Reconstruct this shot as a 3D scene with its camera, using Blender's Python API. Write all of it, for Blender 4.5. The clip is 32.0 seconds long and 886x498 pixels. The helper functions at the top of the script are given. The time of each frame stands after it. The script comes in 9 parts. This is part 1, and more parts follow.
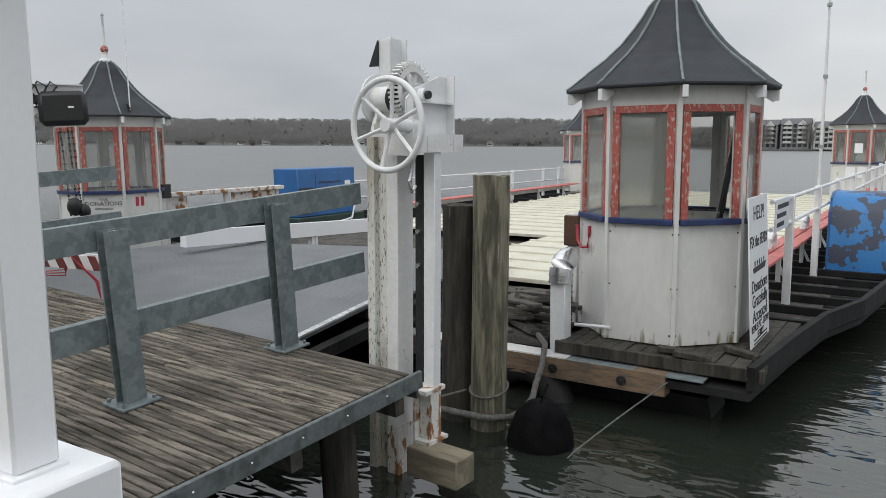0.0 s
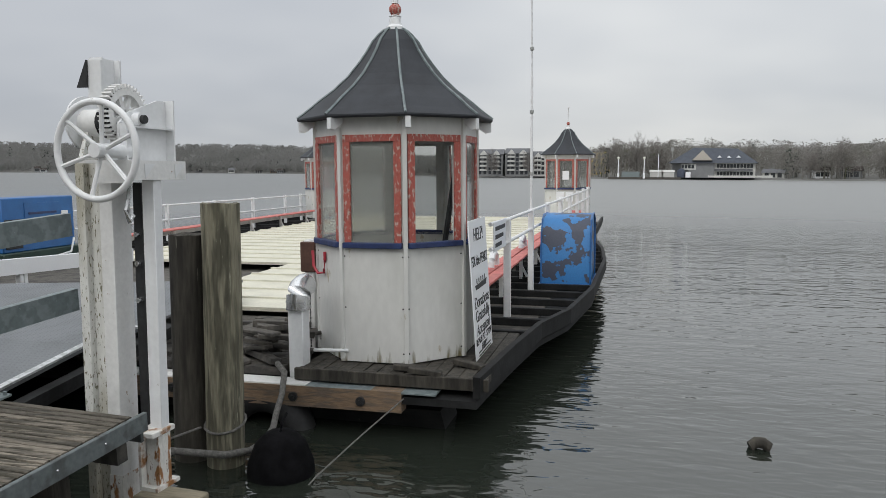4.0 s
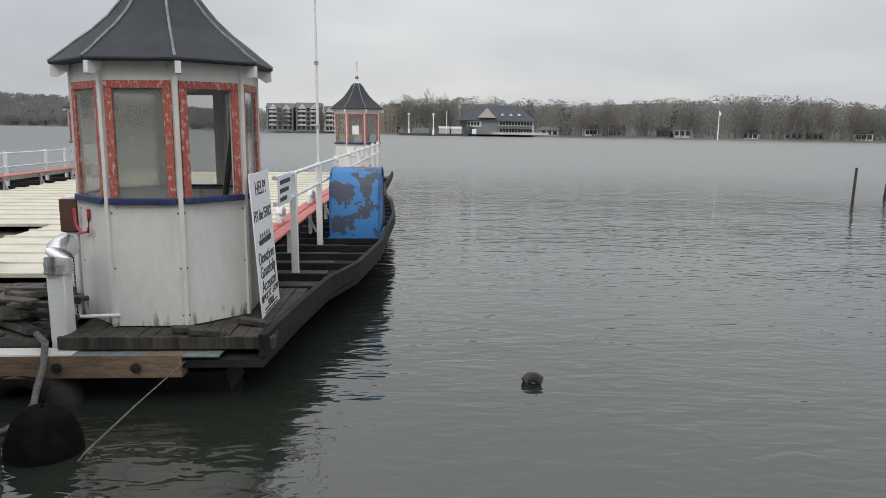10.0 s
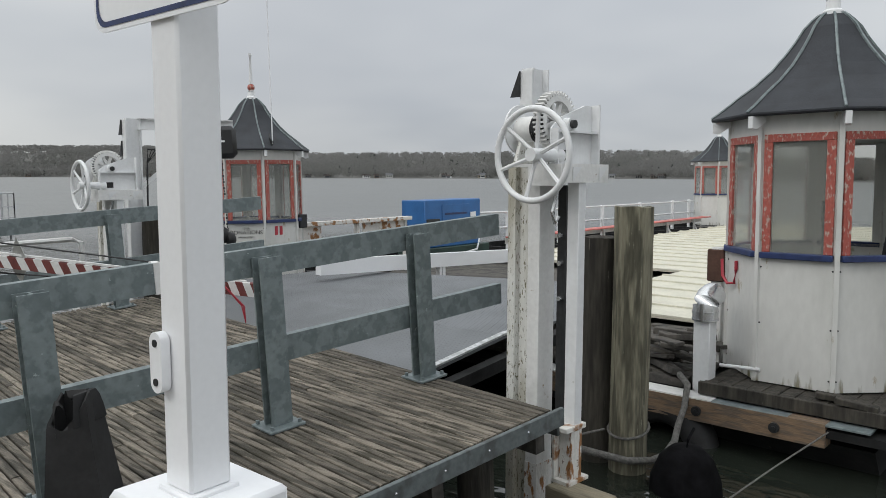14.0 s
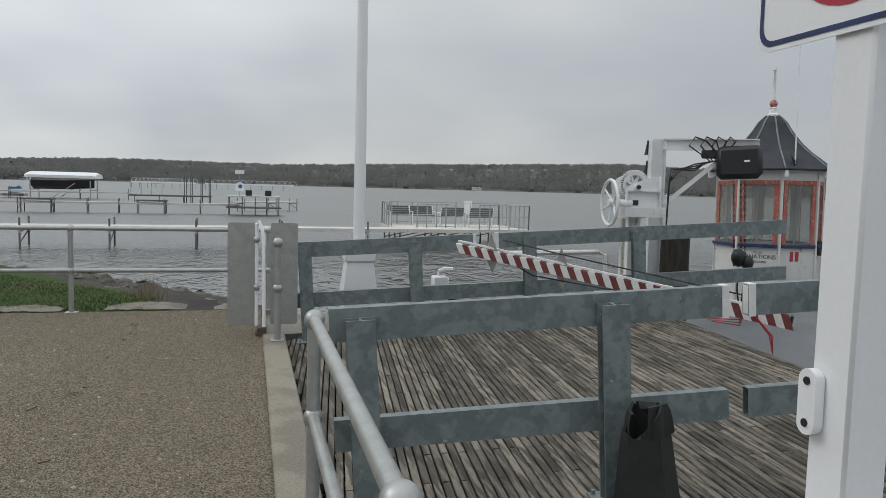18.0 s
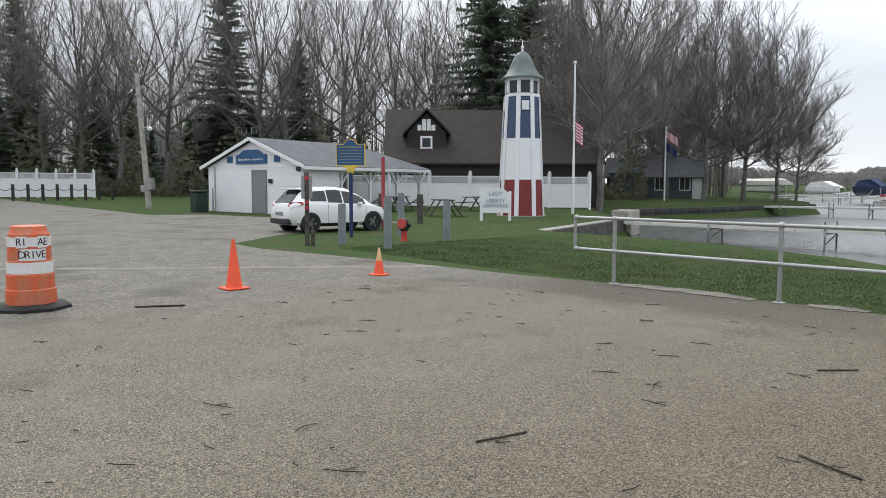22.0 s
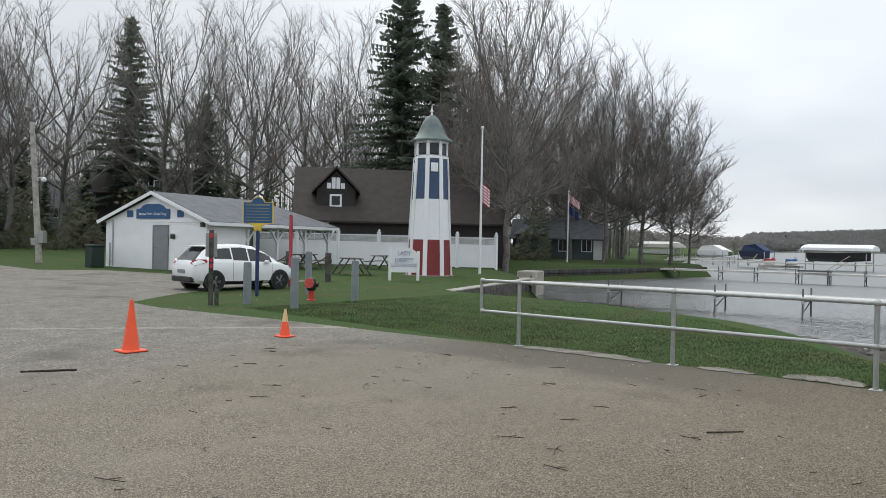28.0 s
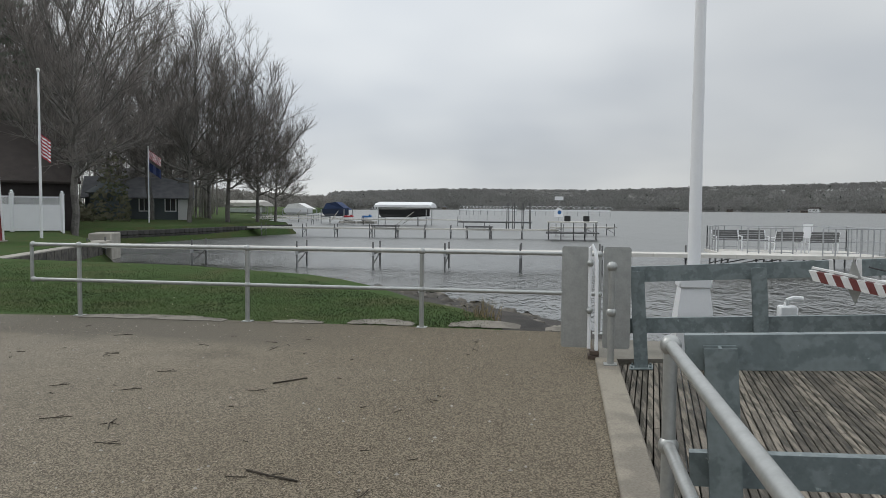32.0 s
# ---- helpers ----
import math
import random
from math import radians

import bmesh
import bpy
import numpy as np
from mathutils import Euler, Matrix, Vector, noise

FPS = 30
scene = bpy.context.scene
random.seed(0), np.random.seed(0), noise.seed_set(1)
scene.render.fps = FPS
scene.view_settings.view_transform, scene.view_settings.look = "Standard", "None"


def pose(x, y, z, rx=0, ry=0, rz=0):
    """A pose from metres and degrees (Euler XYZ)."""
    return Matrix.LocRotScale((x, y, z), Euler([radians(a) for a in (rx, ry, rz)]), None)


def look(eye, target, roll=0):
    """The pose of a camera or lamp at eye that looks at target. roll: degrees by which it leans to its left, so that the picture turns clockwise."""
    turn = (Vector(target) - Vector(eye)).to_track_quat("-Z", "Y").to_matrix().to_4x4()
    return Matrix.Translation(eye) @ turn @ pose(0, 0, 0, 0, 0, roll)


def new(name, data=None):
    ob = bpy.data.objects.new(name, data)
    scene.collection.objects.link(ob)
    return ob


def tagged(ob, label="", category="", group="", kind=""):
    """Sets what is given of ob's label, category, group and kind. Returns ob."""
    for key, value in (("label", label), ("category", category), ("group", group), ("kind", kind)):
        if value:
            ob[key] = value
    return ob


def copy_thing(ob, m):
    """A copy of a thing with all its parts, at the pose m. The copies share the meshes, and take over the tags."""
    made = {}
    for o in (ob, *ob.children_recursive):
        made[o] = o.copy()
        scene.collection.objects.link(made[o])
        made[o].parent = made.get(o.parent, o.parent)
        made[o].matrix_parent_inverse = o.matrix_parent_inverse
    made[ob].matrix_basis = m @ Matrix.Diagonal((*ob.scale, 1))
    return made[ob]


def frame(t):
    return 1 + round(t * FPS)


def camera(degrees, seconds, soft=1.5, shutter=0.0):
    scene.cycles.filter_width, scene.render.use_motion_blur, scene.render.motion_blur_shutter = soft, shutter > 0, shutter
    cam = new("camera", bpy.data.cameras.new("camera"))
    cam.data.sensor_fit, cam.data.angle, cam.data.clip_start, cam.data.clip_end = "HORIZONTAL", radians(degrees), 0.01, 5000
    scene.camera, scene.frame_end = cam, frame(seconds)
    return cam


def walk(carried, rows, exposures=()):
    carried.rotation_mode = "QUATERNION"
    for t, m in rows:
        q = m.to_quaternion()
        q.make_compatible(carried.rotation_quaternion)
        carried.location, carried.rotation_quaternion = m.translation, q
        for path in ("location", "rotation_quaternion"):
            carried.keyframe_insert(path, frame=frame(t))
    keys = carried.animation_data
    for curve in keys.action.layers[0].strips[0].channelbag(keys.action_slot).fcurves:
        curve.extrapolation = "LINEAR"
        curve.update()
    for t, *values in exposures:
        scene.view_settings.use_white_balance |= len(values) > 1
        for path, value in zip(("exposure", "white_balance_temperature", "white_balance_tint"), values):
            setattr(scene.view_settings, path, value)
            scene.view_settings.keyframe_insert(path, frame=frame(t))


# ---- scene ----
cam = camera(61.6, 32.0, 0.8)
PATH = [
    (0, (-0.427, -0.239, 1.678), (-1.433, 1.467, 1.399), 0.2),
    (0.5, (-0.419, -0.247, 1.683), (-1.344, 1.505, 1.417), 0.2),
    (1, (-0.408, -0.243, 1.682), (-1.255, 1.551, 1.430), 0.4),
    (1.5, (-0.374, -0.260, 1.688), (-1.154, 1.565, 1.446), 0.1),
    (2, (-0.375, -0.233, 1.678), (-1.095, 1.618, 1.443), 0.0),
    (2.5, (-0.352, -0.241, 1.682), (-1.019, 1.630, 1.451), -0.1),
    (3, (-0.340, -0.251, 1.683), (-0.946, 1.642, 1.462), 0.0),
    (3.5, (-0.314, -0.254, 1.682), (-0.838, 1.664, 1.468), -0.0),
    (4, (-0.295, -0.251, 1.681), (-0.679, 1.701, 1.476), 0.3),
    (4.5, (-0.290, -0.250, 1.682), (-0.549, 1.723, 1.483), 0.7),
    (6.5, (-0.246, -0.224, 1.667), (-0.231, 1.765, 1.461), 0.2),
    (7, (-0.236, -0.224, 1.658), (-0.203, 1.763, 1.433), 0.2),
    (7.5, (-0.209, -0.231, 1.651), (-0.151, 1.753, 1.410), 0.0),
    (8, (-0.184, -0.222, 1.651), (-0.087, 1.761, 1.404), 0.1),
    (8.5, (-0.184, -0.227, 1.656), (-0.041, 1.751, 1.403), 0.5),
    (9, (-0.173, -0.216, 1.644), (0.002, 1.758, 1.376), 0.7),
    (9.5, (-0.166, -0.208, 1.639), (0.020, 1.760, 1.335), 0.7),
    (10, (-0.207, -0.217, 1.647), (-0.043, 1.751, 1.331), 0.9),
    (10.5, (-0.288, -0.240, 1.682), (-0.302, 1.741, 1.406), 1.4),
    (11, (-0.372, -0.296, 1.692), (-0.582, 1.678, 1.444), 1.5),
    (11.5, (-0.475, -0.320, 1.698), (-0.903, 1.621, 1.474), 0.9),
    (12, (-0.595, -0.307, 1.691), (-1.205, 1.587, 1.490), 0.7),
    (12.5, (-0.601, -0.303, 1.692), (-1.377, 1.530, 1.499), 1.0),
    (13, (-0.558, -0.278, 1.688), (-1.516, 1.467, 1.500), 0.5),
    (13.5, (-0.551, -0.268, 1.685), (-1.672, 1.378, 1.500), 0.2),
    (14, (-0.602, -0.270, 1.662), (-1.873, 1.261, 1.468), 0.1),
    (14.5, (-0.702, -0.320, 1.662), (-2.122, 1.075, 1.462), 0.6),
    (15, (-0.766, -0.355, 1.658), (-2.313, 0.896, 1.455), 1.0),
    (15.5, (-0.780, -0.394, 1.666), (-2.427, 0.722, 1.463), 1.0),
    (17.5, (-0.911, -0.522, 1.667), (-2.805, 0.093, 1.496), 1.8),
    (18, (-0.955, -0.643, 1.669), (-2.884, -0.140, 1.507), 1.5),
    (18.5, (-0.989, -0.722, 1.661), (-2.949, -0.358, 1.504), 1.2),
    (19, (-0.992, -0.761, 1.660), (-2.979, -0.584, 1.509), 1.8),
    (19.5, (-1.010, -0.792, 1.663), (-3.003, -0.886, 1.521), 1.5),
    (20, (-0.986, -0.840, 1.653), (-2.937, -1.257, 1.514), 1.1),
    (20.5, (-0.948, -0.881, 1.637), (-2.797, -1.627, 1.481), 0.6),
    (21, (-0.939, -0.951, 1.617), (-2.639, -1.991, 1.446), 0.4),
    (21.5, (-0.846, -0.998, 1.603), (-2.370, -2.281, 1.428), 0.2),
    (22, (-0.812, -1.081, 1.595), (-2.164, -2.545, 1.424), 0.1),
    (22.5, (-0.758, -1.094, 1.597), (-2.037, -2.624, 1.447), 0.0),
    (23, (-0.750, -1.116, 1.593), (-1.960, -2.702, 1.453), -0.4),
    (23.5, (-0.749, -1.147, 1.585), (-1.952, -2.738, 1.434), -0.3),
    (24, (-0.681, -1.092, 1.591), (-1.889, -2.678, 1.435), -0.4),
    (24.5, (-0.691, -1.098, 1.592), (-1.910, -2.676, 1.432), -0.4),
    (26.5, (-0.684, -1.055, 1.661), (-1.995, -2.563, 1.579), 0.2),
    (27, (-0.730, -1.058, 1.667), (-2.102, -2.513, 1.620), 0.4),
    (27.5, (-0.743, -1.045, 1.679), (-2.191, -2.424, 1.654), 1.0),
    (28, (-0.743, -1.009, 1.678), (-2.269, -2.302, 1.664), 1.1),
    (28.5, (-0.763, -0.994, 1.685), (-2.370, -2.184, 1.668), 0.9),
    (29, (-0.813, -0.980, 1.674), (-2.520, -2.023, 1.641), 0.5),
    (29.5, (-0.848, -0.929, 1.671), (-2.655, -1.784, 1.631), 0.2),
    (30, (-0.938, -0.922, 1.666), (-2.822, -1.592, 1.623), 0.3),
    (30.5, (-0.949, -0.881, 1.672), (-2.885, -1.383, 1.622), 0.4),
    (31, (-0.940, -0.864, 1.668), (-2.894, -1.282, 1.600), 0.4),
    (31.5, (-0.951, -0.852, 1.660), (-2.907, -1.259, 1.569), 0.2),
    (32, (-0.952, -0.841, 1.653), (-2.922, -1.167, 1.544), 0.5),
]
walk(cam, [(t, look(eye, target, roll)) for t, eye, target, roll in PATH], ((0, 0.15, 6450, 9), (4, 0.1, 6450, 9), (9, 0.12, 6500, 10), (14, 0.1, 6450, 8), (17, -0.05, 6350, 7), (19, -0.12, 6350, 8), (20.5, 0.02, 6300, 8), (22, 0.42, 6250, 10), (24, 0.52, 6250, 10), (27, 0.42, 6250, 9), (28.5, 0.22, 6300, 8), (30, 0.06, 6350, 8), (32, -0.02, 6350, 8)))


from mathutils.geometry import tessellate_polygon

# ---- light ----
WATER = -0.8
SUN_AZ, SUN_EL = 200.0, 42.0
world = bpy.data.worlds.new("overcast_sky")
scene.world = world
world.use_nodes = True
wn, wl = world.node_tree.nodes, world.node_tree.links
wn.clear()
w_out = wn.new("ShaderNodeOutputWorld")
w_bg = wn.new("ShaderNodeBackground")
w_sky = wn.new("ShaderNodeTexSky")
w_sky.sky_type = "NISHITA"
w_sky.sun_disc = False
w_sky.sun_elevation = radians(SUN_EL)
w_sky.sun_rotation = radians(SUN_AZ)
w_sky.air_density, w_sky.dust_density = 1.0, 3.0
w_tc = wn.new("ShaderNodeTexCoord")
w_sep = wn.new("ShaderNodeSeparateXYZ")
wl.new(w_tc.outputs["Generated"], w_sep.inputs[0])


def w_math(op, a, b=None):
    n = wn.new("ShaderNodeMath")
    n.operation = op
    for i, v in enumerate((a, b)):
        if v is None:
            continue
        if isinstance(v, (int, float)):
            n.inputs[i].default_value = v
        else:
            wl.new(v, n.inputs[i])
    return n.outputs[0]


# the cloud sheet: the view direction is laid on a plane overhead, so that clouds flatten towards the horizon
w_h = w_math("ADD", w_math("ABSOLUTE", w_sep.outputs["Z"]), 0.24)
w_cmb = wn.new("ShaderNodeCombineXYZ")
wl.new(w_math("DIVIDE", w_sep.outputs["X"], w_h), w_cmb.inputs[0])
wl.new(w_math("DIVIDE", w_sep.outputs["Y"], w_h), w_cmb.inputs[1])
w_n1 = wn.new("ShaderNodeTexNoise")
w_n1.inputs["Scale"].default_value = 0.5
w_n1.inputs["Detail"].default_value = 3.0
w_n1.inputs["Roughness"].default_value = 0.5
w_n1.inputs["Distortion"].default_value = 0.4
wl.new(w_cmb.outputs[0], w_n1.inputs["Vector"])
w_n2 = wn.new("ShaderNodeTexNoise")
w_n2.inputs["Scale"].default_value = 1.7
w_n2.inputs["Detail"].default_value = 2.0
wl.new(w_cmb.outputs[0], w_n2.inputs["Vector"])
w_mix = w_math("ADD", w_math("MULTIPLY", w_n1.outputs["Fac"], 0.75), w_math("MULTIPLY", w_n2.outputs["Fac"], 0.25))
w_ramp = wn.new("ShaderNodeValToRGB")
w_ramp.color_ramp.elements[0].position, w_ramp.color_ramp.elements[0].color = 0.33, (0.60, 0.625, 0.665, 1)
w_ramp.color_ramp.elements[1].position, w_ramp.color_ramp.elements[1].color = 0.66, (0.90, 0.90, 0.89, 1)
wl.new(w_mix, w_ramp.inputs[0])
# brighter overhead than at the horizon, as under a closed cloud cover
w_el = wn.new("ShaderNodeValToRGB")
w_el.color_ramp.elements[0].position, w_el.color_ramp.elements[0].color = 0.0, (0.96, 0.95, 0.92, 1)
w_el.color_ramp.elements[1].position, w_el.color_ramp.elements[1].color = 0.40, (1.10, 1.10, 1.10, 1)
w_low = w_el.color_ramp.elements.new(0.10)
w_low.color = (0.87, 0.875, 0.885, 1)
w_top = w_el.color_ramp.elements.new(0.95)
w_top.color = (2.1, 2.1, 2.1, 1)
wl.new(w_sep.outputs["Z"], w_el.inputs[0])
w_mul = wn.new("ShaderNodeMix")
w_mul.data_type, w_mul.blend_type = "RGBA", "MULTIPLY"
w_mul.inputs["Factor"].default_value = 1.0
wl.new(w_ramp.outputs[0], w_mul.inputs["A"])
wl.new(w_el.outputs[0], w_mul.inputs["B"])
w_scale = wn.new("ShaderNodeMix")
w_scale.data_type, w_scale.blend_type = "RGBA", "MULTIPLY"
w_scale.inputs["Factor"].default_value = 1.0
wl.new(w_sky.outputs[0], w_scale.inputs["A"])
w_scale.inputs["B"].default_value = (0.1, 0.1, 0.1, 1)
w_fin = wn.new("ShaderNodeMix")
w_fin.data_type = "RGBA"
w_fin.inputs["Factor"].default_value = 0.93
wl.new(w_scale.outputs["Result"], w_fin.inputs["A"])
wl.new(w_mul.outputs["Result"], w_fin.inputs["B"])


def w_bank(az, el, lo, hi, gain, colour):
    """A broad mass of cloud round one direction (degrees left of north, degrees up), darker or brighter than the rest."""
    d = wn.new("ShaderNodeVectorMath")
    d.operation = "DOT_PRODUCT"
    wl.new(w_tc.outputs["Generated"], d.inputs[0])
    d.inputs[1].default_value = (-math.sin(radians(az)) * math.cos(radians(el)), math.cos(radians(az)) * math.cos(radians(el)), math.sin(radians(el)))
    r = wn.new("ShaderNodeMapRange")
    r.interpolation_type = "SMOOTHSTEP"
    r.inputs["From Min"].default_value, r.inputs["From Max"].default_value = lo, hi
    wl.new(w_math("ADD", d.outputs["Value"], w_math("MULTIPLY", w_n1.outputs["Fac"], 0.16)), r.inputs["Value"])
    r.inputs["To Max"].default_value = gain
    m = wn.new("ShaderNodeMix")
    m.data_type, m.blend_type = "RGBA", "MULTIPLY"
    wl.new(r.outputs[0], m.inputs["Factor"])
    wl.new(w_last[0], m.inputs["A"])
    m.inputs["B"].default_value = (*colour, 1)
    w_last[0] = m.outputs["Result"]


w_last = [w_fin.outputs["Result"]]
w_bank(72, 13, 0.90, 1.06, 1.0, (0.88, 0.886, 0.90))
w_bank(112, 20, 0.90, 1.06, 1.0, (1.22, 1.22, 1.22))
w_bank(160, 17, 0.90, 1.06, 1.0, (0.90, 0.905, 0.915))
w_bank(36, 5, 0.91, 1.07, 1.0, (0.82, 0.832, 0.862))
wl.new(w_last[0], w_bg.inputs["Color"])
w_bg.inputs["Strength"].default_value = 0.92
wl.new(w_bg.outputs[0], w_out.inputs[0])
sun = new("sun", bpy.data.lights.new("sun", "SUN"))
sun.data.energy, sun.data.angle, sun.data.color = 0.7, radians(25), (1.0, 0.97, 0.93)
sun.matrix_world = look((0, 0, 60), (-math.sin(radians(SUN_AZ)) * 40 * 1.0, -math.cos(radians(SUN_AZ)) * 40, 60 - 40 * math.tan(radians(SUN_EL))))

# ---- materials ----
MATS = {}


def mat(name, color, rough=0.6, metal=0.0, vary=0.15, scale=3.0, bump=0.0, bscale=40.0, color2=None, edge=(0.45, 0.6), stretch=(1, 1, 1), spec=0.5, randomize=0.0, speck=None, coords="Object", through_light=0.0):
    """A surface with two scales of variation: broad blotches (scale) and fine grain (bscale); color2 shows in patches of the given edge."""
    if name in MATS:
        return MATS[name]
    m = bpy.data.materials.new(name)
    m.use_nodes = True
    n, l = m.node_tree.nodes, m.node_tree.links
    b = n["Principled BSDF"]
    b.inputs["Roughness"].default_value = rough
    b.inputs["Metallic"].default_value = metal
    b.inputs["Specular IOR Level"].default_value = spec
    tc = n.new("ShaderNodeTexCoord")
    mp = n.new("ShaderNodeMapping")
    mp.inputs["Scale"].default_value = stretch
    if coords == "World":
        geo = n.new("ShaderNodeNewGeometry")
        l.new(geo.outputs["Position"], mp.inputs["Vector"])
    else:
        l.new(tc.outputs["Object"], mp.inputs["Vector"])
    n1 = n.new("ShaderNodeTexNoise")
    n1.inputs["Scale"].default_value, n1.inputs["Detail"].default_value = scale, 5
    l.new(mp.outputs[0], n1.inputs["Vector"])
    n2 = n.new("ShaderNodeTexNoise")
    n2.inputs["Scale"].default_value, n2.inputs["Detail"].default_value = bscale, 4
    l.new(mp.outputs[0], n2.inputs["Vector"])
    c = n.new("ShaderNodeMix")
    c.data_type = "RGBA"
    second = color2 or tuple(v * (1 - 2 * vary) for v in color)
    c.inputs["A"].default_value, c.inputs["B"].default_value = (*color, 1), (*second, 1)
    mr = n.new("ShaderNodeMapRange")
    mr.interpolation_type = "SMOOTHSTEP"
    lo, hi = edge if color2 else (0.3, 0.75)
    mr.inputs["From Min"].default_value, mr.inputs["From Max"].default_value = lo, hi
    l.new(n1.outputs["Fac"], mr.inputs["Value"])
    l.new(mr.outputs[0], c.inputs["Factor"])
    hsv = n.new("ShaderNodeHueSaturation")
    l.new(c.outputs["Result"], hsv.inputs["Color"])
    fine = n.new("ShaderNodeMapRange")
    fine.inputs["From Min"].default_value, fine.inputs["From Max"].default_value = 0.25, 0.75
    fine.inputs["To Min"].default_value, fine.inputs["To Max"].default_value = 1 - vary, 1 + vary
    l.new(n2.outputs["Fac"], fine.inputs["Value"])
    value = fine.outputs[0]
    if randomize:
        oi = n.new("ShaderNodeObjectInfo")
        rr = n.new("ShaderNodeMapRange")
        rr.inputs["To Min"].default_value, rr.inputs["To Max"].default_value = 1 - randomize, 1 + randomize
        l.new(oi.outputs["Random"], rr.inputs["Value"])
        mm = n.new("ShaderNodeMath")
        mm.operation = "MULTIPLY"
        l.new(value, mm.inputs[0])
        l.new(rr.outputs[0], mm.inputs[1])
        value = mm.outputs[0]
    l.new(value, hsv.inputs["Value"])
    out = hsv.outputs[0]
    if speck:
        sc, amount, col = speck
        n3 = n.new("ShaderNodeTexNoise")
        n3.inputs["Scale"].default_value, n3.inputs["Detail"].default_value = sc, 6
        n3.inputs["Roughness"].default_value = 0.65
        l.new(mp.outputs[0], n3.inputs["Vector"])
        m3 = n.new("ShaderNodeMapRange")
        m3.inputs["From Min"].default_value, m3.inputs["From Max"].default_value = amount, amount + 0.04
        l.new(n3.outputs["Fac"], m3.inputs["Value"])
        c3 = n.new("ShaderNodeMix")
        c3.data_type = "RGBA"
        l.new(m3.outputs[0], c3.inputs["Factor"])
        l.new(out, c3.inputs["A"])
        c3.inputs["B"].default_value = (*col, 1)
        out = c3.outputs["Result"]
    l.new(out, b.inputs["Base Color"])
    if bump:
        bp = n.new("ShaderNodeBump")
        bp.inputs["Strength"].default_value = min(1.0, bump)
        bp.inputs["Distance"].default_value = 0.02
        l.new(n2.outputs["Fac"], bp.inputs["Height"])
        l.new(bp.outputs[0], b.inputs["Normal"])
    if through_light:
        # thin twigs and blades let part of the light through
        tl = n.new("ShaderNodeBsdfTranslucent")
        mx = n.new("ShaderNodeMixShader")
        mx.inputs[0].default_value = through_light
        l.new(out, tl.inputs["Color"])
        l.new(b.outputs[0], mx.inputs[1])
        l.new(tl.outputs[0], mx.inputs[2])
        l.new(mx.outputs[0], n["Material Output"].inputs["Surface"])
    MATS[name] = m
    return m


WHITE = mat("white_paint", (0.74, 0.75, 0.76), 0.45, vary=0.05, scale=2, bscale=25, bump=0.05, speck=(6, 0.70, (0.36, 0.34, 0.31)))
WHITE_CLEAN = mat("white_vinyl", (0.80, 0.81, 0.83), 0.3, vary=0.02, scale=1.5)
WHITE_WORN = mat("white_paint_worn", (0.70, 0.70, 0.69), 0.5, vary=0.07, scale=2.5, bscale=30, bump=0.1, color2=(0.50, 0.50, 0.48), edge=(0.52, 0.8), speck=(9, 0.66, (0.30, 0.22, 0.15)))
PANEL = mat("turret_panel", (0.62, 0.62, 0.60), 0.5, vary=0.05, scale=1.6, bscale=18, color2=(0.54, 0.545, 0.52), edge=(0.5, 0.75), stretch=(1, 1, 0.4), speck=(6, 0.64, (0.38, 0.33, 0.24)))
RED_WORN = mat("worn_red_paint", (0.36, 0.085, 0.065), 0.6, vary=0.28, scale=38, bscale=90, bump=0.2, color2=(0.47, 0.38, 0.33), edge=(0.52, 0.66), stretch=(1, 1, 0.5))
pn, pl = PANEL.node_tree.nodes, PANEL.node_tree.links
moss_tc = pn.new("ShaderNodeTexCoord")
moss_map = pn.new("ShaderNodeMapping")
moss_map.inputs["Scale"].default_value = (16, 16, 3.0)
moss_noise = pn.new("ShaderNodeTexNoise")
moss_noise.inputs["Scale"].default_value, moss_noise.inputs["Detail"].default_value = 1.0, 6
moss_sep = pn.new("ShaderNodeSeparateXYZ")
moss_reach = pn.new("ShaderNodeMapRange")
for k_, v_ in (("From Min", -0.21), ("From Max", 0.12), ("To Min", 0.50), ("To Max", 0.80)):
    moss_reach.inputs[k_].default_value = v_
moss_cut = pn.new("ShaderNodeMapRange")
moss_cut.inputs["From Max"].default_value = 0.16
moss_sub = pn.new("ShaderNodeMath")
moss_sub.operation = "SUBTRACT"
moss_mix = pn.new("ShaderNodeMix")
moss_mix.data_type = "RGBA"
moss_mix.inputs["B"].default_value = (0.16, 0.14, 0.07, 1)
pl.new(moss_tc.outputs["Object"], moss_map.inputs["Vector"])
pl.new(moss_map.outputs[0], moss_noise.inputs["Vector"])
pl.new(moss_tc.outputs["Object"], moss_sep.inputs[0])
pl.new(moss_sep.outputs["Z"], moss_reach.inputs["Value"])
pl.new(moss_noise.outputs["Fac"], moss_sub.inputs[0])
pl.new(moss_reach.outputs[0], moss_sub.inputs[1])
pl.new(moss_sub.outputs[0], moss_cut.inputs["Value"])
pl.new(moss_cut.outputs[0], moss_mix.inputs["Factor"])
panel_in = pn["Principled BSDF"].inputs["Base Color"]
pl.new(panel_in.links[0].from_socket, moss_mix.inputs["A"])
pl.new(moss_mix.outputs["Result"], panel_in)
NAVY = mat("navy_paint", (0.022, 0.04, 0.13), 0.5, vary=0.2, scale=12)
ROOF_FELT = mat("dark_roof_felt", (0.038, 0.042, 0.05), 0.8, vary=0.2, scale=3, bscale=90, bump=0.15)
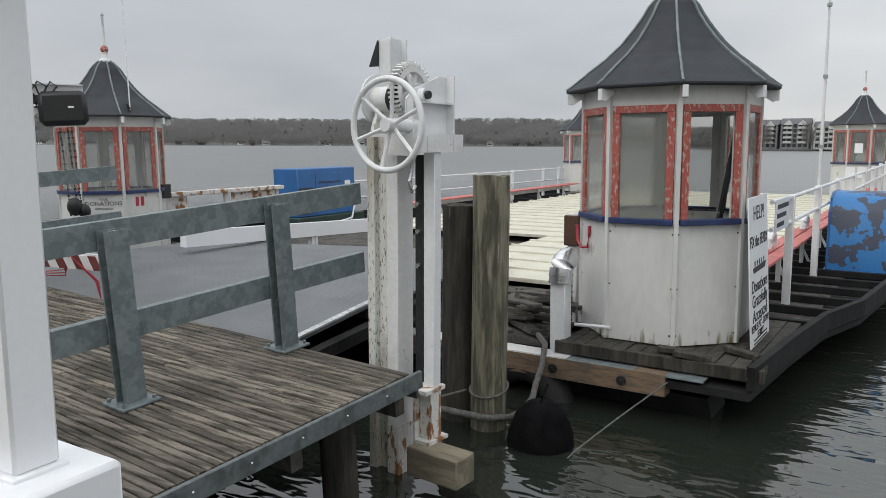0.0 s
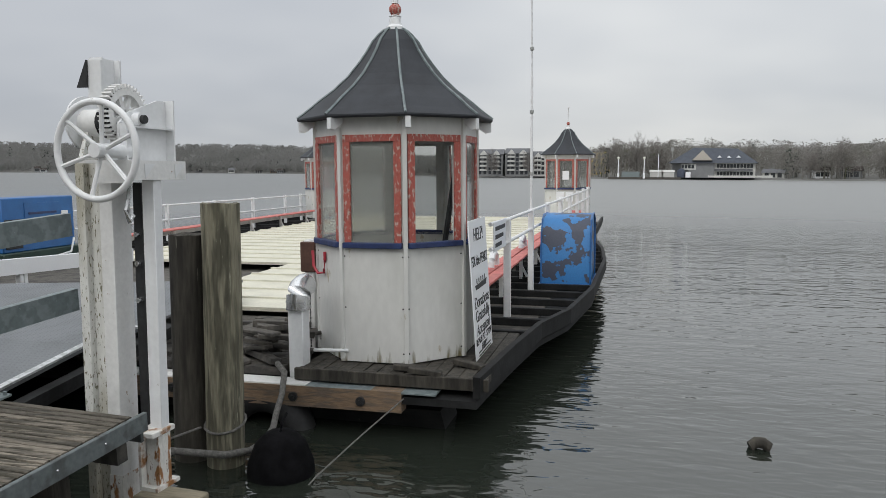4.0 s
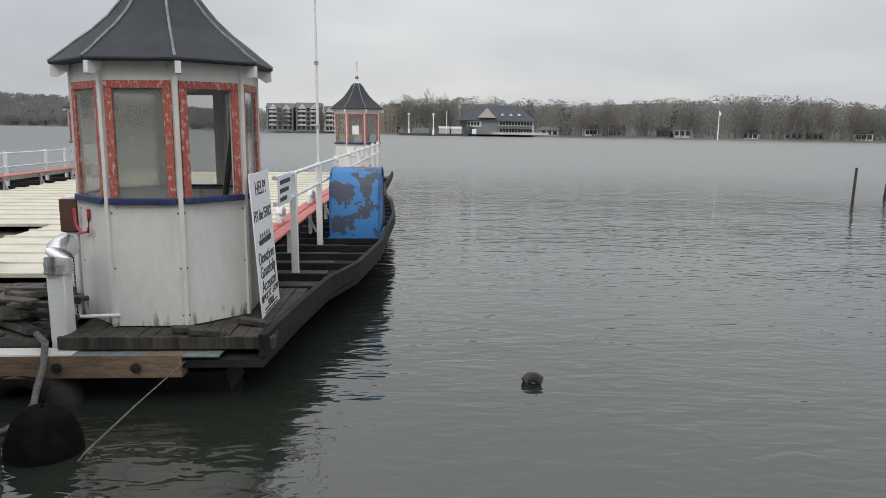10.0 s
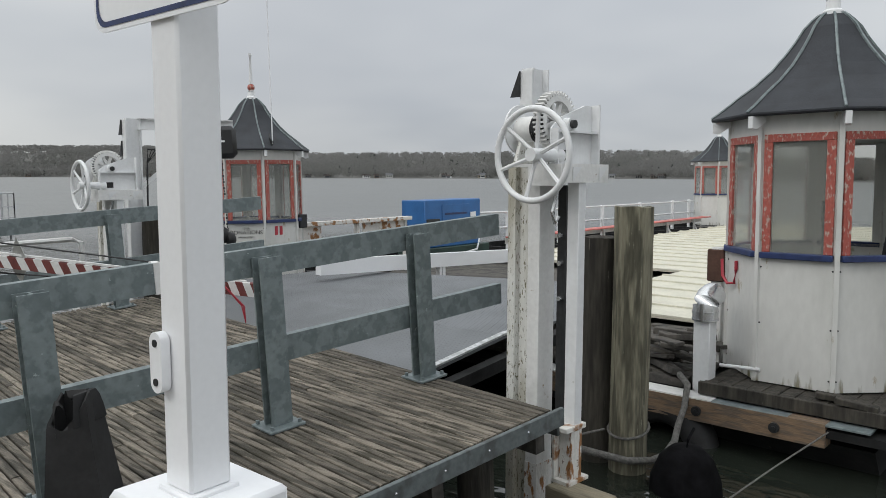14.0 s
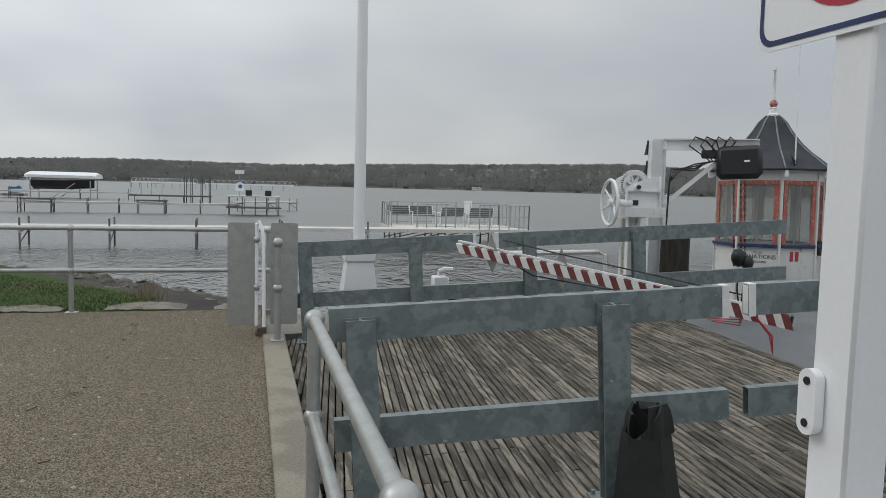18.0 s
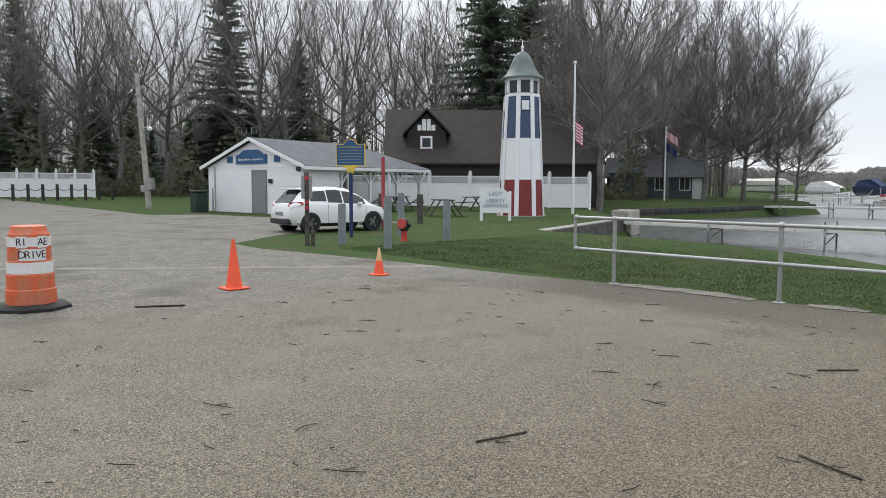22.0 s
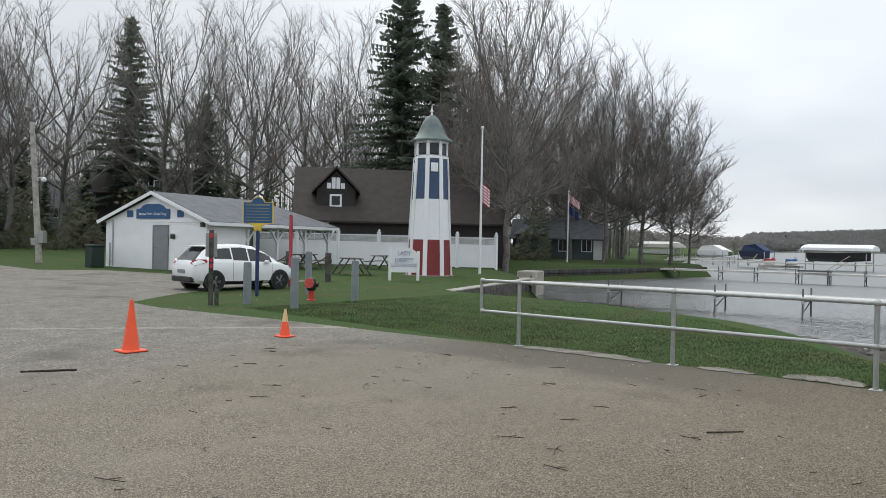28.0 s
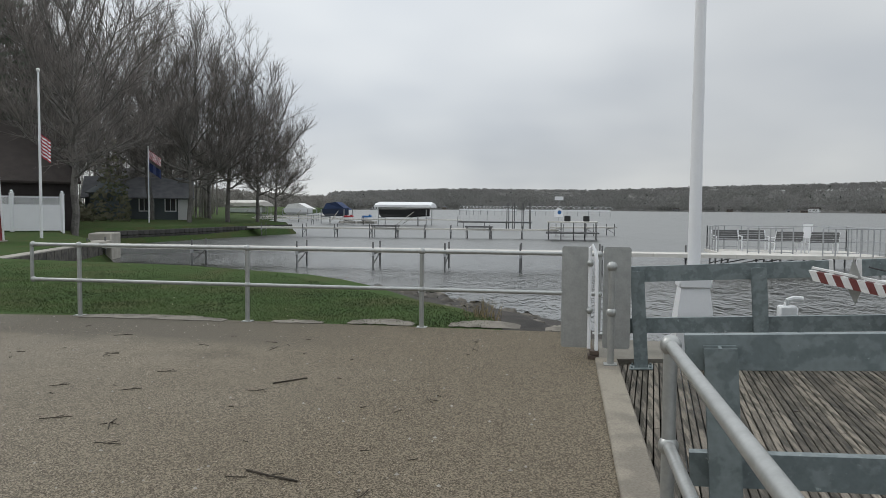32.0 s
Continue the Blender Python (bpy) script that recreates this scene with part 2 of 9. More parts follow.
GALV = mat("galvanised_steel", (0.195, 0.23, 0.235), 0.5, 0.2, vary=0.14, scale=11, bscale=26, color2=(0.145, 0.176, 0.182), edge=(0.45, 0.56), speck=(18, 0.66, (0.34, 0.39, 0.39)))
# darker copy of the galvanised steel for the upright edge channels
DARK_GALV = mat("grimy_steel", (0.13, 0.148, 0.15), 0.6, 0.2, vary=0.2, scale=9, bscale=30, color2=(0.085, 0.093, 0.092), edge=(0.45, 0.62))
GALV_PIPE = mat("galvanised_pipe", (0.40, 0.41, 0.40), 0.4, 0.55, vary=0.08, scale=9, bscale=50)
DECK = mat("weathered_decking", (0.168, 0.147, 0.119), 0.85, vary=0.38, scale=2.0, bscale=14, bump=0.5, stretch=(1, 12, 1), color2=(0.058, 0.052, 0.040), randomize=0.5, coords="World", speck=(1.3, 0.56, (0.058, 0.052, 0.038)))
TIMBER = mat("brown_timber", (0.20, 0.135, 0.085), 0.75, vary=0.25, scale=4, bscale=14, bump=0.25, stretch=(1, 8, 8), color2=(0.13, 0.10, 0.075))
OLD_WOOD = mat("old_grey_timber", (0.085, 0.078, 0.068), 0.9, vary=0.3, scale=4, bscale=20, bump=0.4, color2=(0.045, 0.042, 0.038))
PILE = mat("treated_pile", (0.215, 0.20, 0.145), 0.85, vary=0.35, scale=17, bscale=48, bump=0.7, stretch=(1, 1, 0.11), color2=(0.085, 0.08, 0.056), edge=(0.40, 0.60), speck=(30, 0.64, (0.30, 0.29, 0.22)))
PILE_DARK = mat("dark_pile", (0.058, 0.052, 0.042), 0.9, vary=0.35, scale=12, bscale=40, bump=0.6, stretch=(1, 1, 0.13), speck=(26, 0.66, (0.13, 0.12, 0.10)))
BLACK_HULL = mat("black_hull_paint", (0.018, 0.0185, 0.019), 0.75, spec=0.25, vary=0.3, scale=4, bscale=30, bump=0.1, speck=(7, 0.68, (0.09, 0.08, 0.07)))
RUBBER = mat("black_rubber", (0.016, 0.016, 0.017), 0.75, vary=0.25, scale=8)
CREAM = mat("cream_deck_paint", (0.62, 0.60, 0.50), 0.6, vary=0.08, scale=2, bscale=30, speck=(4, 0.70, (0.26, 0.22, 0.17)))
EDGE_BRIGHT = mat("bright_worn_steel", (0.55, 0.56, 0.57), 0.5, 0.2, vary=0.15, scale=14, bscale=50, color2=(0.36, 0.37, 0.37))
WET_RUBBER = mat("wet_black_rubber", (0.007, 0.007, 0.008), 0.95, vary=0.3, scale=8, bscale=30, bump=0.2, spec=0.08)
RAMP = mat("grey_steel_grating", (0.17, 0.18, 0.19), 0.6, 0.3, vary=0.1, scale=1.5, bscale=60, bump=0.2)
BLUE = mat("blue_enamel", (0.025, 0.13, 0.36), 0.4, vary=0.1, scale=3)
BLUE_PEEL = mat("peeling_blue_paint", (0.03, 0.17, 0.42), 0.5, vary=0.12, scale=3.4, bscale=40, bump=0.1, color2=(0.045, 0.055, 0.085), edge=(0.50, 0.515))
PINK = mat("faded_red_board", (0.55, 0.16, 0.14), 0.6, vary=0.15, scale=5)
CONCRETE = mat("pale_concrete", (0.36, 0.34, 0.30), 0.9, vary=0.12, scale=2, bscale=60, bump=0.25)
STEEL = mat("bright_steel", (0.7, 0.71, 0.72), 0.25, 0.9, vary=0.05, scale=8)
DARK_METAL = mat("dark_metal", (0.03, 0.031, 0.033), 0.5, 0.2, vary=0.2, scale=9)
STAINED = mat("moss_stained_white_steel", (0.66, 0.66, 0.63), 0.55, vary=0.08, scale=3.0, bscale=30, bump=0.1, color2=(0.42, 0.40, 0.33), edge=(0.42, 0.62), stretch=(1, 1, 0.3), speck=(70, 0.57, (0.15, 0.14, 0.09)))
RUST_HEAVY = mat("rust_eaten_white_paint", (0.62, 0.61, 0.58), 0.75, vary=0.15, scale=16, bscale=40, bump=0.5, color2=(0.27, 0.125, 0.045), edge=(0.50, 0.58), stretch=(1, 1, 0.45), speck=(40, 0.6, (0.10, 0.05, 0.025)))
BLOCK_WOOD = mat("weathered_tan_block", (0.24, 0.21, 0.15), 0.85, vary=0.2, scale=6, bscale=40, bump=0.4, stretch=(0.15, 1, 1), color2=(0.15, 0.13, 0.09))
RUST = mat("rusty_white_paint", (0.66, 0.65, 0.62), 0.6, vary=0.1, scale=6, bscale=30, bump=0.2, color2=(0.26, 0.12, 0.04), edge=(0.5, 0.6))
ROPE = mat("grey_rope", (0.16, 0.155, 0.145), 0.9, vary=0.25, scale=30, bscale=120, bump=0.5)
ORANGE = mat("orange_plastic", (0.60, 0.11, 0.035), 0.5, vary=0.12, scale=5, bscale=25, color2=(0.50, 0.16, 0.08), speck=(7, 0.66, (0.55, 0.36, 0.28)))
ORANGE_BRIGHT = mat("cone_orange", (0.85, 0.10, 0.03), 0.45, vary=0.05, scale=5)
CHAR = mat("black_paint", (0.012, 0.012, 0.013), 0.5, vary=0.1)
DKGREY = mat("grey_door_paint", (0.22, 0.235, 0.25), 0.5, vary=0.05)
SHINGLE = mat("grey_shingles", (0.135, 0.14, 0.15), 0.9, vary=0.15, scale=2, bscale=12, bump=0.2)
BROWN_ROOF = mat("brown_shingles", (0.046, 0.037, 0.033), 0.9, vary=0.15, scale=2, bscale=12, bump=0.2)
DARK_BROWN = mat("dark_brown_boards", (0.032, 0.026, 0.024), 0.8, vary=0.15)
BARK = mat("tree_bark", (0.17, 0.161, 0.149), 0.95, vary=0.25, scale=3, bscale=14, bump=0.4, color2=(0.12, 0.114, 0.104))
TWIG = mat("bare_twigs", (0.30, 0.275, 0.255), 0.95, through_light=0.45, vary=0.25, scale=1.0)
NEEDLES = mat("dark_needles", (0.20, 0.23, 0.185), 0.9, through_light=0.6, vary=0.3, scale=0.7, bscale=6, color2=(0.12, 0.142, 0.105))
GRASS = mat("mown_grass", (0.052, 0.084, 0.030), 0.95, vary=0.45, scale=0.7, bscale=24, bump=0.6, color2=(0.072, 0.080, 0.036), edge=(0.42, 0.7), coords="World", spec=0.05)
REDP = mat("barn_red_paint", (0.22, 0.022, 0.025), 0.6, vary=0.1)
BLUE_SLATE = mat("slate_blue_paint", (0.045, 0.08, 0.16), 0.6, vary=0.1)
GREEN_COPPER = mat("grey_green_metal", (0.13, 0.165, 0.155), 0.55, 0.1, vary=0.15)
SIGN_BLUE = mat("sign_blue", (0.02, 0.09, 0.22), 0.5, vary=0.03)
YELLOW = mat("sign_yellow", (0.68, 0.48, 0.05), 0.5, vary=0.05)
POST_GREY = mat("bollard_grey", (0.20, 0.225, 0.24), 0.7, vary=0.1)
SIGN_RED = mat("sign_red", (0.42, 0.03, 0.05), 0.4, vary=0.03)


def glass_mat():
    m = bpy.data.materials.new("window_glass")
    m.use_nodes = True
    n, l = m.node_tree.nodes, m.node_tree.links
    b = n["Principled BSDF"]
    b.inputs["Base Color"].default_value = (0.70, 0.71, 0.69, 1)
    b.inputs["Roughness"].default_value = 0.03
    b.inputs["Transmission Weight"].default_value = 0.92
    b.inputs["IOR"].default_value = 1.35
    b.inputs["Specular IOR Level"].default_value = 0.6
    return m


GLASS = glass_mat()
CLOUDED = GLASS.copy()
CLOUDED.name = "clouded_glass"
CLOUDED.node_tree.nodes["Principled BSDF"].inputs["Base Color"].default_value = (0.50, 0.51, 0.48, 1)
CLOUDED.node_tree.nodes["Principled BSDF"].inputs["Transmission Weight"].default_value = 0.84
CLOUDED.node_tree.nodes["Principled BSDF"].inputs["Roughness"].default_value = 0.12
DARK_GLASS = mat("dark_window_glass", (0.02, 0.023, 0.026), 0.06, vary=0.1)


def asphalt_mat():
    """Old chip-seal: pale stones in a grey-brown binder, worn and stained."""
    m = bpy.data.materials.new("worn_chip_seal")
    m.use_nodes = True
    n, l = m.node_tree.nodes, m.node_tree.links
    b = n["Principled BSDF"]
    b.inputs["Roughness"].default_value = 0.95
    b.inputs["Specular IOR Level"].default_value = 0.2
    geo = n.new("ShaderNodeNewGeometry")

    def tex(kind, scale, detail=4):
        t = n.new(kind)
        t.inputs["Scale"].default_value = scale
        if kind == "ShaderNodeTexNoise":
            t.inputs["Detail"].default_value = detail
        l.new(geo.outputs["Position"], t.inputs["Vector"])
        return t

    def mix(f, a, bb, lo, hi):
        mr = n.new("ShaderNodeMapRange")
        mr.inputs["From Min"].default_value, mr.inputs["From Max"].default_value = lo, hi
        l.new(f, mr.inputs["Value"])
        c = n.new("ShaderNodeMix")
        c.data_type = "RGBA"
        l.new(mr.outputs[0], c.inputs["Factor"])
        for k, v in (("A", a), ("B", bb)):
            if isinstance(v, tuple):
                c.inputs[k].default_value = (*v, 1)
            else:
                l.new(v, c.inputs[k])
        return c.outputs["Result"]

    vor = tex("ShaderNodeTexVoronoi", 112)
    big = tex("ShaderNodeTexNoise", 0.35, 6)
    mid = tex("ShaderNodeTexNoise", 2.2, 6)
    fine = tex("ShaderNodeTexNoise", 75, 3)
    sepc = n.new("ShaderNodeSeparateColor")
    l.new(vor.outputs["Color"], sepc.inputs[0])
    stones = mix(sepc.outputs[0], (0.105, 0.091, 0.071), (0.39, 0.345, 0.27), 0.2, 1.0)
    grit = mix(fine.outputs["Fac"], (0.085, 0.074, 0.057), stones, 0.34, 0.52)
    worn = mix(mid.outputs["Fac"], grit, (0.235, 0.207, 0.162), 0.46, 1.1)
    # bald dusty patches and damp darker ones
    dust = tex("ShaderNodeTexNoise", 0.9, 8)
    worn = mix(dust.outputs["Fac"], worn, (0.25, 0.222, 0.176), 0.56, 1.0)
    damp = tex("ShaderNodeTexNoise", 0.55, 9)
    worn = mix(damp.outputs["Fac"], (0.105, 0.092, 0.072), worn, 0.22, 0.40)
    chips = tex("ShaderNodeTexVoronoi", 9.0)
    worn = mix(chips.outputs["Distance"], (0.40, 0.36, 0.295), worn, 0.06, 0.10)
    tone = mix(big.outputs["Fac"], worn, (0.20, 0.185, 0.16), 0.5, 1.1)
    # smoother, darker strip of old asphalt along the lawn's edge
    sepx = n.new("ShaderNodeSeparateXYZ")
    l.new(geo.outputs["Position"], sepx.inputs[0])
    reach = n.new("ShaderNodeMath")
    reach.operation = "MULTIPLY_ADD"
    l.new(dust.outputs["Fac"], reach.inputs[0])
    reach.inputs[1].default_value = 1.6
    l.new(sepx.outputs["X"], reach.inputs[2])
    old = mix(fine.outputs["Fac"], (0.085, 0.077, 0.063), (0.17, 0.152, 0.122), 0.38, 0.66)
    tone = mix(reach.outputs[0], old, tone, -8.75, -8.1)
    # older, greyer surfacing farther from the landing, with a ragged seam
    sepp = n.new("ShaderNodeSeparateXYZ")
    l.new(geo.outputs["Position"], sepp.inputs[0])
    seam = n.new("ShaderNodeMath")
    seam.operation = "MULTIPLY_ADD"
    l.new(big.outputs["Fac"], seam.inputs[0])
    seam.inputs[1].default_value = 5.0
    l.new(sepp.outputs["Y"], seam.inputs[2])
    grey = mix(mid.outputs["Fac"], (0.165, 0.154, 0.134), (0.225, 0.21, 0.182), 0.35, 0.7)
    coarse = tex("ShaderNodeTexVoronoi", 34)
    sepg = n.new("ShaderNodeSeparateColor")
    l.new(coarse.outputs["Color"], sepg.inputs[0])
    grey = mix(sepg.outputs[0], (0.125, 0.115, 0.098), grey, 0.0, 0.3)
    grey = mix(sepg.outputs[1], grey, (0.32, 0.30, 0.26), 0.8, 1.0)
    grey = mix(damp.outputs["Fac"], (0.13, 0.12, 0.102), grey, 0.30, 0.46)
    tone = mix(seam.outputs[0], grey, tone, -9.0, -6.0)
    # pale worn line across the lot
    across = n.new("ShaderNodeVectorMath")
    across.operation = "DOT_PRODUCT"
    l.new(geo.outputs["Position"], across.inputs[0])
    across.inputs[1].default_value = (0.569, 0.822, 0)
    wob = n.new("ShaderNodeMath")
    wob.operation = "MULTIPLY_ADD"
    l.new(mid.outputs["Fac"], wob.inputs[0])
    wob.inputs[1].default_value = 0.5
    l.new(across.outputs["Value"], wob.inputs[2])
    near = n.new("ShaderNodeMath")
    near.operation = "COMPARE"
    l.new(wob.outputs[0], near.inputs[0])
    near.inputs[1].default_value, near.inputs[2].default_value = -15.38, 0.085
    tone = mix(near.outputs[0], tone, (0.36, 0.335, 0.29), 0.0, 1.9)
    # darker, browner chippings by the landing
    dark_chips = mix(sepc.outputs[0], (0.070, 0.058, 0.042), (0.265, 0.225, 0.165), 0.2, 1.0)
    tone = mix(seam.outputs[0], tone, dark_chips, -3.6, 0.2)
    l.new(tone, b.inputs["Base Color"])
    bp = n.new("ShaderNodeBump")
    bp.inputs["Strength"].default_value = 0.55
    bp.inputs["Distance"].default_value = 0.010
    l.new(vor.outputs["Distance"], bp.inputs["Height"])
    l.new(bp.outputs[0], b.inputs["Normal"])
    return m


def water_mat():
    """Lake water: nearly smooth beside the ferry, ruffled by the wind towards the west."""
    m = bpy.data.materials.new("lake_water")
    m.use_nodes = True
    n, l = m.node_tree.nodes, m.node_tree.links
    b = n["Principled BSDF"]
    b.inputs["Base Color"].default_value = (0.019, 0.023, 0.018, 1)
    geo = n.new("ShaderNodeNewGeometry")
    mp = n.new("ShaderNodeMapping")
    mp.inputs["Rotation"].default_value = (0, 0, radians(25))
    mp.inputs["Scale"].default_value = (1.0, 2.3, 1.0)
    l.new(geo.outputs["Position"], mp.inputs["Vector"])

    def ranged(value, a, b_, lo, hi):
        r = n.new("ShaderNodeMapRange")
        r.interpolation_type = "SMOOTHSTEP"
        for k, v in (("From Min", a), ("From Max", b_), ("To Min", lo), ("To Max", hi)):
            r.inputs[k].default_value = v
        l.new(value, r.inputs["Value"])
        return r.outputs[0]

    def math2(op, a, b_):
        t = n.new("ShaderNodeMath")
        t.operation = op
        for i, v in enumerate((a, b_)):
            if isinstance(v, (int, float)):
                t.inputs[i].default_value = v
            else:
                l.new(v, t.inputs[i])
        return t.outputs[0]

    off = n.new("ShaderNodeVectorMath")
    off.operation = "DISTANCE"
    l.new(geo.outputs["Position"], off.inputs[0])
    off.inputs[1].default_value = (0, 2, WATER)
    l.new(ranged(off.outputs["Value"], 9.0, 60.0, 0.008, 0.36), b.inputs["Roughness"])
    sep = n.new("ShaderNodeSeparateXYZ")
    l.new(geo.outputs["Position"], sep.inputs[0])
    # IOR raised with distance to brighten the mirrored sky, lowered over the wind-ruffled west
    l.new(math2("MULTIPLY", ranged(off.outputs["Value"], 6.0, 32.0, 1.85, 4.2), ranged(sep.outputs["X"], -45.0, -14.0, 0.74, 1.0)), b.inputs["IOR"])
    # gusts: patches of rougher and smoother water
    gust = n.new("ShaderNodeTexNoise")
    gust.inputs["Scale"].default_value, gust.inputs["Detail"].default_value = 0.07, 3
    l.new(mp.outputs[0], gust.inputs["Vector"])
    calm = math2("MULTIPLY", ranged(off.outputs["Value"], 5.0, 20.0, 0.5, 0.75), ranged(off.outputs["Value"], 20.0, 90.0, 1.0, 0.65))
    wind = math2("MULTIPLY", math2("MULTIPLY", calm, ranged(sep.outputs["X"], -30.0, -9.0, 4.6, 1.0)), ranged(gust.outputs["Fac"], 0.3, 0.7, 0.6, 1.35))
    hs = None
    for sc, amp, det in ((0.35, 0.30, 2), (1.1, 0.36, 2), (3.6, 0.17, 1)):
        t = n.new("ShaderNodeTexNoise")
        t.inputs["Scale"].default_value, t.inputs["Detail"].default_value = sc, det
        t.inputs["Distortion"].default_value = 0.5
        l.new(mp.outputs[0], t.inputs["Vector"])
        w = math2("MULTIPLY", t.outputs["Fac"], amp)
        hs = w if hs is None else math2("ADD", hs, w)
    bp = n.new("ShaderNodeBump")
    bp.inputs["Strength"].default_value = 1.0
    bp.inputs["Distance"].default_value = 0.14
    l.new(math2("MULTIPLY", hs, wind), bp.inputs["Height"])
    l.new(bp.outputs[0], b.inputs["Normal"])
    return m


ASPHALT = asphalt_mat()
WATER_M = water_mat()


# ---- shape helpers ----
def box(bm, x0, x1, y0, y1, z0, z1, bev=0.0):
    vs = [bm.verts.new((x, y, z)) for z in (z0, z1) for y in (y0, y1) for x in (x0, x1)]
    q = ((0, 2, 3, 1), (4, 5, 7, 6), (0, 1, 5, 4), (1, 3, 7, 5), (3, 2, 6, 7), (2, 0, 4, 6))
    fs = [bm.faces.new([vs[i] for i in f]) for f in q]
    if bev:
        es = {e for f in fs for e in f.edges}
        bmesh.ops.bevel(bm, geom=list(es), offset=bev, segments=1, affect="EDGES")
    return fs


def ring(bm, c, ax, r, seg, up=None, sq=1.0):
    ax = Vector(ax).normalized()
    ref = Vector(up) if up else (Vector((0, 0, 1)) if abs(ax.z) < 0.9 else Vector((1, 0, 0)))
    a = ax.cross(ref).normalized()
    b = ax.cross(a)
    return [bm.verts.new(Vector(c) + a * (r * math.cos(2 * math.pi * i / seg)) + b * (r * sq * math.sin(2 * math.pi * i / seg))) for i in range(seg)]


def skin(bm, r0, r1):
    k = len(r0)
    for i in range(k):
        bm.faces.new((r0[i], r0[(i + 1) % k], r1[(i + 1) % k], r1[i]))


def cyl(bm, p0, p1, r0, r1=None, seg=12, caps=True):
    r1 = r0 if r1 is None else r1
    ax = Vector(p1) - Vector(p0)
    a, b = ring(bm, p0, ax, r0, seg), ring(bm, p1, ax, r1, seg)
    skin(bm, a, b)
    if caps:
        bm.faces.new(a[::-1])
        bm.faces.new(b)


def tube(bm, pts, r, seg=8, closed=False):
    pts = [Vector(p) for p in pts]
    rings = []
    k = len(pts)
    for i, p in enumerate(pts):
        if closed:
            d = pts[(i + 1) % k] - pts[i - 1]
        else:
            d = pts[min(i + 1, k - 1)] - pts[max(i - 1, 0)]
        rings.append(ring(bm, p, d, r, seg))
    for a, b in zip(rings, rings[1:]):
        skin(bm, a, b)
    if closed:
        skin(bm, rings[-1], rings[0])
    else:
        bm.faces.new(rings[0][::-1])
        bm.faces.new(rings[-1])


def lathe(bm, prof, seg=16, c=(0, 0, 0), turn=0.0):
    """Profile of (radius, height) turned round the upright axis through c."""
    rows = []
    for r, z in prof:
        rows.append([bm.verts.new((c[0] + r * math.cos(turn + 2 * math.pi * i / seg), c[1] + r * math.sin(turn + 2 * math.pi * i / seg), c[2] + z)) for i in range(seg)])
    for a, b in zip(rows, rows[1:]):
        skin(bm, a, b)
    bm.faces.new(rows[0][::-1])
    bm.faces.new(rows[-1])


def prism(bm, pts, d):
    """A flat outline pts (3D points in a plane), thickened by the vector d."""
    a = [bm.verts.new(p) for p in pts]
    b = [bm.verts.new(Vector(p) + Vector(d)) for p in pts]
    skin(bm, a, b)
    bm.faces.new(a[::-1])
    bm.faces.new(b)


def ball(bm, c, r, seg=12, rows=8, sz=1.0):
    lathe(bm, [(max(1e-3, r * math.sin(math.pi * i / rows)), -r * sz * math.cos(math.pi * i / rows)) for i in range(rows + 1)], seg, c)


def bar(bm, p0, p1, w, h, up=(0, 0, 1)):
    """A straight bar of section w (across) by h (along up)."""
    p0, p1 = Vector(p0), Vector(p1)
    d = (p1 - p0).normalized()
    s = d.cross(Vector(up)).normalized()
    u = s.cross(d)
    c = [s * (w / 2) * i + u * (h / 2) * j for i, j in ((-1, -1), (1, -1), (1, 1), (-1, 1))]
    a, b = [bm.verts.new(p0 + v) for v in c], [bm.verts.new(p1 + v) for v in c]
    skin(bm, a, b)
    bm.faces.new(a[::-1])
    bm.faces.new(b)


def smooth(me, angle=40):
    me.polygons.foreach_set("use_smooth", [True] * len(me.polygons))
    me.set_sharp_from_angle(angle=radians(angle))


def mesh(name, bm, material, soft=True):
    bmesh.ops.recalc_face_normals(bm, faces=bm.faces)
    me = bpy.data.meshes.new(name)
    bm.to_mesh(me)
    bm.free()
    me.materials.append(material)
    if soft:
        smooth(me)
    return me


def part(name, bm, material, parent, label=""):
    ob = new(name, mesh(name, bm, material))
    ob.parent = parent
    return tagged(ob, label)


def shared(name, me, parent, m):
    ob = new(name, me)
    ob.parent = parent
    ob.matrix_basis = m
    return ob


def thing(name, label, category, m=None, group="", kind=""):
    ob = new(name)
    ob.empty_display_size = 0.2
    if m is not None:
        ob.matrix_basis = m
    return tagged(ob, label, category, group, kind)


def solid(name, bm, material, label, category, m=None, group="", kind=""):
    ob = new(name, mesh(name, bm, material))
    if m is not None:
        ob.matrix_basis = m
    return tagged(ob, label, category, group, kind)


def B():
    return bmesh.new()


def rise(y):
    """The lot rises gently away from the lake."""
    return 0.011 * max(0.0, -y - 9.5)


def writing(name, text, size, material, parent, m, depth=0.002, align="CENTER"):
    cu = bpy.data.curves.new(name, "FONT")
    cu.body, cu.size, cu.extrude, cu.align_x, cu.align_y = text, size, depth, align, "CENTER"
    tmp = bpy.data.objects.new(name + "_tmp", cu)
    scene.collection.objects.link(tmp)
    dg = bpy.context.evaluated_depsgraph_get()
    me = bpy.data.meshes.new_from_object(tmp.evaluated_get(dg))
    bpy.data.objects.remove(tmp)
    me.materials.clear()
    me.materials.append(material)
    ob = new(name, me)
    ob.parent = parent
    ob.matrix_basis = m
    return ob


# ---- setting: water, land, lot ----
bm = B()
bmesh.ops.create_grid(bm, x_segments=4, y_segments=4, size=4500)
solid("water", bm, WATER_M, "choppy grey-green lake water under overcast sky", "lake", pose(0, 0, WATER), kind="structure")


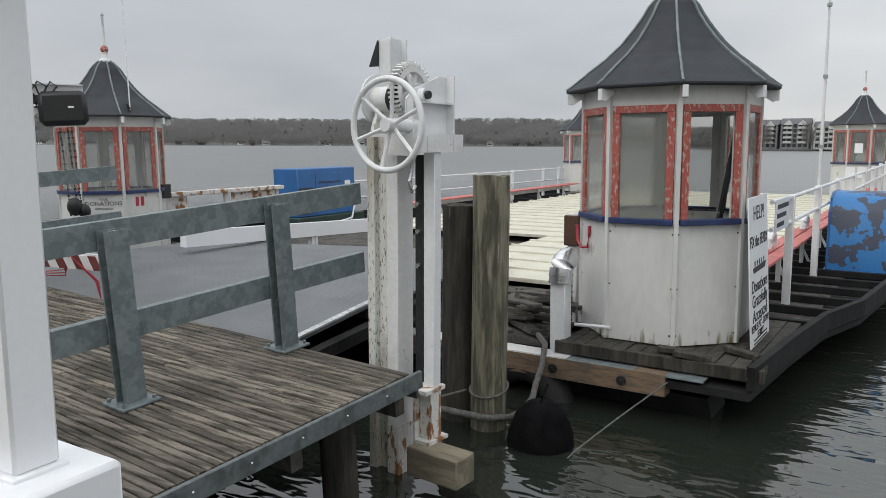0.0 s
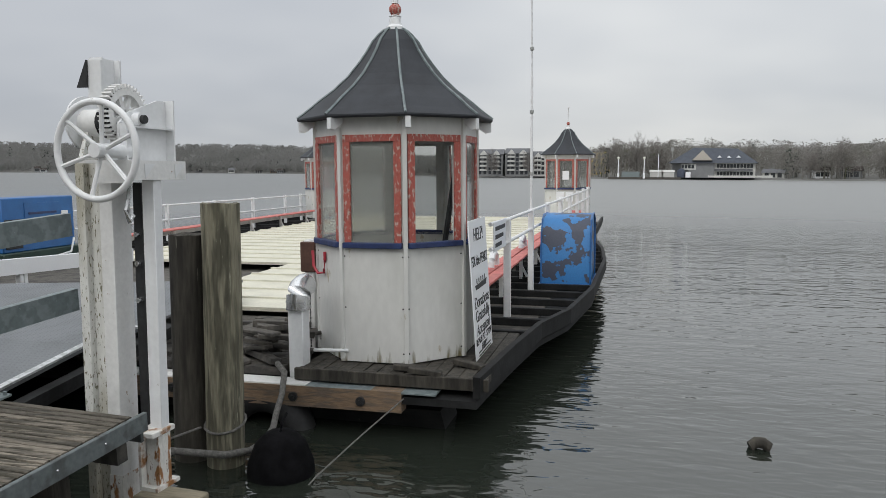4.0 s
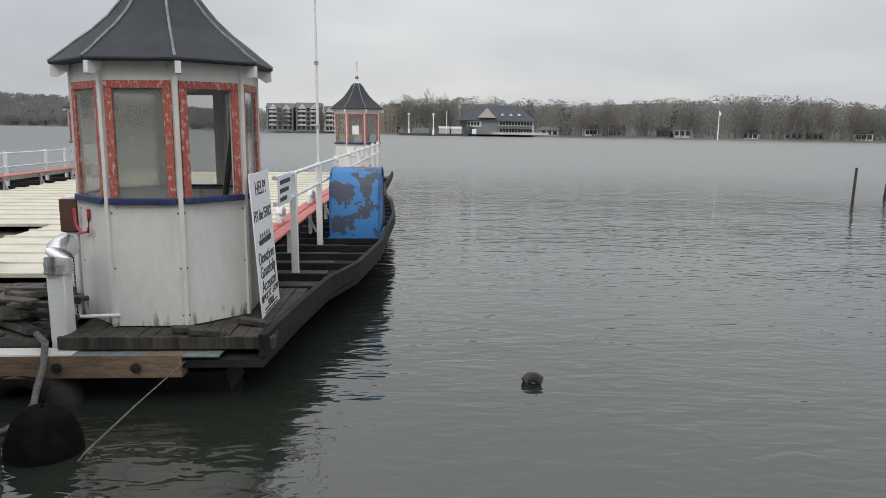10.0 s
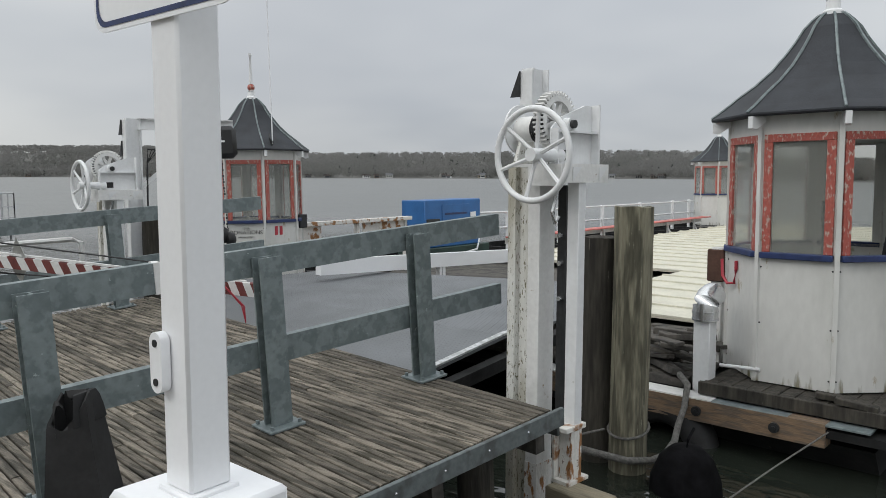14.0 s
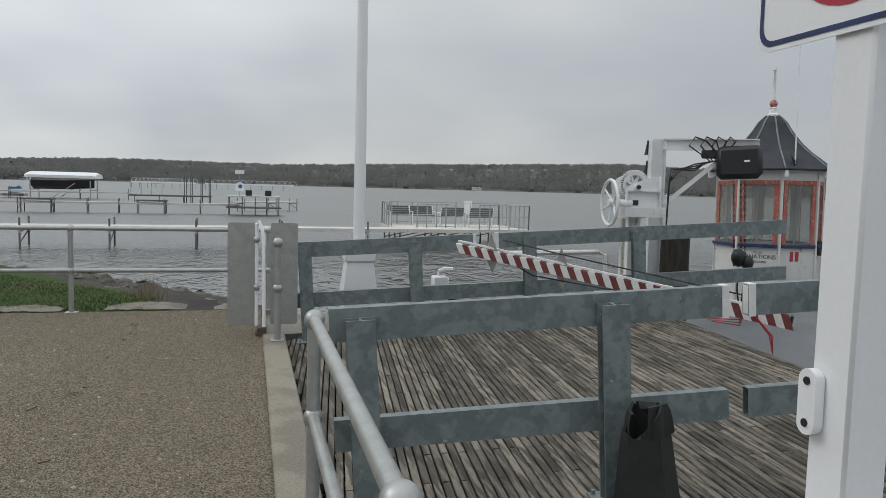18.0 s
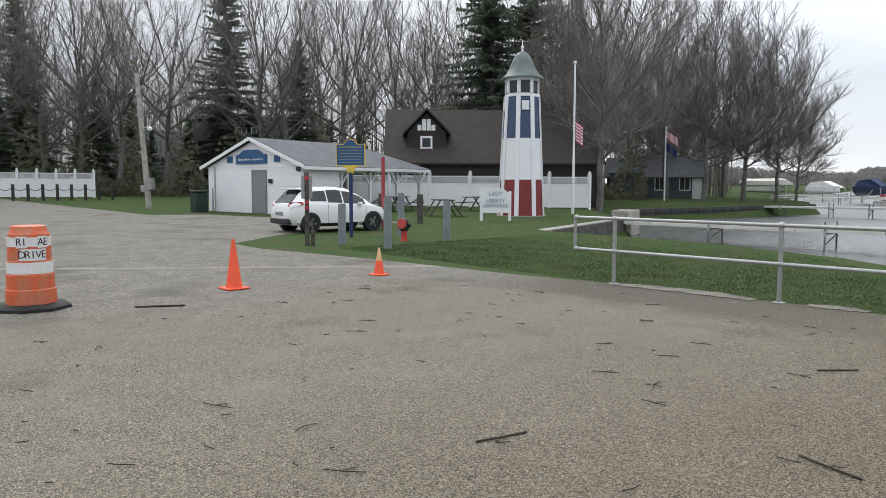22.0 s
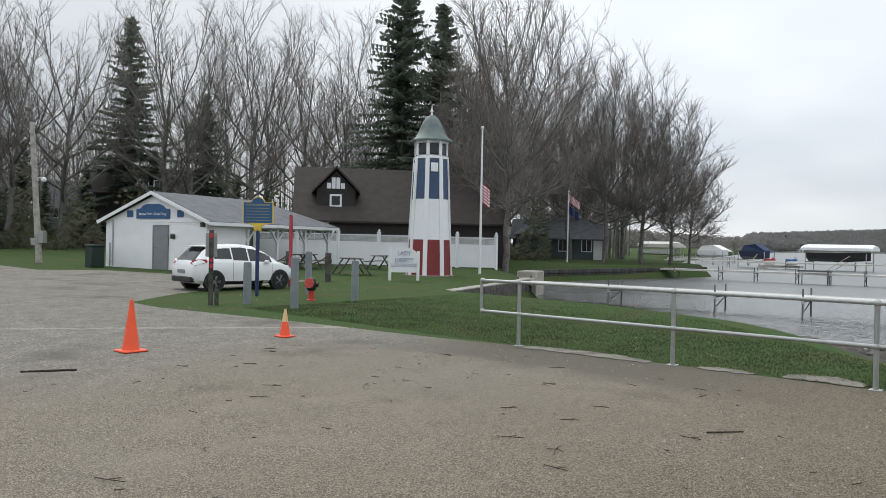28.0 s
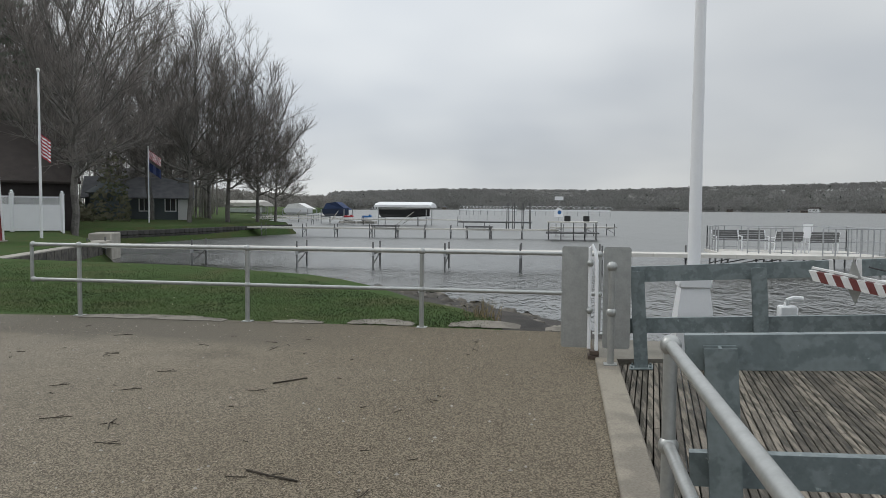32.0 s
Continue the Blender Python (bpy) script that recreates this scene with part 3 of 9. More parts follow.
def sheet(name, pts, material, label, category, skirt=0.0, drop=1.2, lift=0.0):
    """A piece of ground over an outline in plan, following the lot's rise, with a bank that runs out under the water."""
    bm = B()
    top = [bm.verts.new((x, y, 0)) for x, y in pts]
    for tri in tessellate_polygon([[Vector((x, y, 0)) for x, y in pts]]):
        bm.faces.new([top[i] for i in tri])
    bmesh.ops.bisect_plane(bm, geom=bm.verts[:] + bm.edges[:] + bm.faces[:], plane_co=(0, -9.5, 0), plane_no=(0, 1, 0))
    for v in bm.verts:
        v.co.z = rise(v.co.y) + lift
    if skirt:
        k = len(pts)
        up, low = [], []
        for i in range(k):
            a, b, c = Vector(pts[i - 1]), Vector(pts[i]), Vector(pts[(i + 1) % k])
            n = ((b - a).normalized() + (c - b).normalized())
            n = Vector((n.y, -n.x)).normalized()
            q = b + n * skirt
            up.append(bm.verts.new((b.x, b.y, rise(b.y) + lift)))
            low.append(bm.verts.new((q.x, q.y, lift - drop)))
        skin(bm, up, low)
    return solid(name, bm, material, label, category, kind="structure")


LAND = [(-10.9, -2.7), (60, -2.7), (400, -30), (400, -500), (-420, -500), (-420, -140), (-150, -62), (-100, -46), (-80, -35), (-69, -27.4), (-66.5, -26.4), (-53, -28.4), (-43, -29.6), (-37, -28.0), (-34, -24.6), (-31.8, -22.4),
        (-29.8, -20.9), (-20.7, -17.8), (-20.2, -17.0), (-20.2, -13.6), (-20.1, -11.2), (-19.3, -9.0), (-18.5, -7.1), (-17.4, -5.85), (-16.1, -4.8), (-14.0, -3.4), (-13.2, -2.6), (-12.0, -1.9), (-11.1, -1.7)]
sheet("ground", LAND[::-1], GRASS, "mown green lawn sloping down to the lake shore", "lawn", 1.6, 1.5, lift=-0.006)
LOT = [(-11.05, -0.5), (60, -0.5), (300, -20), (300, -300), (-14, -300), (-13.5, -34), (-15.8, -33.0), (-17.0, -29.0), (-19.5, -23.5), (-12.0, -20.4), (-9.7, -18.6), (-9.6, -17.0), (-10.3, -13.5), (-10.75, -10.0), (-11.05, -8.0)]
sheet("pavement", LOT[::-1], ASPHALT, "worn pale chip-seal parking lot with gravel and twigs", "pavement", 0.0, lift=0.0)

# ---- the landing: kerb, deck, guard rails ----
bm = B()
box(bm, -9.25, 40, -0.505, -0.265, -1.6, 0.03, 0.012)
solid("kerb", bm, mat("brownish_concrete", (0.25, 0.225, 0.18), 0.9, vary=0.2, scale=2, bscale=60, bump=0.3, color2=(0.18, 0.16, 0.13)), "pale concrete kerb along the deck's landward edge", "kerb", kind="structure")
DM = pose(-4.681, -0.027, -0.104, 3.61, 0, -6.42)
DECK_R, DECK_L, DECK_F = 1.18, -5.15, 4.06

landing = thing("wooden_landing", "weathered grey wooden landing deck with steel edge channels", "deck", DM, kind="structure")
bm = B()
box(bm, DECK_R - 0.002, DECK_R + 0.03, -0.1, DECK_F + 0.03, -0.118, 0.002, 0.004)
box(bm, DECK_R - 0.07, DECK_R - 0.002, -0.1, DECK_F, -0.118, -0.108)
channel = part("edge_channel", bm, DARK_GALV, landing, "darker galvanised steel edge channel")
for i in range(11):
    bm = B()
    ball(bm, (DECK_R + 0.03, 0.12 + 0.36 * i, -0.055), 0.009, 8, 5)
    part("bolt", bm, STEEL, channel)
bm = B()
box(bm, DECK_L, DECK_R - 0.01, DECK_F + 0.002, DECK_F + 0.03, -0.2, -0.055, 0.004)
part("edge_channel", bm, DARK_GALV, landing, "darker galvanised steel edge channel")
for i in range(5):
    bm = B()
    y0 = 0.2 + 0.93 * i
    box(bm, DECK_L, DECK_R - 0.08, y0, y0 + 0.09, -0.3, -0.06)
    part("joist", bm, OLD_WOOD, landing)
for i in range(4):
    bm = B()
    cyl(bm, (DECK_L + 0.6 + 1.75 * i, 3.75, -2.2), (DECK_L + 0.6 + 1.75 * i, 3.75, -0.3), 0.13, seg=12)
    part("support_pile", bm, PILE_DARK, landing)


# ---- things of the landing ----
def post_section(bm, x, y, z0, z1, w=0.1, d=0.15, t=0.014):
    """An H-section post: two flanges and a web."""
    w, d = w / 2, d / 2
    h = t / 2
    prism(bm, [(x + a, y + b, z0) for a, b in ((-w, -d), (t - w, -d), (t - w, -h), (w - t, -h), (w - t, -d), (w, -d), (w, d), (w - t, d), (w - t, h), (t - w, h), (t - w, d), (-w, d))], (0, 0, z1 - z0))


def guard_rail(label, p, qs, segs, group, through_low=False):
    ob = thing("guard_rail", label, "guard rail", DM @ pose(p, 0, 0), group)
    for q in qs:
        bm = B()
        post_section(bm, 0, q, 0.02, 1.10)
        post = part("post", bm, GALV, ob)
        bm = B()
        box(bm, -0.12, 0.12, q - 0.13, q + 0.13, 0.002, 0.02, 0.004)
        for sx in (-0.09, 0.09):
            for sy in (-0.1, 0.1):
                cyl(bm, (sx, q + sy, 0.02), (sx, q + sy, 0.042), 0.014, seg=6)
        part("base_plate", bm, GALV, post)
    for a, b in segs:
        for z0, z1 in ((0.975, 1.15), (0.39, 0.56)):
            if z0 < 0.5 and through_low:
                if (a, b) != segs[0]:
                    continue
                b = segs[-1][1]
            bm = B()
            # a hollow box section, open at its ends
            t = 0.006
            loops = []
            for k, y in ((0, a), (0, b), (t, b), (t, a)):
                loops.append([bm.verts.new((x, y, z)) for x, z in ((-0.125 + k, z0 + k), (-0.06 - k, z0 + k), (-0.06 - k, z1 - k), (-0.125 + k, z1 - k))])
            for u, v in zip(loops, loops[1:] + loops[:1]):
                skin(bm, u, v)
            part("rail", bm, GALV, ob)
    return ob


guard_rail("galvanised steel guard rail with mottled zinc patina on the deck", 0.0, (0.0, 1.347, 2.683, 3.953), ((-0.16, 2.04), (2.16, 4.92)), "guard rails of the landing")
guard_rail("galvanised steel guard rail on the far edge of the deck", -4.833, (-0.491, 0.778, 2.149, 3.511), ((-0.70, 1.52), (1.75, 5.5)), "guard rails of the landing", True)
for p, q in ((-0.09, 2.02), (-0.09, 2.18), (-4.92, 1.5), (-4.92, 1.77)):
    bm = B()
    box(bm, -0.037, 0.037, -0.02, 0.02, -0.092, 0.092)
    solid("rail_end_band", bm, WHITE_WORN, "white painted band at a rail's open end", "band", DM @ pose(p, q, 1.0625), "white bands on rail ends")


def handwheel(ob, c, r):
    """An upright spoked wheel facing along the second axis."""
    bm = B()
    hoops = [ring(bm, (c[0] + r * math.cos(a), c[1], c[2] + r * math.sin(a)), (-math.sin(a), 0, math.cos(a)), 0.021, 10, (0, 1, 0)) for a in [2 * math.pi * i / 56 for i in range(56)]]
    for u, v in zip(hoops, hoops[1:] + hoops[:1]):
        skin(bm, u, v)
    wheel = part("handwheel", bm, WHITE, ob, "white painted spoked handwheel")
    for i in range(6):
        bm = B()
        a = 2 * math.pi * i / 6 + 0.35
        tube(bm, [(c[0] + r * k * math.cos(a), c[1] + 0.05 * (1 - k), c[2] + r * k * math.sin(a)) for k in (0.1, 0.5, 0.98)], 0.014, 6)
        part("spoke", bm, WHITE, wheel)
    bm = B()
    cyl(bm, (c[0], c[1] - 0.02, c[2]), (c[0], c[1] + 0.3, c[2]), 0.045, 0.045, 12)
    part("hub", bm, WHITE, wheel)


def gear(bm, c, r, w, teeth):
    prof = []
    for i in range(teeth):
        for k, rr in ((0.0, r - 0.03), (0.34, r - 0.03), (0.42, r), (0.76, r), (0.88, r - 0.03)):
            a = 2 * math.pi * (i + k) / teeth
            prof.append((c[0] + rr * math.cos(a), c[1], c[2] + rr * math.sin(a)))
    a = [bm.verts.new(p) for p in prof]
    b = [bm.verts.new((p[0], p[1] + w, p[2])) for p in prof]
    n = len(prof)
    inner = [bm.verts.new((c[0] + (r - 0.07) * math.cos(2 * math.pi * i / n), c[1], c[2] + (r - 0.07) * math.sin(2 * math.pi * i / n))) for i in range(n)]
    inner2 = [bm.verts.new((v.co.x, c[1] + w, v.co.z)) for v in inner]
    skin(bm, a, b)
    skin(bm, inner, inner2)
    for u, v in ((a, inner), (b, inner2)):
        skin(bm, u, v)
    for i in range(4):
        t = math.pi * i / 4 + 0.4
        bar(bm, (c[0] + (r - 0.06) * math.cos(t), c[1] + w / 2, c[2] + (r - 0.06) * math.sin(t)), (c[0] - (r - 0.06) * math.cos(t), c[1] + w / 2, c[2] - (r - 0.06) * math.sin(t)), 0.03, 0.03, (0, 1, 0))


def winch(label, m, mast, top):
    """A hand winch on two steel columns, with its mast behind: drum and gear turn about the first axis, the handwheel faces the deck."""
    ob = thing("ramp_winch", label, "winch", m, "ramp winches")
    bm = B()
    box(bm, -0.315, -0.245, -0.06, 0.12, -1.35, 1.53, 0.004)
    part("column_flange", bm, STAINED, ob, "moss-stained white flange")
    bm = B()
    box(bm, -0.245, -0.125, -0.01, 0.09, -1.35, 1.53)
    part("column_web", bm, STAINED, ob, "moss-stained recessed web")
    bm = B()
    box(bm, -0.125, -0.02, -0.06, 0.12, -1.35, 1.53, 0.004)
    part("column_flange", bm, WHITE_WORN, ob, "white steel box column")
    bm = B()
    x, y = mast
    for a in (-0.09, 0.09):
        box(bm, x - 0.06, x + 0.06, y + a - 0.008, y + a + 0.008, -1.6, top)
    box(bm, x - 0.008, x + 0.008, y - 0.082, y + 0.082, -1.6, top)
    box(bm, x - 0.06, x + 0.06, y - 0.115, y - 0.1, 1.2, top - 0.02)
    part("mast", bm, WHITE, ob, "white steel I-beam mast")
    for z in (top - 0.02, top - 0.3):
        bm = B()
        prism(bm, [(x - 0.055, y - 0.137, z), (x - 0.055, y - 0.137, z - 0.2), (x - 0.145, y - 0.137, z - 0.2)], (0, 0.02, 0))
        part("fin", bm, DARK_METAL, ob, "dark triangular fin")
    bm = B()
    box(bm, 0.19, 0.285, -0.02, 0.06, -0.66, 1.42, 0.004)
    part("column", bm, WHITE, ob)
    for a, b, z0, z in ((0.188, 0.287, -0.66, -0.27), (-0.127, -0.018, -1.34, -0.62)):
        bm = B()
        box(bm, a, b, -0.0625, 0.1225 if a < 0 else 0.0625, z0, z)
        part("rust_sleeve", bm, RUST_HEAVY, ob, "white column foot eaten by orange rust")
    # added dark strip that fills the gap between the two columns
    bm = B()
    box(bm, 0.05, 0.12, 0.06, 0.09, -0.6, 1.40)
    part("guide_bar", bm, DARK_METAL, ob, "dark steel strip filling the gap between the columns")
    for z in (0.6, 0.85, 1.05):
        bm = B()
        cyl(bm, (0.085, 0.03, z), (0.085, 0.06, z), 0.018, seg=8)
        part("bolt", bm, STEEL, ob)
    bm = B()
    box(bm, -0.16, 0.30, -0.24, 0.30, 1.525, 1.545)
    part("bracket_shelf", bm, WHITE_WORN, ob, "white steel bracket shelf")
    bm = B()
    box(bm, 0.02, 0.30, -0.24, -0.228, 1.40, 1.525)
    part("bracket_web", bm, WHITE_WORN, ob)
    bm = B()
    box(bm, 0.288, 0.30, -0.228, 0.30, 1.42, 1.525)
    part("bracket_web", bm, WHITE_WORN, ob)
    for a in (-0.12, 0.18):
        bm = B()
        prism(bm, [(0.302, a, 1.525), (0.302, a + 0.1, 1.525), (0.302, a, 1.43)], (0.004, 0, 0))
        part("gusset", bm, WHITE, ob)
    # the cheek plate, flanges and boss; a black patch gives the hand hole's shade
    bm = B()
    prism(bm, [(0.17, y, z) for y, z in ((-0.20, 1.547), (0.25, 1.547), (0.25, 1.95), (0.17, 1.95), (-0.12, 1.85), (-0.20, 1.78))], (0.014, 0, 0))
    part("cheek_plate", bm, WHITE, ob, "white steel cheek plate")
    bm = B()
    box(bm, 0.172, 0.25, 0.25, 0.262, 1.547, 1.955)
    part("flange", bm, WHITE, ob)
    bm = B()
    box(bm, 0.186, 0.24, -0.18, 0.25, 1.755, 1.767)
    part("flange", bm, WHITE, ob)
    bm = B()
    box(bm, 0.186, 0.24, -0.20, -0.188, 1.547, 1.78)
    part("flange", bm, WHITE, ob)
    bm = B()
    box(bm, 0.185, 0.188, -0.13, -0.02, 1.57, 1.64)
    part("hand_hole", bm, CHAR, ob, "flat black patch for the shade inside a hand hole")
    bm = B()
    cyl(bm, (0.18, -0.05, 1.81), (0.24, -0.05, 1.81), 0.045, seg=14)
    part("boss", bm, WHITE, ob)
    bm = B()
    cyl(bm, (0.24, -0.05, 1.81), (0.265, -0.05, 1.81), 0.028, seg=12)
    part("shaft_end", bm, DARK_METAL, ob, "dark greased shaft end")
    bm = B()
    gear(bm, (0, 0, 0), 0.20, 0.07, 38)
    bm.transform(pose(0.13, -0.05, 1.84, 0, 0, 90))
    cog = part("gear_wheel", bm, WHITE_WORN, ob, "white toothed gear wheel with darkened tooth gaps")
    # black ring that darkens the gaps between the teeth
    bm = B()
    skin(bm, ring(bm, (0.063, -0.05, 1.84), (1, 0, 0), 0.1735, 48), ring(bm, (0.127, -0.05, 1.84), (1, 0, 0), 0.1735, 48))
    part("grease", bm, CHAR, cog, "black ring in the gaps between the teeth")
    bm = B()
    cyl(bm, (-0.19, -0.07, 1.79), (0.07, -0.07, 1.79), 0.09, seg=20)
    part("cable_drum", bm, WHITE_WORN, ob, "white steel cable drum")
    bm = B()
    for k in range(3):
        tube(bm, [(-0.03 + 0.017 * k, -0.07 + 0.094 * math.cos(a), 1.79 + 0.094 * math.sin(a)) for a in [2 * math.pi * q / 20 for q in range(20)]], 0.008, 5, True)
    part("wound_cable", bm, DARK_METAL, ob, "dark wound cable")
    for k, r in ((-0.20, 0.175), (0.07, 0.12)):
        bm = B()
        cyl(bm, (k, -0.07, 1.79), (k + 0.014, -0.07, 1.79), r, seg=22)
        part("drum_flange", bm, WHITE, ob)
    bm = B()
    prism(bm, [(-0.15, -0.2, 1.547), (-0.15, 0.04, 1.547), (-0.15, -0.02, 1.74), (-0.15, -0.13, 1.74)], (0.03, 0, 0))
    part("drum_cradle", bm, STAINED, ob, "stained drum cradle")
    handwheel(ob, (0.2, -0.42, 1.60), 0.295)
    bm = B()
    tube(bm, [(0.085, 0.0, 1.40), (0.085, -0.02, 1.30), (0.085, -0.05, 1.22), (0.085, -0.02, 1.14), (0.085, 0.02, 1.18)], 0.016, 6)
    part("shackle", bm, STEEL, ob, "bare steel shackle")
    bm = B()
    box(bm, 0.14, 0.30, -0.13, 0.10, -0.30, -0.262, 0.006)
    box(bm, 0.16, 0.18, -0.11, 0.10, -0.66, -0.30)
    box(bm, 0.16, 0.31, -0.11, 0.12, -0.675, -0.65)
    part("foot_bracket", bm, RUST, ob, "rust-streaked white foot bracket")
    bm = B()
    box(bm, 0.17, 0.62, -0.2, 0.02, -0.89, -0.676, 0.01)
    part("timber_block", bm, BLOCK_WOOD, ob, "weathered tan timber block")
    return ob


winch("white hand winch with spoked wheel on rusty columns", DM @ pose(0.81, 4.39, 0.03, -3.6, 0, 0), (-0.57, 0.55), 2.31)
w2 = winch("white hand winch with boom and spoked wheel at the deck's edge", DM @ pose(-5.775, 3.755, -0.19, -3.6, 0, 0), (-0.36, 0.46), 2.49)
# the boom on the second winch
ba, bb = Vector((-0.34, 0.52, 2.42)), Vector((0.16, 1.66, 2.42))
bm = B()
for dz, w, h in ((-0.07, 0.11, 0.016), (0.07, 0.11, 0.016), (0, 0.014, 0.13)):
    bar(bm, ba + Vector((0, 0, dz)), bb + Vector((0, 0, dz)), w, h)
part("boom", bm, WHITE, w2, "white I-beam boom")
bm = B()
bar(bm, (-0.32, 0.56, 1.58), ba.lerp(bb, 0.72) - Vector((0, 0, 0.08)), 0.06, 0.06)
part("brace", bm, WHITE, w2, "white diagonal brace")
for k in range(4):
    bm = B()
    c = lambda u, dz: ba.lerp(bb, u) + Vector((0.06, -0.03, dz))
    tube(bm, [(-0.28, 0.60, 1.3 + 0.1 * k), (-0.27, 0.61, 1.9), c(0.1 + 0.04 * k, -0.34), c(0.35, -0.36 + 0.03 * k), c(0.5 + 0.03 * k, -0.22), c(0.28 + 0.12 * k, -0.02), c(0.34 + 0.12 * k, 0.1), c(0.46 + 0.1 * k, 0.04), c(0.62, -0.18)], 0.012, 6)
    part("cable", bm, DARK_METAL, w2, "looped black cable")
bm = B()
box(bm, -0.12, 0.12, -0.05, 0.05, -0.06, 0.06, 0.02)
bm.transform(Matrix.Translation(ba.lerp(bb, 0.5) + Vector((0.02, 0, -0.13))) @ pose(0, 0, 0, 0, 0, 64))
part("trolley", bm, DARK_METAL, w2, "dark trolley under the boom")
hoist = thing("chain_hoist", "black electric chain hoist hanging from the white boom", "hoist", DM @ pose(-5.58, 5.28, -0.14, -3.6, 0, 62))
bm = B()
box(bm, -0.31, 0.27, -0.16, 0.16, 1.82, 2.26, 0.06)
part("housing", bm, CHAR, hoist, "black plastic cover")
bm = B()
box(bm, 0.04, 0.11, -0.166, -0.161, 2.035, 2.06)
part("maker_mark", bm, WHITE_CLEAN, hoist, "small pale mark")
for dx in (-0.09, 0.0, 0.05):
    bm = B()
    for k in range(28):
        z = 1.80 - 0.042 * k
        bar(bm, (dx, 0, z), (dx, 0, z - 0.034), 0.026 if k % 2 else 0.012, 0.026 if k % 2 == 0 else 0.012, (0, 1, 0))
    part("chain", bm, DARK_METAL, hoist, "dark steel chain")
bm = B()
ball(bm, (-0.03, 0, 0.75), 0.10, 10, 7, 1.25)
ball(bm, (0.08, 0, 0.68), 0.08, 10, 7, 1.3)
part("hook_block", bm, CHAR, hoist, "black hook block")
bm = B()
tube(bm, [(-0.04, 0, 0.6), (-0.05, 0.02, 0.3), (-0.03, 0, 0.12)], 0.012, 6)
tube(bm, [(0.04, 0, 0.6), (0.02, -0.02, 0.3), (0.0, 0, 0.12)], 0.012, 6)
ball(bm, (0, 0, 0.06), 0.08, 8, 6)
part("lower_hook", bm, DARK_METAL, hoist)

STRIPE_RED = mat("barrier_red", (0.17, 0.045, 0.04), 0.6, vary=0.15)
gate = thing("striped_barrier", "red and white striped barrier tube hung across the deck", "barrier", DM)
g0, g1 = Vector((-4.53, 1.25, 1.03)), Vector((-2.85, 4.08, 0.34))
n = 46
for i in range(n):
    bm = B()
    a, b = g0.lerp(g1, 1.04 * i / n), g0.lerp(g1, 1.04 * (i + 1) / n)
    h = 0.10 + 0.045 * i / n
    side, up = (b - a).cross(Vector((0, 0, 1))).normalized() * 0.045, Vector((0, 0, h / 2))
    lean_ = (b - a).normalized() * 0.022
    ra = [bm.verts.new(p) for p in (a - side - up + lean_, a + side - up + lean_, a + side + up - lean_, a - side + up - lean_)]
    rb = [bm.verts.new(p) for p in (b - side - up + lean_, b + side - up + lean_, b + side + up - lean_, b - side + up - lean_)]
    skin(bm, ra, rb)
    bm.faces.new(ra[::-1])
    bm.faces.new(rb)
    part("stripe", bm, STRIPE_RED if i % 2 else WHITE_WORN, gate, "dark red stripe" if i % 2 else "")
e1 = g0.lerp(g1, 1.04)
# solid black plug paints the shade inside the hollow end
bm = B()
bar(bm, e1 - (g1 - g0) * 0.004, e1 + (g1 - g0) * 0.0035, 0.075, 0.12)
part("open_end", bm, CHAR, gate, "black plug for the shaded inside of the tube end")
for k in range(3):
    bm = B()
    c = g0.lerp(g1, 0.93)
    tube(bm, [(c.x - 0.3 - 0.1 * k, c.y - 0.25, c.z - 0.12), (c.x - 0.1, c.y - 0.06, c.z - 0.14 + 0.03 * k), (c.x + 0.03, c.y - 0.06, c.z + 0.08), (c.x + 0.16 + 0.03 * k, c.y + 0.1, c.z - 0.2), (c.x + 0.18, c.y + 0.12, c.z - 0.38)], 0.006, 5)
    part("cord", bm, SIGN_RED, gate, "thin red cord")
bm = B()
bar(bm, g0 + Vector((0, 0, 0.08)), g1 + Vector((0, 0, 0.08)), 0.035, 0.02)
part("top_strip", bm, WHITE_WORN, gate)
for k in (0.12, 0.36):
    bm = B()
    c = g0.lerp(g1, k)
    prism(bm, [(c.x - 0.06, c.y - 0.05, c.z + 0.05), (c.x + 0.06, c.y + 0.05, c.z + 0.05), (c.x, c.y, c.z + 0.26)], (0.004, -0.004, 0))
    prism(bm, [(c.x - 0.06, c.y - 0.05, c.z - 0.05), (c.x + 0.06, c.y + 0.05, c.z - 0.05), (c.x, c.y, c.z - 0.2)], (0.004, -0.004, 0))
    part("diamond_plate", bm, GALV_PIPE, gate, "grey diamond plate")
bm = B()
tube(bm, [(-4.25, 1.7, 1.12), (-3.9, 2.2, 0.98), (-2.9, 4.0, 0.52)], 0.008, 5)
tube(bm, [(-4.3, 1.65, 0.95), (-4.15, 2.0, 0.72), (-3.6, 2.6, 0.62), (-2.95, 4.0, 0.42)], 0.008, 5)
part("stay_cable", bm, DARK_METAL, gate)

# black capped stump beside the rail
stump = thing("black_bumper", "black rubber bumper with torn cap beside the rail", "bumper", DM @ pose(0.24, 1.42, 0))
random.seed(17)
bm = B()
rows = []
for z, r in ((0.0, 0.17), (0.05, 0.165), (0.25, 0.142), (0.46, 0.118), (None, 0.112)):
    row = []
    for i in range(16):
        t = 2 * math.pi * i / 16 + 0.9
        q = r / max(abs(math.cos(t - 0.9)), abs(math.sin(t - 0.9))) * 0.86
        zz = z if z is not None else 0.53 + 0.07 * math.sin(2 * t + 0.6) + random.uniform(-0.035, 0.035)
        row.append(bm.verts.new((q * math.cos(t), q * math.sin(t), zz)))
    rows.append(row)
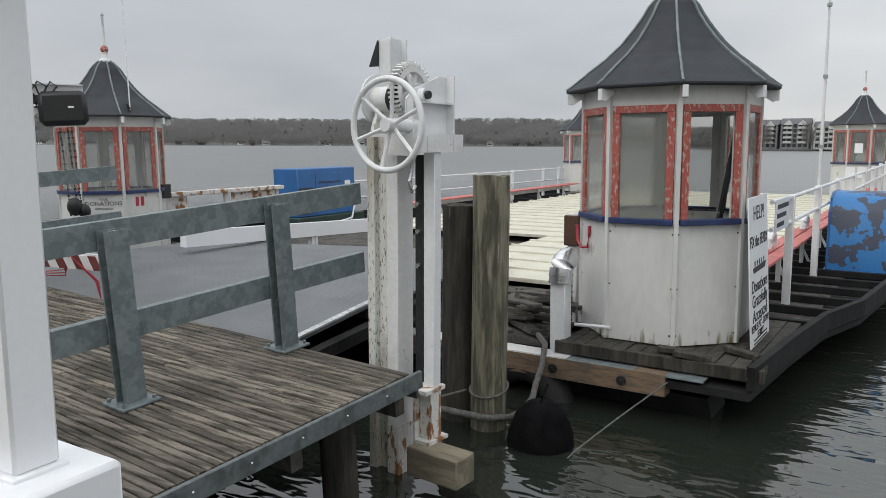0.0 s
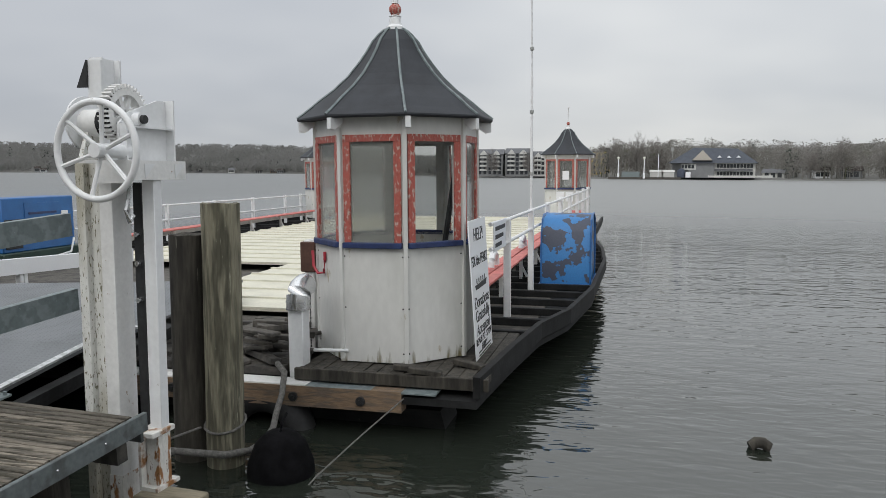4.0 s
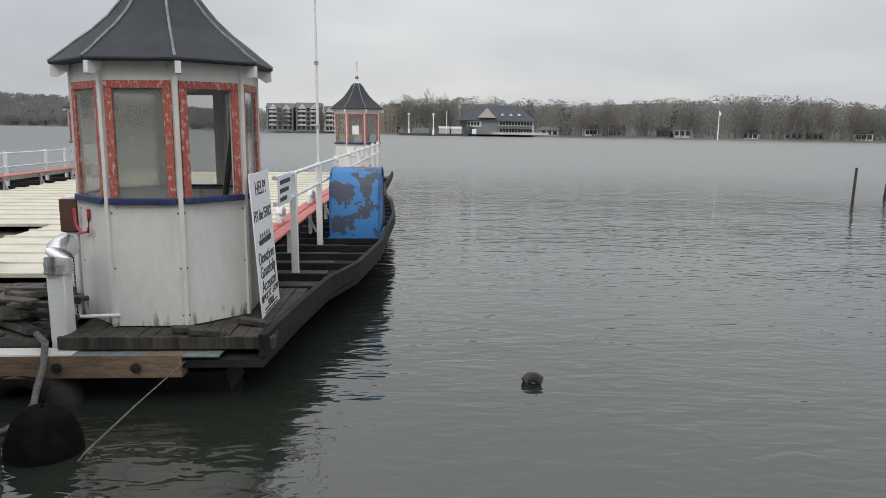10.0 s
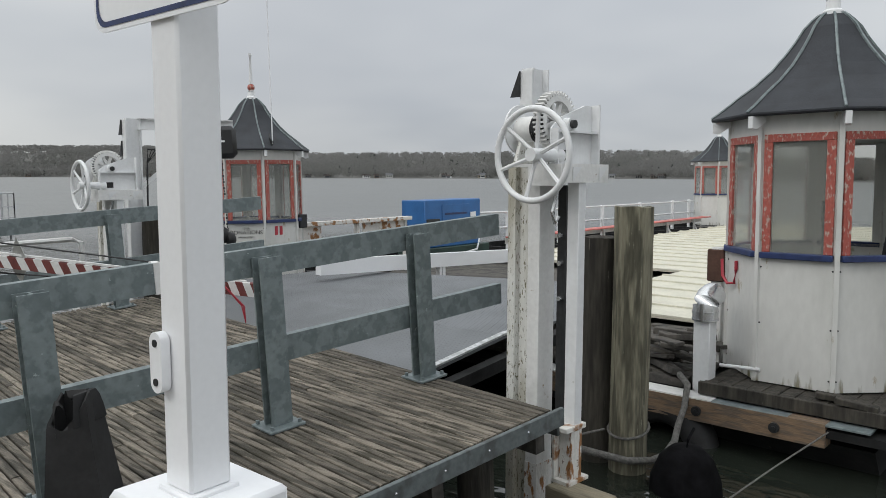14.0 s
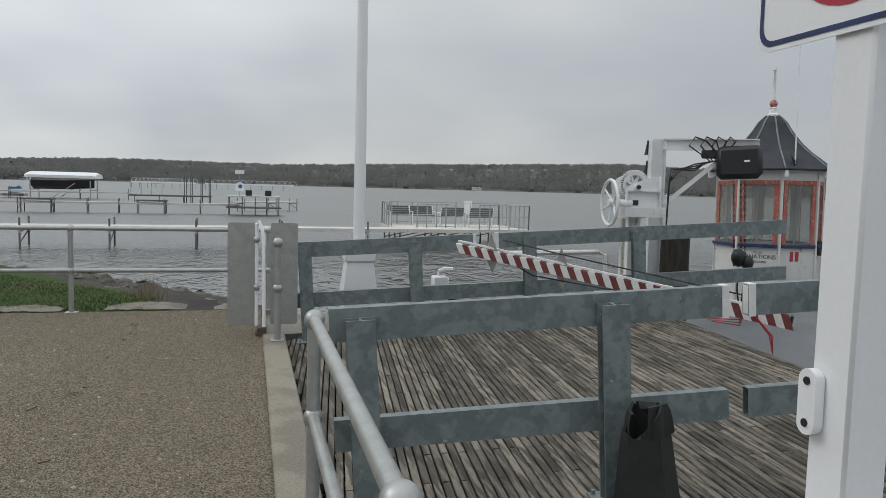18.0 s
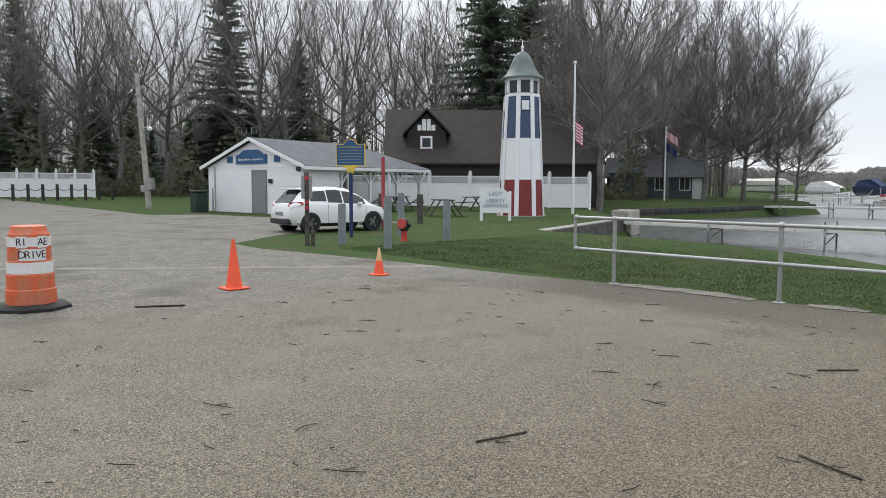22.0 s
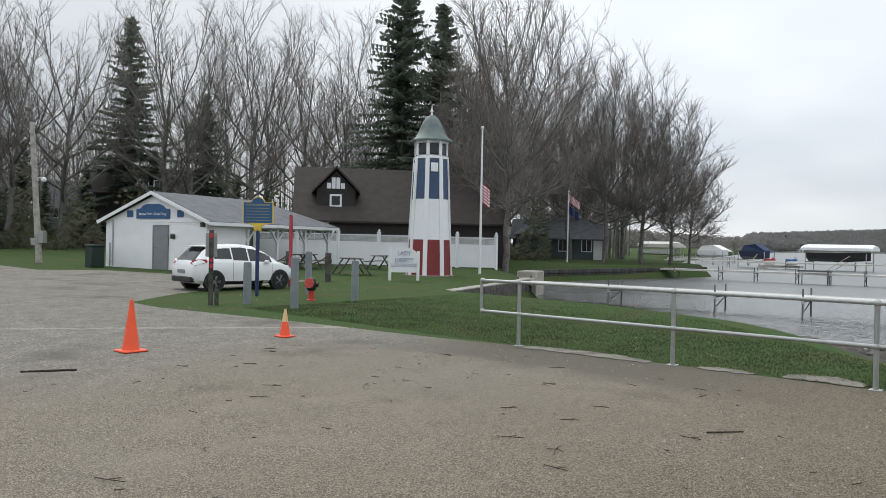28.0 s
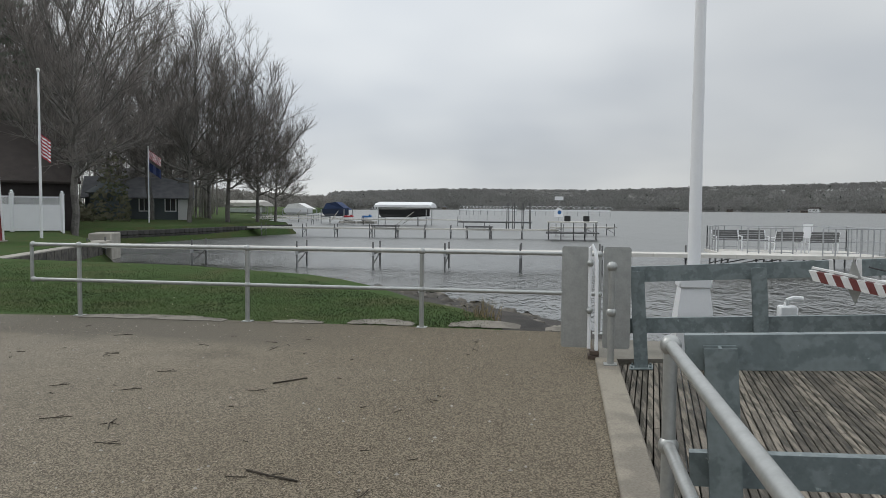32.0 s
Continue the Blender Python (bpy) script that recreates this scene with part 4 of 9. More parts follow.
inner = [bm.verts.new((v.co.x * 0.86, v.co.y * 0.86, v.co.z - 0.004)) for v in rows[-1]]
floor_ = [bm.verts.new((v.co.x * 0.8, v.co.y * 0.8, 0.3)) for v in rows[-1]]
rows += [inner, floor_]
for a, b in zip(rows, rows[1:]):
    skin(bm, a, b)
bm.faces.new(floor_)
part("body", bm, RUBBER, stump)
for a, h, w in ((0.4, 0.62, 0.10), (2.6, 0.60, 0.085), (4.5, 0.57, 0.075)):
    bm = B()
    for i in range(6):
        u, t = i / 5, a + 0.5 * (i / 5 - 0.5)
        k = 0.10 - 0.05 * u * u
        p = Vector((k * math.cos(a), k * math.sin(a), h - 0.14 + 0.15 * math.sin(u * 2.2)))
        d = Vector((-math.sin(a), math.cos(a), 0)) * w * (1 - 0.55 * u)
        ra = [bm.verts.new(p - d), bm.verts.new(p + d), bm.verts.new(p + d * 0.9 + Vector((0, 0, -0.008))), bm.verts.new(p - d * 0.9 + Vector((0, 0, -0.008)))]
        if i:
            skin(bm, last, ra)
        last = ra
    part("torn_flap", bm, RUBBER, stump, "torn curled black flap")

# white sign post
sp = thing("sign_post", "white vinyl post with a square base beside the deck", "post", pose(-2.63, 0.975, 0))
bm = B()
box(bm, -0.072, 0.072, -0.072, 0.072, 0.70, 3.25, 0.01)
part("shaft", bm, WHITE_CLEAN, sp)
bm = B()
box(bm, -0.20, 0.20, -0.20, 0.20, -1.2, 0.69, 0.018)
box(bm, -0.09, 0.09, -0.09, 0.09, 0.68, 0.705, 0.006)
part("base_block", bm, WHITE_CLEAN, sp, "white square base block")
bm = B()
n = 20
pts = [(0.034 * math.cos(2 * math.pi * i / n) - 0.045, -0.076, 1.1 + (0.06 if math.sin(2 * math.pi * i / n) > 0 else -0.06) + 0.034 * math.sin(2 * math.pi * i / n)) for i in range(n)]
prism(bm, pts, (0, -0.03, 0))
cleat = part("junction_cap", bm, WHITE_CLEAN, sp, "white oval cover plate")
for z in (1.16, 1.04):
    bm = B()
    cyl(bm, (-0.045, -0.106, z), (-0.045, -0.11, z), 0.012, seg=10)
    part("screw", bm, DARK_METAL, cleat)
rs = thing("road_sign", "white sign with black border and red circle on a post", "sign", pose(-2.63, 0.89, 2.11))


def round_rect(w, h, r, y, k=5):
    pts = []
    for cx, cz, a0 in ((w - r, h - r, 0), (-w + r, h - r, 90), (-w + r, -h + r, 180), (w - r, -h + r, 270)):
        for i in range(k + 1):
            a = radians(a0 + 90 * i / k)
            pts.append((cx + r * math.cos(a), y, cz + h + r * math.sin(a)))
    return pts


bm = B()
prism(bm, round_rect(0.38, 0.46, 0.06, 0.0), (0, 0.004, 0))
part("plate", bm, WHITE_CLEAN, rs)
bm = B()
o, i_ = round_rect(0.365, 0.445, 0.055, -0.002), round_rect(0.349, 0.429, 0.05, -0.002)
ov = [bm.verts.new((p[0], p[1], p[2] + 0.015)) for p in o]
iv = [bm.verts.new((p[0], p[1], p[2] + 0.031)) for p in i_]
skin(bm, ov, iv)
part("border", bm, NAVY, rs, "dark border line")
bm = B()
prism(bm, [(0.27 * math.cos(2 * math.pi * i / 40), -0.003, 0.345 + 0.27 * math.sin(2 * math.pi * i / 40)) for i in range(40)], (0, 0.002, 0))
disc = part("red_disc", bm, SIGN_RED, rs)
bm = B()
cyl(bm, (0, -0.003, 0.10), (0, -0.012, 0.10), 0.012, seg=8)
part("bolt", bm, STEEL, disc)

# piles beside the landing
for x, y, r, z, mt, lab in ((-3.29, 5.42, 0.158, 1.42, PILE, "tall greenish treated timber pile with a hollow top"), (-3.63, 5.5, 0.163, 1.15, PILE_DARK, "dark weathered timber pile standing in the water")):
    bm = B()
    random.seed(int(x * -100))
    rows = []
    for k in range(9):
        zz = -2.4 + (z + 2.4) * k / 8
        rows.append([bm.verts.new((r * (1 + 0.03 * math.sin(3 * a + k) + random.uniform(-0.012, 0.012)) * math.cos(a), r * (1 + 0.03 * math.cos(2 * a + k)) * math.sin(a), zz + (random.uniform(-0.006, 0.006) if k == 8 else 0))) for a in [2 * math.pi * i / 20 for i in range(20)]])
    for a, b in zip(rows, rows[1:]):
        skin(bm, a, b)
    hollow = [bm.verts.new((v.co.x * 0.62, v.co.y * 0.62, z - 0.02)) for v in rows[-1]]
    deep = [bm.verts.new((v.co.x * 0.4, v.co.y * 0.4, z - 0.09)) for v in rows[-1]]
    skin(bm, rows[-1], hollow)
    skin(bm, hollow, deep)
    bm.faces.new(deep)
    solid("mooring_post", bm, mt, lab, "pile", pose(x, y, 0), "piles beside the landing")

# pipe handrails
def pipe_post(ob, x, y, z0, z1, r=0.03, lugs=(0.52,)):
    bm = B()
    cyl(bm, (x, y, z0 + 0.012), (x, y, z1), r, seg=12)
    p = part("post", bm, GALV_PIPE, ob)
    bm = B()
    ball(bm, (x, y, z1), r * 1.55, 12, 8)
    part("ball_fitting", bm, GALV_PIPE, p)
    for z in lugs:
        bm = B()
        ball(bm, (x, y, z0 + z), r * 1.5, 12, 8)
        part("ball_fitting", bm, GALV_PIPE, p)
    bm = B()
    box(bm, x - 0.07, x + 0.07, y - 0.07, y + 0.07, z0, z0 + 0.012, 0.003)
    part("base_plate", bm, GALV_PIPE, p)


hr = thing("pipe_handrail", "galvanised pipe handrail with ball fittings on the kerb", "handrail")
for x in (-4.66, -2.45, -0.2, 2.05):
    pipe_post(hr, x, -0.33, 0.035, 1.0, 0.034, (0.47,))
for z in (1.0, 0.505):
    bm = B()
    cyl(bm, (-4.66, -0.33, z), (2.05, -0.33, z), 0.03, seg=12)
    part("rail", bm, GALV_PIPE, hr)
lr = thing("pipe_railing", "galvanised two-rail pipe railing along the lawn's edge", "railing")
for y in (-8.03, -5.36, -2.80, -0.40):
    pipe_post(lr, -11.02, y, 0.0, 1.06, 0.032, (0.53,))
for z in (1.06, 0.53):
    bm = B()
    cyl(bm, (-11.02, -8.78, z), (-11.02, -0.40, z), 0.027, seg=12)
    part("rail", bm, GALV_PIPE, lr)
bm = B()
tube(bm, [(-11.02, -8.78, 1.06), (-11.02, -8.82, 1.03), (-11.02, -8.82, 0.56), (-11.02, -8.78, 0.53)], 0.027, 10)
for z in (1.06, 0.53):
    ball(bm, (-11.02, -8.80, z), 0.046, 10, 8)
part("end_loop", bm, GALV_PIPE, lr)
gp = thing("gate_post", "galvanised pipe gate post with ball fittings", "post")
pipe_post(gp, -8.87, -0.36, 0.03, 1.06, 0.036, (0.55,))
gt = thing("pipe_gate", "white pipe gate with two grey sheet panels", "gate", pose(-9.3, -0.52, 0))
bm = B()
tube(bm, [(0.03, 0.03, 0.1), (0.0, 0.02, 1.1), (-0.02, 0.0, 1.2), (-0.05, -0.03, 1.26), (-0.075, -0.05, 1.23), (-0.075, -0.05, 0.1)], 0.02, 8)
part("frame", bm, WHITE_CLEAN, gt)
for z in (0.53, 1.06):
    bm = B()
    ball(bm, (-0.04, -0.05, z), 0.04, 10, 7)
    part("hinge", bm, GALV_PIPE, gt)
for a, b in ((-0.36, -0.06), (0.10, 0.40)):
    bm = B()
    prism(bm, [(p[0] * 0 - 0.12, (a + b) / 2 + p[0], p[2] + 0.1) for p in round_rect((b - a) / 2, 0.57, 0.03, 0)], (0.006, 0, 0))
    part("sheet_panel", bm, GALV_PIPE, gt, "plain grey sheet panel")
bm = B()
for k in range(2):
    box(bm, -0.12, 0.06, -0.06 + 0.02 * k, 0.06, 0.0 + 0.05 * k, 0.045 + 0.05 * k, 0.004)
part("foot_block", bm, mat("brick", (0.10, 0.075, 0.06), 0.9, vary=0.15), gt, "dark blocks under the gate")

# white flag pole on its tapered plinth
fp = thing("flag_pole", "tall white flag pole on a tapered white plinth", "flag pole", pose(-10.35, 0.70, 0))
bm = B()
cyl(bm, (0, 0, 0.8), (0, 0, 9.0), 0.078, 0.045, 16)
part("pole", bm, WHITE_CLEAN, fp)
bm = B()
lathe(bm, [(0.36, -1.1), (0.30, 0.35), (0.235, 0.72)], 4, (0, 0, 0), math.pi / 4)
box(bm, -0.19, 0.19, -0.19, 0.19, 0.72, 0.86, 0.02)
part("plinth", bm, WHITE_CLEAN, fp)
# small white water tap beyond the far rail
tap = thing("white_standpipe", "white painted standpipe valve at the water's edge", "standpipe", pose(-9.75, 1.62, -0.06))
bm = B()
cyl(bm, (0, 0, -1.0), (0, 0, 0.62), 0.05, seg=10)
box(bm, -0.07, 0.07, -0.1, 0.1, 0.3, 0.66, 0.02)
part("body", bm, WHITE, tap)
bm = B()
tube(bm, [(0, -0.02, 0.64), (0, 0.0, 0.72), (0, 0.06, 0.74), (0, 0.16, 0.735)], 0.032, 8)
part("spout", bm, WHITE, tap)
bm = B()
lathe(bm, [(0.05, 0.22), (0.075, 0.36), (0.07, 0.36), (0.045, 0.24)], 12, (0, 0.16, 0))
part("bucket", bm, CHAR, tap, "small black bucket")
# white mooring pipe by the second winch
bm = B()
tube(bm, [(-10.2, 2.6, 0.84), (-10.0, 3.85, 0.88), (-9.98, 3.95, 0.84), (-9.98, 3.97, 0.4)], 0.032, 8)
box(bm, -10.08, -9.88, 3.85, 4.08, -1.2, 0.42, 0.01)
solid("white_pipe_arm", bm, WHITE_WORN, "white pipe arm on a bracket beside the winch", "pipe")
bm = B()
cyl(bm, (-9.75, 4.85, -2.2), (-9.75, 4.85, 1.22), 0.2, 0.19, 16)
solid("mooring_post", bm, PILE_DARK, "dark weathered timber pile standing in the water", "pile", None, "piles beside the landing")

bm = B()
prism(bm, [(x, y, -1.0) for x, y in ((-11.1, -0.5), (-9.26, -0.5), (-9.26, -0.26), (-9.76, -0.24), (-9.92, 0.5), (-11.1, 0.5))], (0, 0, 0.915))
solid("concrete_apron", bm, mat("damp_concrete", (0.21, 0.195, 0.165), 0.9, vary=0.15, scale=3, bscale=60, bump=0.25), "concrete slab beside the landing behind the gate", "slab", kind="structure")


# ---- the ferry ----
FM = pose(-2.319, 7.573, 0, 0.40, -0.63, -3.32)
ferry = thing("ferry", "old cable ferry with black hull and cream deck", "ferry", FM)
SIDE = [(1.13, -1.25), (1.24, 0.05), (1.38, 1.3), (1.65, 2.3), (1.85, 4.2), (1.9, 8.0), (1.75, 10.3), (1.5, 12.2), (1.3, 15.5), (1.25, 22.0)]
OUT = SIDE + [(-9.8 - x, y) for x, y in SIDE[::-1]]
bm = B()
prism(bm, [(x, y, -0.40) for x, y in OUT], (0, 0, -0.07))
part("overhang", bm, BLACK_HULL, ferry, "black overhanging deck edge")
bm = B()
prism(bm, [(-9.6, y, z) for y, z in ((0.6, -0.47), (22.0, -0.47), (22.0, -1.35), (3.0, -1.35))], (9.4, 0, 0))
part("hull", bm, BLACK_HULL, ferry, "black scow hull set in under the deck")
for k in (1, -1):
    for a, b in zip(SIDE, SIDE[1:]):
        pa, pb = (a, b) if k == 1 else ((-9.8 - a[0], a[1]), (-9.8 - b[0], b[1]))
        bm = B()
        bar(bm, (pa[0], pa[1], -0.27), (pb[0], pb[1], -0.27), 0.07, 0.2)
        part("gunwale", bm, BLACK_HULL, ferry)
bm = B()
box(bm, -11.0, 1.2, 0.9, 22.0, -0.398, -0.37)
part("bottom_deck", bm, OLD_WOOD, ferry)
for side in (0, 1):
    for i in range(26):
        y = 0.45 + 0.76 * i
        x1 = next((xa + (xb - xa) * (y - ya) / (yb - ya) for (xa, ya), (xb, yb) in zip(SIDE, SIDE[1:]) if ya <= y <= yb), 1.25)
        bm = B()
        if side == 0:
            box(bm, 0.15, x1 - 0.03, y, y + 0.09, -0.37, -0.27, 0.006)
        else:
            box(bm, -9.8 - x1 + 0.03, -9.95, y, y + 0.09, -0.37, -0.27, 0.006)
        part("deck_rib", bm, BLACK_HULL, ferry)
# cream deck sheets, each lapping the next
sheets = []
for x in (-4.4, -9.25):
    bm = B()
    box(bm, x, 0.12, 0.0, 0.80, 0.0, 0.02)
    box(bm, x, 0.12, 0.0, 0.05, 0.02, 0.06, 0.006)
    sheets.append(mesh("deck_sheet", bm, CREAM))
for i in range(26):
    shared("deck_sheet", sheets[i > 5], ferry, pose(0, 1.55 + 0.78 * i, -0.235, 0.8))
random.seed(5)
for i in range(15):
    bm = B()
    box(bm, -2.3 + random.uniform(-0.25, 0.0), -0.95 + random.uniform(-0.1, 0.1), -1.05 + 0.165 * i, -1.05 + 0.165 * i + 0.15, -0.34, -0.27 + random.uniform(0, 0.02), 0.008)
    part("near_plank", bm, OLD_WOOD, ferry, "rotting grey deck plank")
for i in range(10):
    bm = B()
    box(bm, -9.6, -2.32, -0.95 + 0.25 * i, -0.95 + 0.25 * i + 0.23, -0.36, -0.30, 0.008)
    part("near_plank", bm, OLD_WOOD, ferry)
# steel boarding flap lying on the ferry's end
flap = thing("boarding_ramp", "grey steel tread-plate ramp laid between ferry and deck", "ramp", FM)
RZ = lambda y: -0.10 + 0.20 * min(1.0, (y + 3.4) / 1.5)
bm = B()
prism(bm, [(-2.42, -3.4, -0.13), (-2.42, -1.9, 0.07), (-8.3, -1.9, 0.07), (-8.3, -3.4, -0.13)], (0, 0, 0.03))
part("plate", bm, RAMP, flap)
bm = B()
prism(bm, [(-2.42, -1.897, 0.07), (-2.42, -1.2, 0.07), (-3.1, 2.1, 0.07), (-8.3, 0.5, 0.07), (-8.3, -1.897, 0.07)], (0, 0, 0.03))
part("plate", bm, RAMP, flap)
# raised studs of the tread plate
V, F = [], []
for i in range(105):
    for k in range(118):
        x, y = -2.46 - 0.05 * k - 0.025 * (i % 2), -3.38 + 0.052 * i
        if y > 2.06 - 0.31 * (-3.1 - x) or y > -1.2 + 4.1 * (-2.46 - x):
            continue
        q, z = len(V), RZ(y)
        V += [(x - 0.017, y, z), (x, y - 0.008, z), (x + 0.017, y, z), (x, y + 0.008, z), (x, y, z + 0.004)]
        F += [(q, q + 1, q + 4), (q + 1, q + 2, q + 4), (q + 2, q + 3, q + 4), (q + 3, q, q + 4)]
me = bpy.data.meshes.new("tread_studs")
me.from_pydata(V, [], F)
me.materials.append(RAMP)
ob = new("tread_studs", me)
ob.parent = flap
for x in (-2.43, -8.31):
    bm = B()
    bar(bm, (x, -3.4, -0.075), (x, -1.9, 0.125), 0.07, 0.02)
    bar(bm, (x, -1.9, 0.125), (x, -1.2, 0.125), 0.07, 0.02)
    part("edge_strip", bm, EDGE_BRIGHT, flap, "bright worn edge strip")
bm = B()
bar(bm, (-2.30, -3.3, -0.24), (-2.30, -0.8, 0.02), 0.12, 0.12)
part("side_beam", bm, BLACK_HULL, flap)

bm = B()
bar(bm, (-2.6, -1.2, -0.47), (0.42, -1.2, -0.45), 0.16, 0.2)
beam = solid("fender_beam", bm, TIMBER, "brown timber fender beam bolted across the ferry's end", "beam", FM)
for x in (-2.0, -0.67, 0.02):
    bm = B()
    cyl(bm, (x, -1.28, -0.46), (x, -1.305, -0.46), 0.045, seg=12)
    cyl(bm, (x, -1.305, -0.46), (x, -1.32, -0.46), 0.02, seg=8)
    part("bolt", bm, DARK_METAL, beam, "rusty bolt and washer")
bm = B()
box(bm, -2.6, -0.55, -1.27, -1.05, -0.365, -0.345, 0.003)
part("white_cap", bm, WHITE_WORN, beam, "white painted capping")
bm = B()
box(bm, -0.6, 0.75, -1.27, -1.02, -0.372, -0.352, 0.003)
part("steel_strap", bm, GALV, beam)
bm = B()
prism(bm, [(-2.6, -1.1, -0.56), (0.75, -1.1, -0.56), (0.75, -0.4, -1.5), (-2.6, -0.4, -1.5)], (0, 0.5, 0))
part("bow_plate", bm, BLACK_HULL, ferry)
plat = thing("turret_platform", "dark rotting timber platform under the near turret", "platform", FM)
random.seed(3)
for i in range(14):
    bm = B()
    x = -0.70 + 0.136 * i
    box(bm, x, x + 0.129, -1.10, 0.9, -0.30, -0.225 + random.uniform(-0.005, 0.005), 0.005)
    part("plank", bm, PILE_DARK, plat)
bm = B()
box(bm, -0.72, 1.22, -1.15, -1.102, -0.335, -0.218, 0.006)
part("edge_beam", bm, PILE_DARK, plat, "black rotting edge beam")
for x, y, a in ((0.42, -1.0, 20), (0.95, -0.75, -15), (0.6, -1.1, 5)):
    bm = B()
    box(bm, -0.16, 0.16, -0.05, 0.05, 0, 0.05, 0.006)
    ob = part("loose_board", bm, PILE_DARK, plat)
    ob.matrix_basis = pose(x, y, -0.212, 0, 6, a)


# the bell roof, from the eave to the finial: radius, height
BELL = [(0.945, 0.075), (0.83, 0.17), (0.65, 0.305), (0.505, 0.44), (0.39, 0.58), (0.305, 0.70), (0.24, 0.81), (0.175, 0.88), (0.125, 0.925), (0.06, 0.945)]


def turret(label, a, b, spin=0.0, open_side=-9):
    """An eight-sided ticket turret with a bell roof."""
    R, ZB, ZS, ZT, ZE = 0.868, -0.21, 0.975, 2.0, 2.24
    ob = thing("ferry_turret", label, "turret", FM @ pose(a, b, 0, 0, 0, spin), "four corner turrets of the ferry")
    ap, half = R * math.cos(radians(22.5)), R * math.sin(radians(22.5))
    for k in range(8):
        rot = Matrix.Rotation(radians(45 * k), 4, "Z")

        def put(name, bm, material, parent, lab=""):
            bm.transform(rot)
            return part(name, bm, material, parent, lab)

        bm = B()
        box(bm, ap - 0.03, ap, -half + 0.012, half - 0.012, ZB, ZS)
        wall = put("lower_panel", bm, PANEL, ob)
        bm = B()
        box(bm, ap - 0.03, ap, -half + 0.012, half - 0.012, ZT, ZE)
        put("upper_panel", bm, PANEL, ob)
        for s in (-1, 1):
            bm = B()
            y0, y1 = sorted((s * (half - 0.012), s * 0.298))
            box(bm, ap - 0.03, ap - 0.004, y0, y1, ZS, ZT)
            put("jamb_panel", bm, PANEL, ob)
        # red window frame with navy sill and glass
        bm = B()
        for s in (-1, 1):
            y0, y1 = sorted((s * 0.298, s * 0.224))
            box(bm, ap - 0.008, ap + 0.016, y0, y1, ZS + 0.02, ZT - 0.02, 0.004)
        box(bm, ap - 0.008, ap + 0.016, -0.298, 0.298, ZT - 0.02, ZT + 0.05, 0.004)
        win = put("window_frame", bm, RED_WORN, ob, "peeling red window frame")
        bm = B()
        for s in (-1, 1):
            y0, y1 = sorted((s * 0.298, s * 0.228))
            box(bm, ap - 0.034, ap - 0.0085, y0, y1, ZS + 0.02, ZT - 0.02)
        box(bm, ap - 0.034, ap - 0.0085, -0.298, 0.298, ZT - 0.02, ZT - 0.002)
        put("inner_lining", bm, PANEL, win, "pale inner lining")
        bm = B()
        box(bm, ap - 0.014, ap - 0.009, -0.224, 0.224, ZS + 0.02, ZT - 0.02)
        if k == open_side:
            bm.free()
        else:
            pane = put("pane", bm, CLOUDED if k == open_side - 1 else GLASS, win)
            pane.visible_shadow = False
        for sy in (-0.18, 0.18):
            for z in (ZB + 0.1, ZB + 0.55, ZS - 0.12):
                bm = B()
                cyl(bm, (ap, sy * 1.68, z), (ap + 0.004, sy * 1.68, z), 0.009, seg=6)
                put("screw", bm, DARK_METAL, wall)
        bm = B()
        box(bm, ap - 0.03, ap + 0.055, -0.305, 0.305, ZS - 0.035, ZS + 0.02, 0.006)
        put("sill", bm, NAVY, win, "navy blue window sill")
        bm = B()
        bar(bm, (R * math.cos(radians(22.5)) - 0.002, R * math.sin(radians(22.5)), ZB), (R * math.cos(radians(22.5)) - 0.002, R * math.sin(radians(22.5)), ZE), 0.04, 0.045, (math.cos(radians(22.5)), math.sin(radians(22.5)), 0))
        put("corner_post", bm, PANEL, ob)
        bm = B()
        c, s = math.cos(radians(22.5)), math.sin(radians(22.5))
        prism(bm, [(R * c, R * s, ZE - 0.075), ((R + 0.11) * c, (R + 0.11) * s, ZE - 0.145), ((R + 0.165) * c, (R + 0.165) * s, ZE - 0.135), ((R + 0.165) * c, (R + 0.165) * s, ZE - 0.03), (R * c, R * s, ZE - 0.03)], (-0.05 * s, 0.05 * c, 0))
        put("eave_bracket", bm, WHITE, ob)
    bm = B()
    lathe(bm, [(0.8, ZE - 0.02), (1.035, ZE - 0.03), (1.05, ZE - 0.015), (1.05, ZE)] + [(r, ZE + z) for r, z in BELL], 8, (0, 0, 0), radians(22.5))
    me = mesh("roof", bm, ROOF_FELT, False)
    roof = new("roof", me)
    roof.parent = ob
    tagged(roof, "dark felt bell roof")
    for k in range(8):
        bm = B()
        t = radians(22.5 + 45 * k)
        tube(bm, [(r * math.cos(t), r * math.sin(t), ZE + z + 0.006) for r, z in [(1.05, 0.0)] + BELL], 0.014, 5)
        part("roof_seam", bm, GALV, roof)
    bm = B()
    lathe(bm, [(0.10, ZE + 0.92), (0.095, ZE + 0.965), (0.068, ZE + 0.985), (0.058, ZE + 1.065), (0.066, ZE + 1.075), (0.04, ZE + 1.09)], 14)
    fin = part("finial", bm, WHITE, ob, "white turned finial")
    bm = B()
    ball(bm, (0, 0, ZE + 1.145), 0.066, 14, 10)
    part("finial_ball", bm, RED_WORN, fin, "red painted ball")
    bm = B()
    lathe(bm, [(0.038, ZE + 1.205), (0.028, ZE + 1.32), (0.02, ZE + 1.70), (0.035, ZE + 1.72), (0.03, ZE + 1.76)], 10)
    part("spire", bm, WHITE, fin)
    bm = B()
